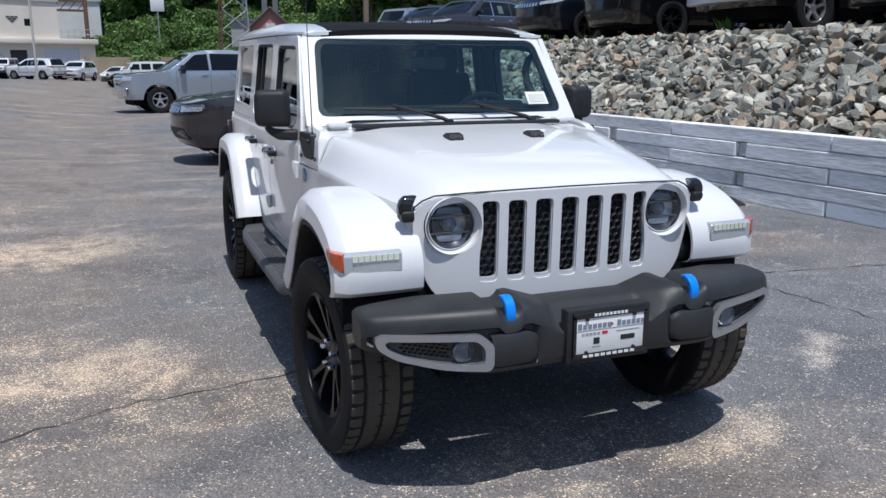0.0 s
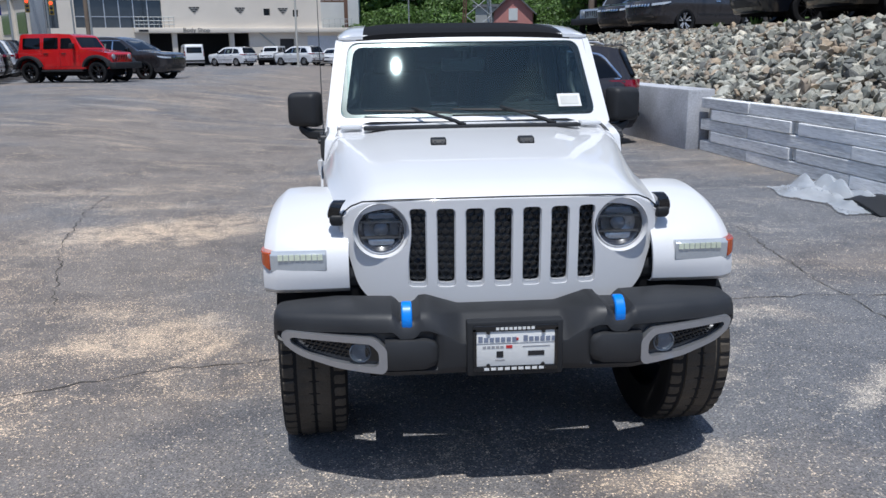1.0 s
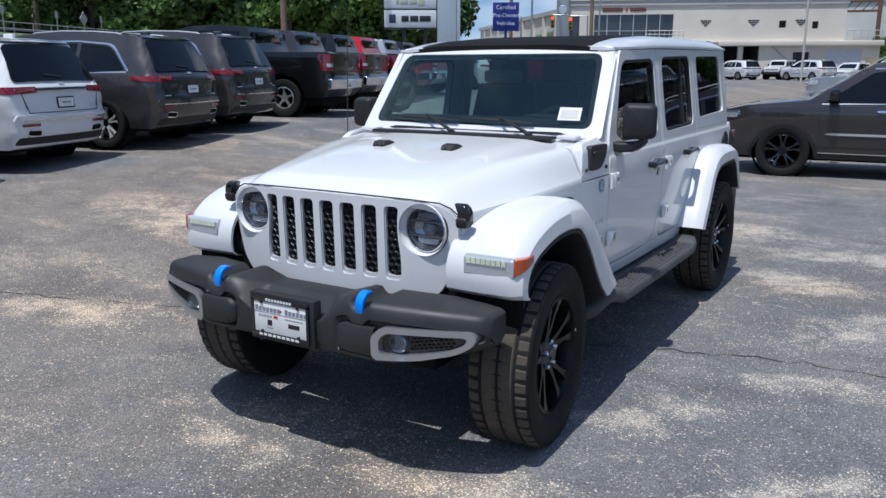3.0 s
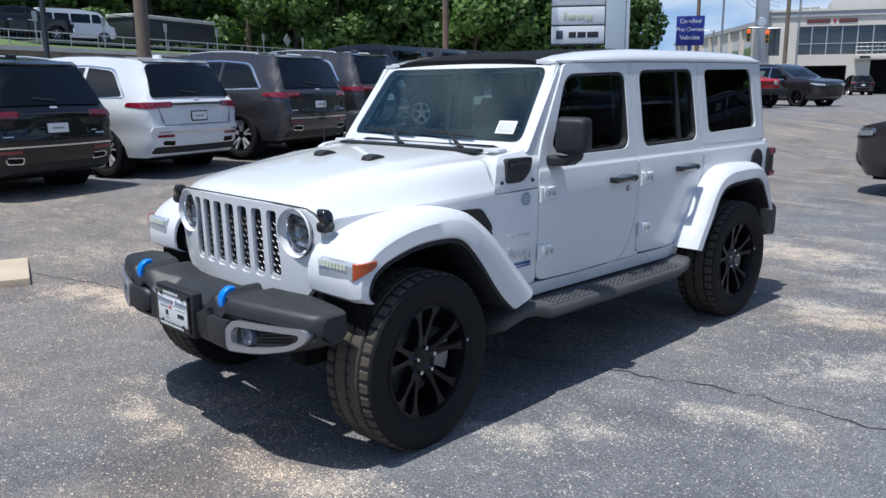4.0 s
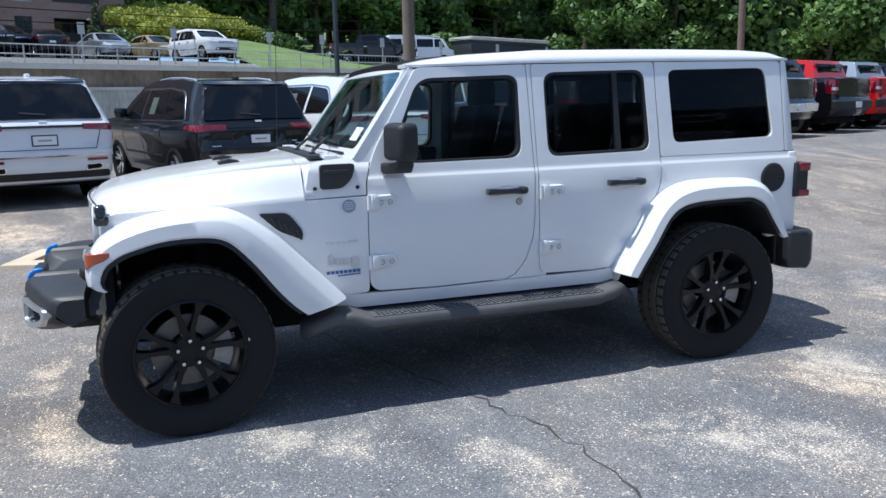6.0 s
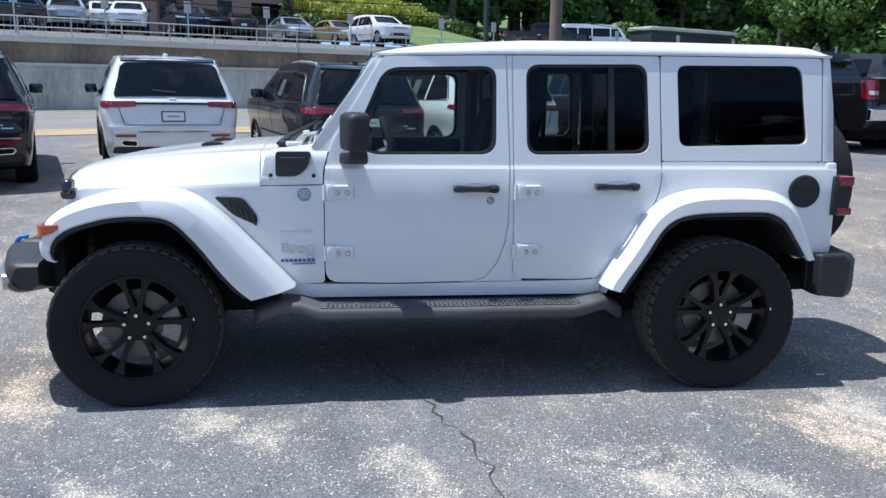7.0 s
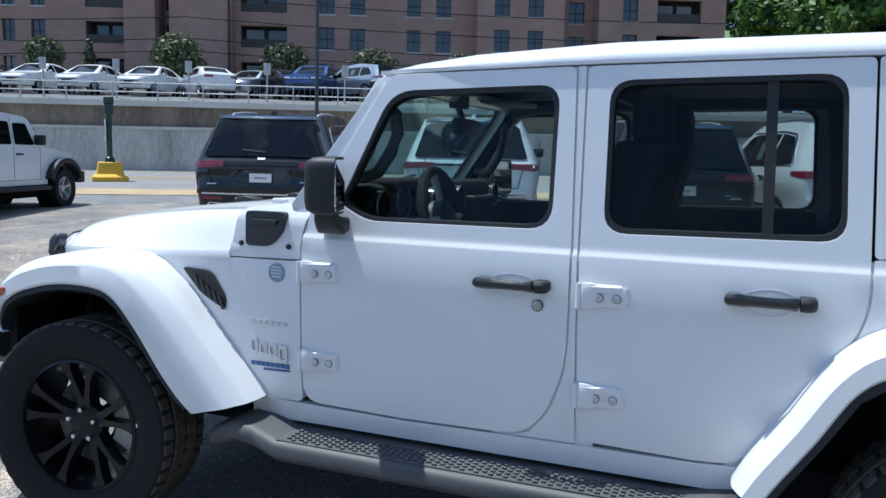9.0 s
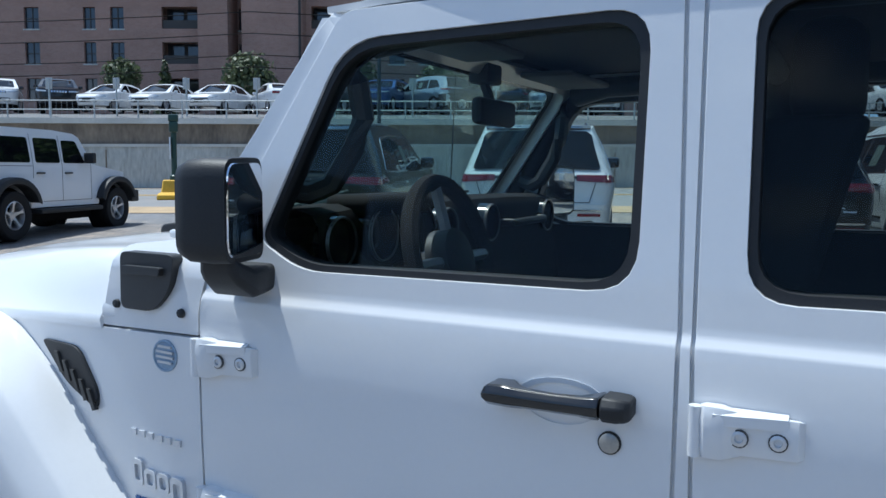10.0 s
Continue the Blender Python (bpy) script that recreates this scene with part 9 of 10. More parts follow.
# keep-right beacon on its yellow foot, in the street
beacon = thing("traffic_beacon", "dark green traffic post with arrow plate on a yellow concrete foot", "beacon", m=Matrix.Translation((-17.55, -17.6, land(-17.55, -17.6))) @ pose(0, 0, 0, 0, 0, 45))
GREEN = mat("dark_green_paint", (0.012, 0.045, 0.035), 0.45, var=0.2)
bm = B()
loft(bm, [[(s * w, -d, z) for s in (-1, 1)] + [(s * w, d, z) for s in (1, -1)] for w, d, z in ((0.75, 0.55, 0), (0.75, 0.55, 0.15), (0.58, 0.42, 0.22), (0.48, 0.36, 0.62))], closed=True, caps=True)
part("foot", bm, YELLOW, beacon, "worn yellow concrete foot", bevel=0.03)
part("post", tube(B(), [(0, 0, 0.6), (0, 0, 0.75), (0, 0, 0.8), (0, 0, 2.5)], [0.16, 0.15, 0.09, 0.09], 12), GREEN, beacon)
part("head", box(B(), -0.22, 0.22, -0.16, 0.16, 2.5, 2.72, 0.04), GREEN, beacon)
part("bracket", box(B(), -0.24, 0.24, -0.14, 0.14, 2.15, 2.5, 0.05), GREEN, beacon)
pl = part("arrow_plate", box(B(), -0.22, 0.22, -0.14, -0.10, 1.30, 2.0, 0.01), SIGN_WHITE, beacon, "white plate with black arrows")
for x, tilt in ((-0.09, 12), (0.08, -12)):
    part("arrow_bar", box(B(), -0.025, 0.025, -0.150, -0.141, -0.22, 0.18, m=Matrix.Translation((x, 0, 1.65)) @ pose(0, 0, 0, 0, tilt, 0)), BLACK_INK, pl)
    part("arrow_head", box(B(), -0.06, 0.06, -0.152, -0.141, 0.10, 0.20, m=Matrix.Translation((x, 0, 1.65)) @ pose(0, 0, 0, 0, tilt, 0)), BLACK_INK, pl)

# storm drain in a concrete kerb plate beside the car
drain = thing("storm_drain", "rusty iron drain slot in a tan concrete surround", "drain", m=Matrix.Translation((-4.04, -0.78, land(-4.04, -0.78))) @ pose(0, 0, 0, 0, 0, 73))
DRAIN_TAN = mat("tan_concrete", (0.56, 0.45, 0.32), 0.9, var=0.2, scale=2, fine=50, bump=0.004)
RUST = mat("rusty_iron", (0.14, 0.060, 0.035), 0.8, metal=0.3, var=0.4, fine=60, bump=0.003)
for x0, x1, y0, y1 in ((-0.65, 0.65, 0.22, 0.45), (-0.65, 0.65, -0.45, -0.20), (-0.65, -0.45, -0.20, 0.22), (0.40, 0.65, -0.20, 0.22)):
    part("surround", box(B(), x0, x1, y0, y1, -0.15, 0.035, 0.008), DRAIN_TAN, drain)
part("pit", box(B(), -0.45, 0.40, -0.20, 0.22, -0.14, -0.12), DARK, drain)
for k in range(14):
    part("grate_bar", box(B(), -0.445 + k * 0.061, -0.405 + k * 0.061, -0.20, 0.22, -0.03, 0.012), RUST, drain)


# ---- timber wall, rock bank and the upper lot beside the car ----
bank_x = lambda y: 5.28 - 0.07 * (y - 2.5)
crest_x = lambda y: 8.05 - 0.05 * (y - 2.5)
TOP_Z = 2.02


def bank_z(x, y):
    a, b = bank_x(y) + 0.15, crest_x(y)
    return 0.74 + (TOP_Z - 0.74) * min(1.0, max(0.0, (x - a) / (b - a)))


TIMBER = mat("whitewashed_timber", (0.86, 0.865, 0.86), 0.85, var=0.45, scale=6, fine=60, bump=0.010, rand=0.12, stretch=(1.0, 0.10, 1.0))
END_GRAIN = mat("timber_end", (0.70, 0.70, 0.68), 0.9, var=0.35, scale=6, fine=80, bump=0.006)
wall_t = thing("wall_timber", "weathered whitewashed timber retaining wall holding the rocks", "wall", kind="structure")
ang = math.degrees(math.atan2(0.07, 1))
rng = random.Random(9)
for c in range(5):
    y = -9.0 + (c % 2) * 1.3
    z0 = c * 0.172
    while y < 9.3:
        ln = min(2.44, 9.6 - y)
        gap = 0.16 if c in (1, 3) else 0.008
        if ln > 0.4:
            bm = box(B(), -0.085, 0.085 + rng.uniform(-.006, .006), 0, ln - gap, 0, 0.164, 0.010, 1)
            for v in bm.verts:
                v.co.x += rng.uniform(-0.004, 0.004)
            part("timber", bm, TIMBER, wall_t, smooth=0, m=Matrix.Translation((bank_x(y) + rng.uniform(-.008, .008), y, z0)) @ pose(0, 0, 0, 0, 0, ang))
            if gap > 0.1:
                part("timber_end", box(B(), -0.045, 0.10, ln - gap + 0.01, ln - 0.012, 0.004, 0.160, 0.008, 1), END_GRAIN, wall_t, smooth=0, m=Matrix.Translation((bank_x(y), y, z0)) @ pose(0, 0, 0, 0, 0, ang))
        y += ln
bm = B()
loft(bm, [[(bank_x(y) + 0.09, y, 0.0), (bank_x(y) + 0.10, y, 0.72), (bank_x(y) + 0.6, y, bank_z(bank_x(y) + 0.6, y) - 0.08), (crest_x(y), y, TOP_Z - 0.06), (crest_x(y) + 0.3, y, TOP_Z), (14, y, TOP_Z + 0.05), (40, y, TOP_Z + 0.3), (90, y, TOP_Z + 2)] for y in [-40, -20, -9, -4, 0, 4, 8, 12, 16, 20, 26, 34, 44, 60, 80]])
tagged(part("bank", bm, mat("bank_earth", (0.12, 0.105, 0.085), 0.95, var=0.3, scale=1.5, fine=20, bump=0.02), None, "earth bank and upper lot under the rocks", smooth=60), category="ground", kind="structure")


def rock_material(name, socket):
    m = bpy.data.materials.new(name)
    m.use_nodes = True
    n, l = m.node_tree.nodes, m.node_tree.links
    b = n["Principled BSDF"]
    src = n.new("ShaderNodeObjectInfo" if socket == "Random" else "ShaderNodeNewGeometry")
    r = n.new("ShaderNodeValToRGB")
    r.color_ramp.elements[0].color, r.color_ramp.elements[1].color = (0.14, 0.14, 0.13, 1), (0.62, 0.57, 0.46, 1)
    for pos, col in ((0.22, (0.27, 0.275, 0.235)), (0.45, (0.39, 0.375, 0.315)), (0.60, (0.43, 0.335, 0.235)), (0.70, (0.26, 0.215, 0.17)), (0.86, (0.46, 0.455, 0.395))):
        e = r.color_ramp.elements.new(pos)
        e.color = (*col, 1)
    l.new(src.outputs[socket], r.inputs["Fac"])
    tc, ns = n.new("ShaderNodeTexCoord"), n.new("ShaderNodeTexNoise")
    ns.inputs["Scale"].default_value, ns.inputs["Detail"].default_value = 9, 8
    l.new(tc.outputs["Object"], ns.inputs["Vector"])
    mr = n.new("ShaderNodeMapRange")
    mr.inputs["From Min"].default_value, mr.inputs["From Max"].default_value = 0.3, 0.7
    mr.inputs["To Min"].default_value, mr.inputs["To Max"].default_value = 0.65, 1.35
    l.new(ns.outputs["Fac"], mr.inputs["Value"])
    hs = n.new("ShaderNodeHueSaturation")
    l.new(mr.outputs[0], hs.inputs["Value"])
    l.new(r.outputs["Color"], hs.inputs["Color"])
    l.new(hs.outputs["Color"], b.inputs["Base Color"])
    b.inputs["Roughness"].default_value = 0.85
    bp = n.new("ShaderNodeBump")
    bp.inputs["Strength"].default_value, bp.inputs["Distance"].default_value = 0.7, 0.02
    l.new(ns.outputs["Fac"], bp.inputs["Height"])
    l.new(bp.outputs["Normal"], b.inputs["Normal"])
    return m


ROCK, ROCK_STUFF = rock_material("broken_rock", "Random"), rock_material("broken_rock_heap", "Random Per Island")


def rock_bm(seed):
    r_ = random.Random(seed)
    bm = B()
    for _ in range(13):
        d = Vector((r_.gauss(0, 1), r_.gauss(0, 1), r_.gauss(0, 1))).normalized()
        bm.verts.new(Vector((d.x * r_.uniform(0.8, 1.1), d.y * r_.uniform(0.6, 0.9), d.z * r_.uniform(0.4, 0.65))))
    res = bmesh.ops.convex_hull(bm, input=bm.verts[:])
    loose = [v for v in bm.verts if not v.link_faces]
    bmesh.ops.delete(bm, geom=loose, context="VERTS")
    return bm


rocks = thing("rock_bank", "steep bank of broken grey and brown rocks behind the timber wall", "rocks")
rock_meshes = []
for k in range(14):
    ob = part("rock", rock_bm(100 + k), ROCK, None, smooth=0)
    rock_meshes.append(ob.data)
    bpy.data.objects.remove(ob)
heap = []
near = 0
for k in range(8200):
    y = rng.uniform(-5, 30)
    t = rng.random()
    a, b = bank_x(y) + 0.12, crest_x(y) + 0.02
    x = a + (b - a) * t
    size = rng.choice((0.06, 0.075, 0.09, 0.105, 0.12, 0.15)) * rng.uniform(0.85, 1.25)
    z = bank_z(x, y) + rng.uniform(-0.03, 0.09)
    m = Matrix.Translation((x, y, z)) @ pose(0, 0, 0, rng.uniform(-50, 50), -25 + rng.uniform(-50, 50), rng.uniform(0, 360)) @ Matrix.Scale(size, 4)
    if near < 300 and 2.0 < y < 8.0 and size > 0.10:
        near += 1
        ob = new("rock", rng.choice(rock_meshes))
        ob.parent, ob.matrix_basis = rocks, m
    else:
        heap.append((rng.choice(rock_meshes), m))
vs_all, fs_all = [], []
for me, m in heap:
    base = len(vs_all)
    vs_all += [tuple(m @ v.co) for v in me.vertices]
    fs_all += [tuple(base + i for i in p.vertices) for p in me.polygons]
me = bpy.data.meshes.new("rock_heap")
me.from_pydata(vs_all, [], fs_all)
me.materials.append(ROCK_STUFF)
heap_ob = new("loose_rock", me)
heap_ob.parent = rocks
tagged(heap_ob, kind="stuff")
kerb = part("crest_kerb", box(B(), -0.12, 0.12, -20, 30, 0, 0.10, 0.02), mat("tan_kerb", (0.34, 0.27, 0.19), 0.9, var=0.25, scale=2, fine=40), None, "tan timber kerb along the top of the rocks")
kerb.matrix_basis = Matrix.Translation((crest_x(2.5) + 0.14, 2.5, TOP_Z - 0.02)) @ pose(0, 0, 0, 0, 0, math.degrees(math.atan2(0.05, 1)))
tagged(kerb, category="kerb", kind="structure")
block = part("wall_block", box(B(), -0.24, 0.24, 0, 5.2, -0.1, 0.98, 0.03), mat("whitewashed_concrete", (0.46, 0.47, 0.50), 0.85, var=0.35, scale=1.5, fine=30, bump=0.008), None, "whitewashed concrete wall with grey stains")
block.matrix_basis = Matrix.Translation((bank_x(9.6) - 0.06, 9.66, 0)) @ pose(0, 0, 0, 0, 0, 6)
tagged(block, category="wall", kind="structure")
for x, y, z, k in ((7.9, 8.2, 2.0, 0.35), (7.75, 14.5, 2.0, 0.3), (4.95, 4.6, 0.0, 0.16), (4.35, 12.0, 0.0, 0.25), (7.6, 16.2, 2.0, 0.25)):
    bm = B()
    for q in range(46):
        a, ln = rng.uniform(0, 6.28), rng.uniform(0.4, 1.0) * k
        p0 = Vector((rng.uniform(-.05, .05), rng.uniform(-.05, .05), 0))
        tip = p0 + Vector((math.cos(a) * ln * 0.6, math.sin(a) * ln * 0.6, ln))
        sd = Vector((-math.sin(a), math.cos(a), 0)) * 0.06 * k
        bm.faces.new([bm.verts.new(v) for v in (p0 - sd, p0 + sd, (p0 + tip) / 2 + sd * 1.6, tip, (p0 + tip) / 2 - sd * 1.6)])
    w = part("weed", bm, LEAF_MID, None, "small green weed growing in the crack", smooth=0)
    w.matrix_basis = Matrix.Translation((x, y, z))
    tagged(w, category="weed", group="weeds")
# cars on the upper lot
TOPS = "cars above the rock bank"
z = TOP_Z + 0.03
car("pickup", P_BLACK, pose(10.7, 8.3, z, 0, 0, heading(-1, -0.03)), "black pickup truck with silver bumper above the rocks", TOPS, W_SILVER, chrome=False)
car("suv", P_BLACK, pose(10.15, 11.85, z, 0, 0, heading(-1, -0.05)), "black SUV, nose to the rock bank", TOPS, W_BLACK)
car("suv", P_NAVY, pose(9.9, 14.65, z, 0, 0, heading(-1, -0.05)), "dark navy SUV, nose to the rock bank", TOPS, W_BLACK)
car("suv", P_BLACK, pose(10.4, 5.2, z, 0, 0, heading(-1, -0.03)), "black SUV, nose to the rock bank", TOPS, W_BLACK)
car("suv", P_GREY, pose(9.9, 23.7, z, 0, 0, heading(-0.9, -0.43)), "grey SUV, nose to the rock bank", TOPS, W_TWO)
car("suv", P_GREY2, pose(9.8, 26.9, z, 0, 0, heading(-0.9, -0.43)), "dark grey SUV, nose to the rock bank", TOPS, W_TWO)
car("boxy", P_SILVER, pose(9.6, 30.2, z, 0, 0, heading(-0.9, -0.43)), "silver boxy off-roader above the rocks", TOPS, W_BLACK)

# crumpled plastic sheet with a dark mat under it, by the timber wall
sheet = thing("plastic_sheet", "crumpled clear plastic sheet with a dark mat in it", "litter", m=Matrix.Translation((4.42, 5.0, 0.0)) @ pose(0, 0, 0, 0, 0, 6))
bm = B()
loft(bm, [[(x * 0.34 * (1 + 0.25 * math.sin(y * 5)), y * 0.85, 0.015 + 0.20 * max(0, 1 - (x * x + y * y) ** 0.8) * (0.5 + abs(noise.noise(Vector((x * 2.2, y * 2.2, 3.1)))) * 1.6) + 0.03 * abs(noise.noise(Vector((x * 7, y * 7, 1.0))))) for x in [i / 14 for i in range(-14, 15)]] for y in [i / 20 for i in range(-20, 21)]])
pm = bpy.data.materials.new("thin_plastic_film")
pm.use_nodes = True
pb = pm.node_tree.nodes["Principled BSDF"]
pb.inputs["Base Color"].default_value = (0.66, 0.70, 0.74, 1)
pb.inputs["Roughness"].default_value = 0.12
pb.inputs["Alpha"].default_value = 0.55
part("film", bm, pm, sheet, "clear shiny plastic film", smooth=25)
bm = B()
loft(bm, [[(0.12 + x * 0.26, -0.55 + y * 0.42, 0.05 + 0.10 * math.cos(y * 2.2) * math.cos(x)) for x in (-1, -0.5, 0, 0.5, 1)] for y in (-1, -0.6, -0.2, 0.2, 0.6, 1)])
thick(bm, (0, 0, -0.02))
part("dark_mat", bm, BLACK_PLASTIC, sheet, "dark rubber mat")

# ---- dealership ----
STUCCO = mat("cream_stucco", (0.74, 0.675, 0.585), 0.9, var=0.10, scale=0.3, fine=20, bump=0.003)
STUCCO_BAND = mat("grey_roof_band", (0.48, 0.47, 0.46), 0.8, var=0.1, scale=0.5)
# shade inside the workshop put into the colour; door and ornaments share it
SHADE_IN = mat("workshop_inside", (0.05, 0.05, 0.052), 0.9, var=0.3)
dealer = thing("dealership_building", "cream two-storey dealership with workshop openings and tall windows", "building", m=Matrix.Translation((-33.0, 77.7, 0.15)) @ pose(0, 0, 0, 0, 0, 24.25))
OPEN = [(4.2, 8.0, 0.0, 3.0), (10.0, 12.2, 0.0, 3.5), (12.7, 18.0, 0.0, 3.5), (18.5, 20.1, 0.0, 3.5), (3.4, 11.4, 4.05, 6.7), (0.9, 1.9, 4.0, 6.7), (21.8, 22.5, 5.3, 6.0), (25.0, 25.6, 5.2, 5.9), (23.4, 25.0, 0.0, 2.9), (26.5, 30.0, 0.3, 3.2)]


def dealer_wall(x0, x1, z0, z1, y, ops):
    xs_ = sorted({x0, x1, *[min(max(a, x0), x1) for o in ops for a in o[:2]]})
    zs_ = sorted({z0, z1, *[min(max(a, z0), z1) for o in ops for a in o[2:4]]})
    bm = B()
    for a, b in zip(xs_, xs_[1:]):
        for c, d in zip(zs_, zs_[1:]):
            if not any(o[0] < (a + b) / 2 < o[1] and o[2] < (c + d) / 2 < o[3] for o in ops):
                bm.faces.new([bm.verts.new(p) for p in ((a, y, c), (b, y, c), (b, y, d), (a, y, d))])
    bmesh.ops.remove_doubles(bm, verts=bm.verts[:], dist=0.001)
    return thick(bm, (0, 0.4, 0))


wing_turn = pose(0, 0, 0, 0, 0, 15.75)
wing = part("wall_wing", box(B(), 0.0, 0.4, 0.4, 44, 0, 6.9), STUCCO, dealer, "long cream side wall with pilasters", smooth=0, m=wing_turn)
part("wing_cornice", box(B(), -0.25, 0.5, 0.4, 44.2, 6.9, 7.35), STUCCO_BAND, wing)
for k in range(9):
    part("pilaster", box(B(), -0.22, 0.0, 1.2 + k * 4.8, 1.9 + k * 4.8, 0, 6.9), STUCCO, wing)
    part("wing_window", box(B(), -0.06, 0.0, 2.6 + k * 4.8, 5.2 + k * 4.8, 3.6, 5.6), PANE, wing, "dark upper window")
    part("wing_shopfront", box(B(), -0.06, 0.0, 2.6 + k * 4.8, 5.2 + k * 4.8, 0.4, 2.7), PANE, wing, "dark shop window")
front = part("wall_front", dealer_wall(0, 28.2, 0, 7.6, 0, OPEN), STUCCO, dealer, smooth=0)
part("wall_low", dealer_wall(28.2, 31.7, 0, 3.9, 0, OPEN), STUCCO, dealer, smooth=0)
part("wall_side", box(B(), 0, 0.4, 0.4, 34, 0, 7.6), STUCCO, dealer, smooth=0)
part("wall_back", box(B(), 0, 31.7, 33.6, 34, 0, 7.6), STUCCO, dealer, smooth=0)
part("roof_band", box(B(), -0.15, 28.35, -0.15, 34, 7.6, 8.1), STUCCO_BAND, dealer)
part("roof_edge", box(B(), -0.25, 28.45, -0.25, 34, 8.1, 8.3), STUCCO, dealer)
part("penthouse", box(B(), 6.5, 12.5, 3, 9, 8.3, 9.4, 0.05), STUCCO_BAND, dealer)
part("canopy_band", box(B(), 8.6, 31.9, -0.45, 0.0, 3.52, 4.02, 0.03), STUCCO, dealer)
part("low_roof", box(B(), 28.2, 31.9, -0.2, 12, 3.9, 4.05), STUCCO, dealer)
part("inside_back", box(B(), 3.5, 21, 6.5, 6.7, 0, 3.6), SHADE_IN, dealer)
part("inside_floor", box(B(), 0.5, 28, 0.4, 33, -0.05, 0.02), SHADE_IN, dealer)
part("inside_ceiling", box(B(), 0.5, 28, 0.4, 33, 3.55, 3.75), SHADE_IN, dealer)
for x in (9.6, 20.1):
    part("inside_wall", box(B(), x, x + 0.3, 0.4, 6.5, 0, 3.6), SHADE_IN, dealer)
for a, b, c, d in (OPEN[4], OPEN[5], OPEN[6], OPEN[7]):
    w_ = part("window", box(B(), a, b, 0.22, 0.27, c, d), PANE, front, "dark shop window")
    n_ = max(1, round((b - a) / 1.3))
    for k in range(1, n_):
        x = a + (b - a) * k / n_
        part("mullion", box(B(), x - 0.04, x + 0.04, 0.12, 0.22, c, d), SILVER, w_)
    if b - a > 3:
        part("transom", box(B(), a, b, 0.13, 0.21, c + 1.0, c + 1.06), SILVER, w_)
part("door", box(B(), 23.4, 25.0, 0.25, 0.3, 0, 2.9), SHADE_IN, front)
part("roller_door", box(B(), 26.5, 30.0, 0.1, 0.16, 0.3, 3.2), mat("white_roller", (0.60, 0.63, 0.68), 0.6, var=0.1), dealer, "white roller door")
part("tower", box(B(), -0.5, 0.75, -0.6, 0.3, 0, 10.2, 0.05), mat("tower_grey", (0.30, 0.32, 0.34), 0.5, metal=0.3, var=0.08), dealer, "grey entrance tower")
part("tower_badge", spin(B(), [(-0.62, 0.45), (-0.66, 0.42), (-0.66, 0.0)], 20, center=(0.12, 0, 7.2), axis="y"), SILVER, dealer)
for k, (x0, x1) in enumerate(((4.2, 6.25), (6.55, 6.75), (7.0, 8.6))):
    part("sign_bar", box(B(), x0, x1, -0.06, 0.0, 7.02, 7.36, 0.02), mat("sign_brown", (0.16, 0.05, 0.04), 0.6, var=0.1) if k != 1 else RED_INK, dealer, "dealer sign as plain bars")
part("service_bar", box(B(), 9.0, 9.9, -0.5, -0.45, 3.65, 3.85), BLACK_INK, dealer)
words("Body Shop", 0.62, BLACK_INK, dealer, pose(14.6, -0.47, 3.78, 90))
for x in (14.6, 19.3, 23.9):
    for k, (w, z) in enumerate(((1.1, 5.95), (0.75, 5.75), (0.35, 5.55))):
        for j in range(3 - k):
            wx = w / (3 - k)
            part("wall_ornament", box(B(), x - w / 2 + j * wx + 0.03, x - w / 2 + (j + 1) * wx - 0.03, -0.05, 0, z, z + 0.13), SHADE_IN, dealer)
for k in range(9):
    part("balcony_bar", tube(B(), [(8.6 + k * 0.48, -0.4, 4.02), (8.6 + k * 0.48, -0.4, 5.05)], 0.025, 5), RAILING, dealer)
for z in (4.35, 4.7, 5.05):
    part("balcony_rail", tube(B(), [(8.6, -0.4, z), (12.5, -0.4, z)], 0.03, 5), RAILING, dealer)
for k in range(6):
    part("roof_rail_post", tube(B(), [(28.4 + k * 0.66, -0.1, 4.05), (28.4 + k * 0.66, -0.1, 5.0)], 0.025, 5), RAILING, dealer)
for z in (4.5, 5.0):
    part("roof_rail", tube(B(), [(28.4, -0.1, z), (31.8, -0.1, z)], 0.03, 5), RAILING, dealer)
part("stair", box(B(), 20.6, 23.2, -0.12, -0.04, -0.06, 0.06, m=Matrix.Translation((21.6, 0, 3.2)) @ pose(0, 0, 0, 0, 40, 0) @ Matrix.Translation((-21.6, 0, 0))), RAILING, dealer)

# hill behind with shrubs, tan wall, steel gantry, lattice mast and a pink house
bm = B()
loft(bm, [[(x, y, z) for y, z in ((y0, 0.0), (y0 + 4, 1.0), (y0 + 12, 4.2), (y0 + 24, 7.0), (y0 + 60, 14), (y0 + 300, 30))] for x, y0 in ((-60, 130), (-20, 118), (-6, 92), (8, 88), (20, 84), (45, 76), (120, 70))])
tagged(part("hill", bm, mat("hill_green", (0.055, 0.10, 0.02), 0.95, var=0.4, scale=0.4, fine=6, bump=0.05), None, "green overgrown hill behind the lot", smooth=60), category="ground", kind="structure")
for k in range(150):
    x = -5 + rng.uniform(0, 26)
    d = rng.uniform(0, 22)
    y0 = 92 - (x + 6) * 0.29
    copy_thing(b_green, Matrix.Translation((x, y0 + d, lerp_table([(0, 0), (4, 1.0), (12, 4.2), (24, 7)], d) - 0.3)) @ pose(0, 0, 0, 0, 0, rng.uniform(0, 360)) @ Matrix.Scale(rng.uniform(0.8, 1.5), 4))
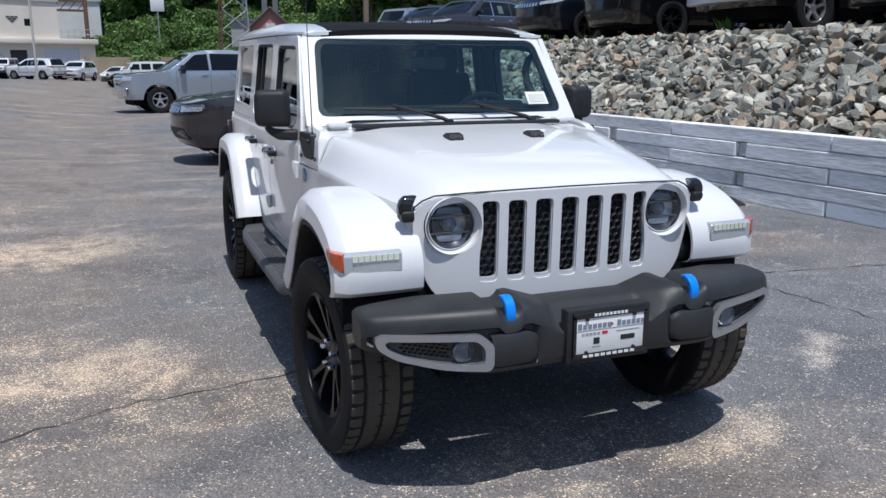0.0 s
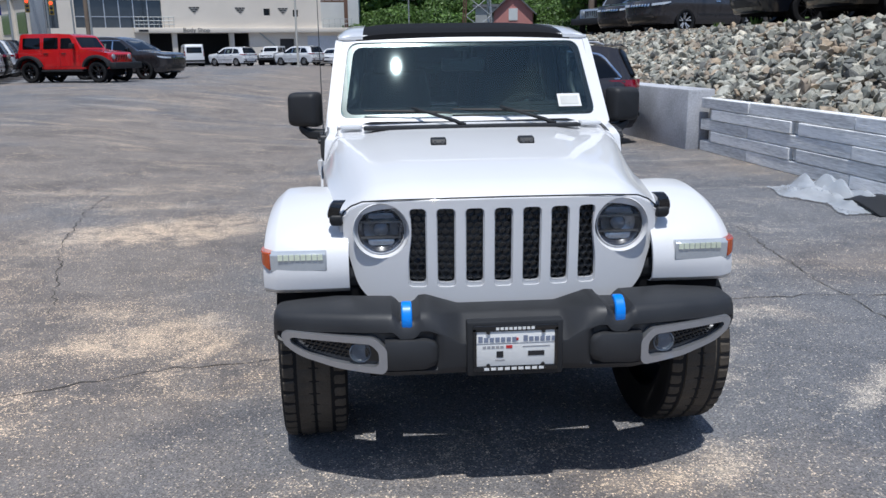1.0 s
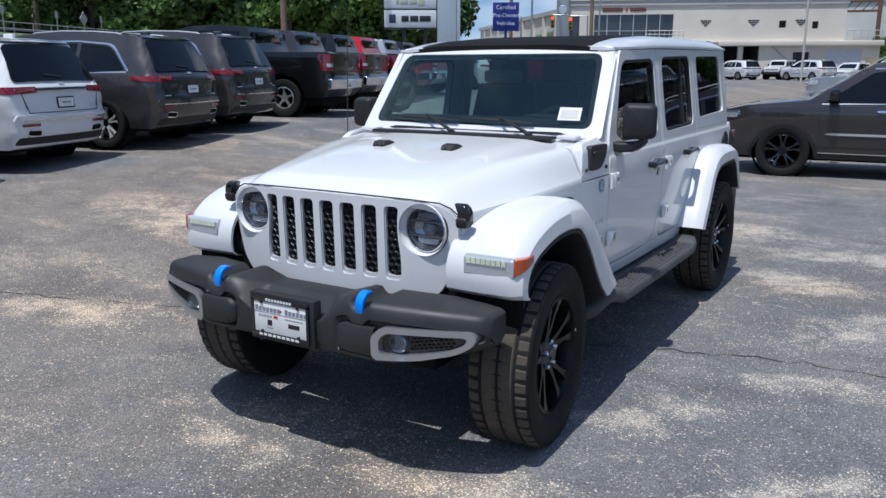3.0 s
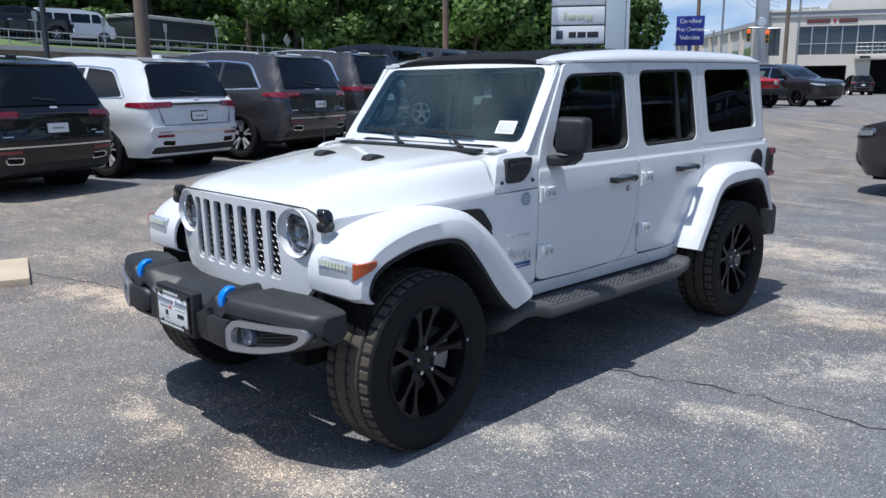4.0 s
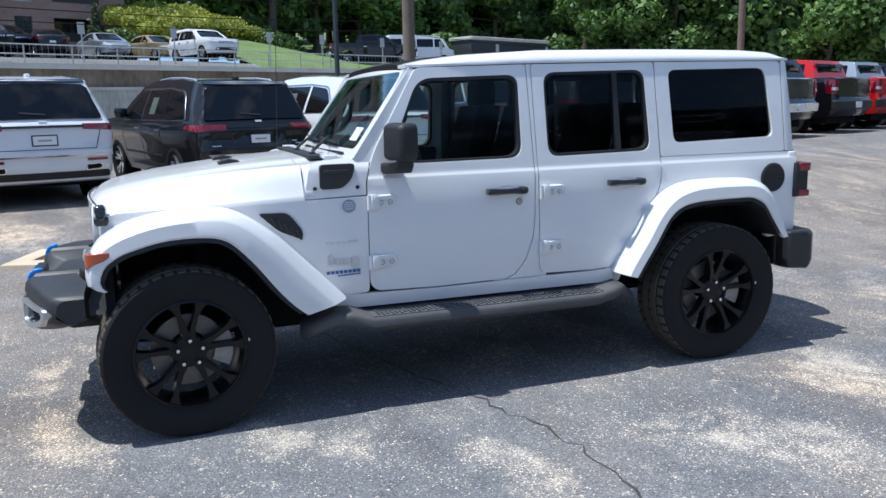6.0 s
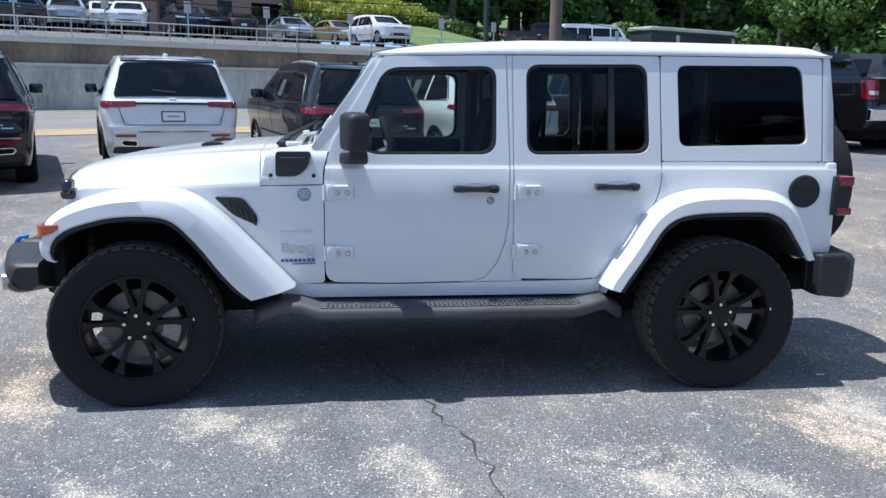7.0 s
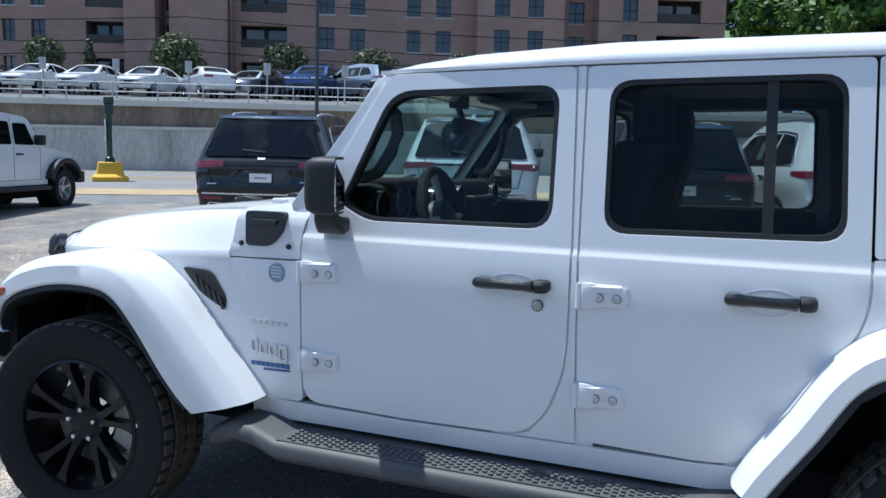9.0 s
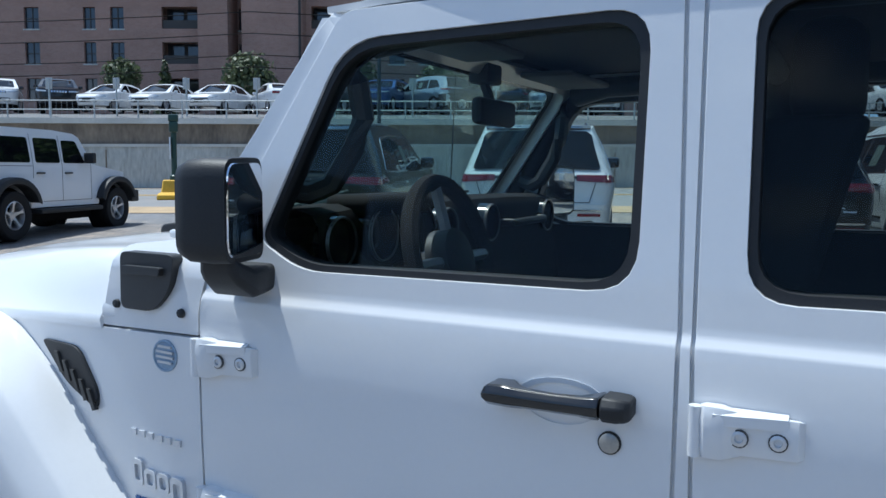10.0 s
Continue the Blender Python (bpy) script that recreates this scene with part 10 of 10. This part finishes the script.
tan_wall = part("wall_tan", box(B(), -6.5, 8.5, 90.2, 90.6, 0, 2.4), mat("tan_block", (0.36, 0.29, 0.20), 0.9, var=0.2, scale=1, fine=10), None, "tan block wall below the hill")
tagged(tan_wall, category="wall", kind="structure")
annex = thing("annex_building", "pale grey annex behind the steel gantry", "building", m=Matrix.Translation((-9, 100, 0)))
part("wall", box(B(), -4, 5.5, 0, 10, 0, 8.6), mat("annex_grey", (0.60, 0.61, 0.60), 0.85, var=0.12, scale=0.5), annex, smooth=0)
part("roof", box(B(), -4.2, 5.7, -0.2, 10.2, 8.6, 8.8), STUCCO_BAND, annex)
gantry = thing("steel_gantry", "rusty brown steel gantry beside the workshop", "gantry", m=Matrix.Translation((-7.4, 95, 0)) @ pose(0, 0, 0, 0, 0, 10))
RUSTY = mat("rust_steel", (0.15, 0.085, 0.06), 0.8, metal=0.3, var=0.3)
for x in (-2.6, 2.6):
    part("leg", box(B(), x - 0.2, x + 0.2, -0.2, 0.2, 0, 10, 0.02), RUSTY, gantry)
for z in (7.2, 8.2):
    part("beam", box(B(), -2.6, 2.6, -0.12, 0.12, z, z + 0.22), RUSTY, gantry)
for k in range(6):
    part("brace", tube(B(), [(-2.6 + k * 0.87, 0, 7.3), (-1.73 + k * 0.87, 0, 8.3)], 0.05, 5), RUSTY, gantry)
mast = thing("lattice_mast", "grey steel lattice transmission tower on the hill", "tower", m=Matrix.Translation((9.3, 84, 1.0)))
for sx in (-1, 1):
    for sy in (-1, 1):
        part("leg", tube(B(), [(sx * 1.5, sy * 1.5, 0), (sx * 0.5, sy * 0.5, 22)], 0.09, 5), RAILING if sx > 0 else RUSTY, mast)
for k in range(11):
    a, b = 1.5 - k / 11, 1.5 - (k + 1) / 11
    for s in (-1, 1):
        part("brace", tube(B(), [(-a * s, -a, k * 2), (b * s, -b, k * 2 + 2)], 0.05, 4), RAILING, mast)
        part("brace", tube(B(), [(a, -a * s, k * 2), (b, b * s, k * 2 + 2)], 0.05, 4), RAILING, mast)
pink = thing("pink_house", "small pink house with grey gabled roof on the hill", "house", m=Matrix.Translation((14.2, 91, 3.2)) @ pose(0, 0, 0, 0, 0, -12))
PINK = mat("pink_siding", (0.55, 0.24, 0.22), 0.85, var=0.08, scale=1)
bm = flat(B(), [(-2.2, 0), (2.2, 0), (2.2, 2.6), (0, 4.6), (-2.2, 2.6)])
for v in bm.verts:
    v.co = Vector((v.co.y, 0, v.co.z))
thick(bm, (0, 6, 0))
part("wall", bm, PINK, pink, smooth=0)
SLATE = mat("grey_shingle", (0.15, 0.155, 0.165), 0.85, var=0.2, scale=2)
for s in (-1, 1):
    bm = B()
    loft(bm, [[(0, y, 4.75), (s * 2.6, y, 2.35)] for y in (-0.4, 6.4)])
    part("roof", thick(bm, (0, 0, -0.18)), SLATE, pink, smooth=0)
part("window", box(B(), -0.5, 0.5, -0.06, 0.02, 1.6, 2.9), SIGN_WHITE, pink)
part("wing", box(B(), -4.5, -2.0, 2, 6, 0, 3.2), SIGN_GREY, pink)
part("wing_roof", box(B(), -4.8, -1.8, 1.7, 6.3, 3.2, 3.5), SLATE, pink)
for x in (-1.0, 0.2):
    part("chimney", box(B(), x, x + 0.6, 2.5, 3.1, 3.5, 6.2), SLATE, pink)
board = thing("white_board_sign", "white blank board on a post on the hill", "sign", m=Matrix.Translation((2.4, 92, 4.0)))
part("post", tube(B(), [(0, 0, 0), (0, 0, 4)], 0.08, 6), RAILING, board)
part("plate", box(B(), -0.7, 0.7, -0.1, 0.1, 3.2, 4.6, 0.03), SIGN_WHITE, board)
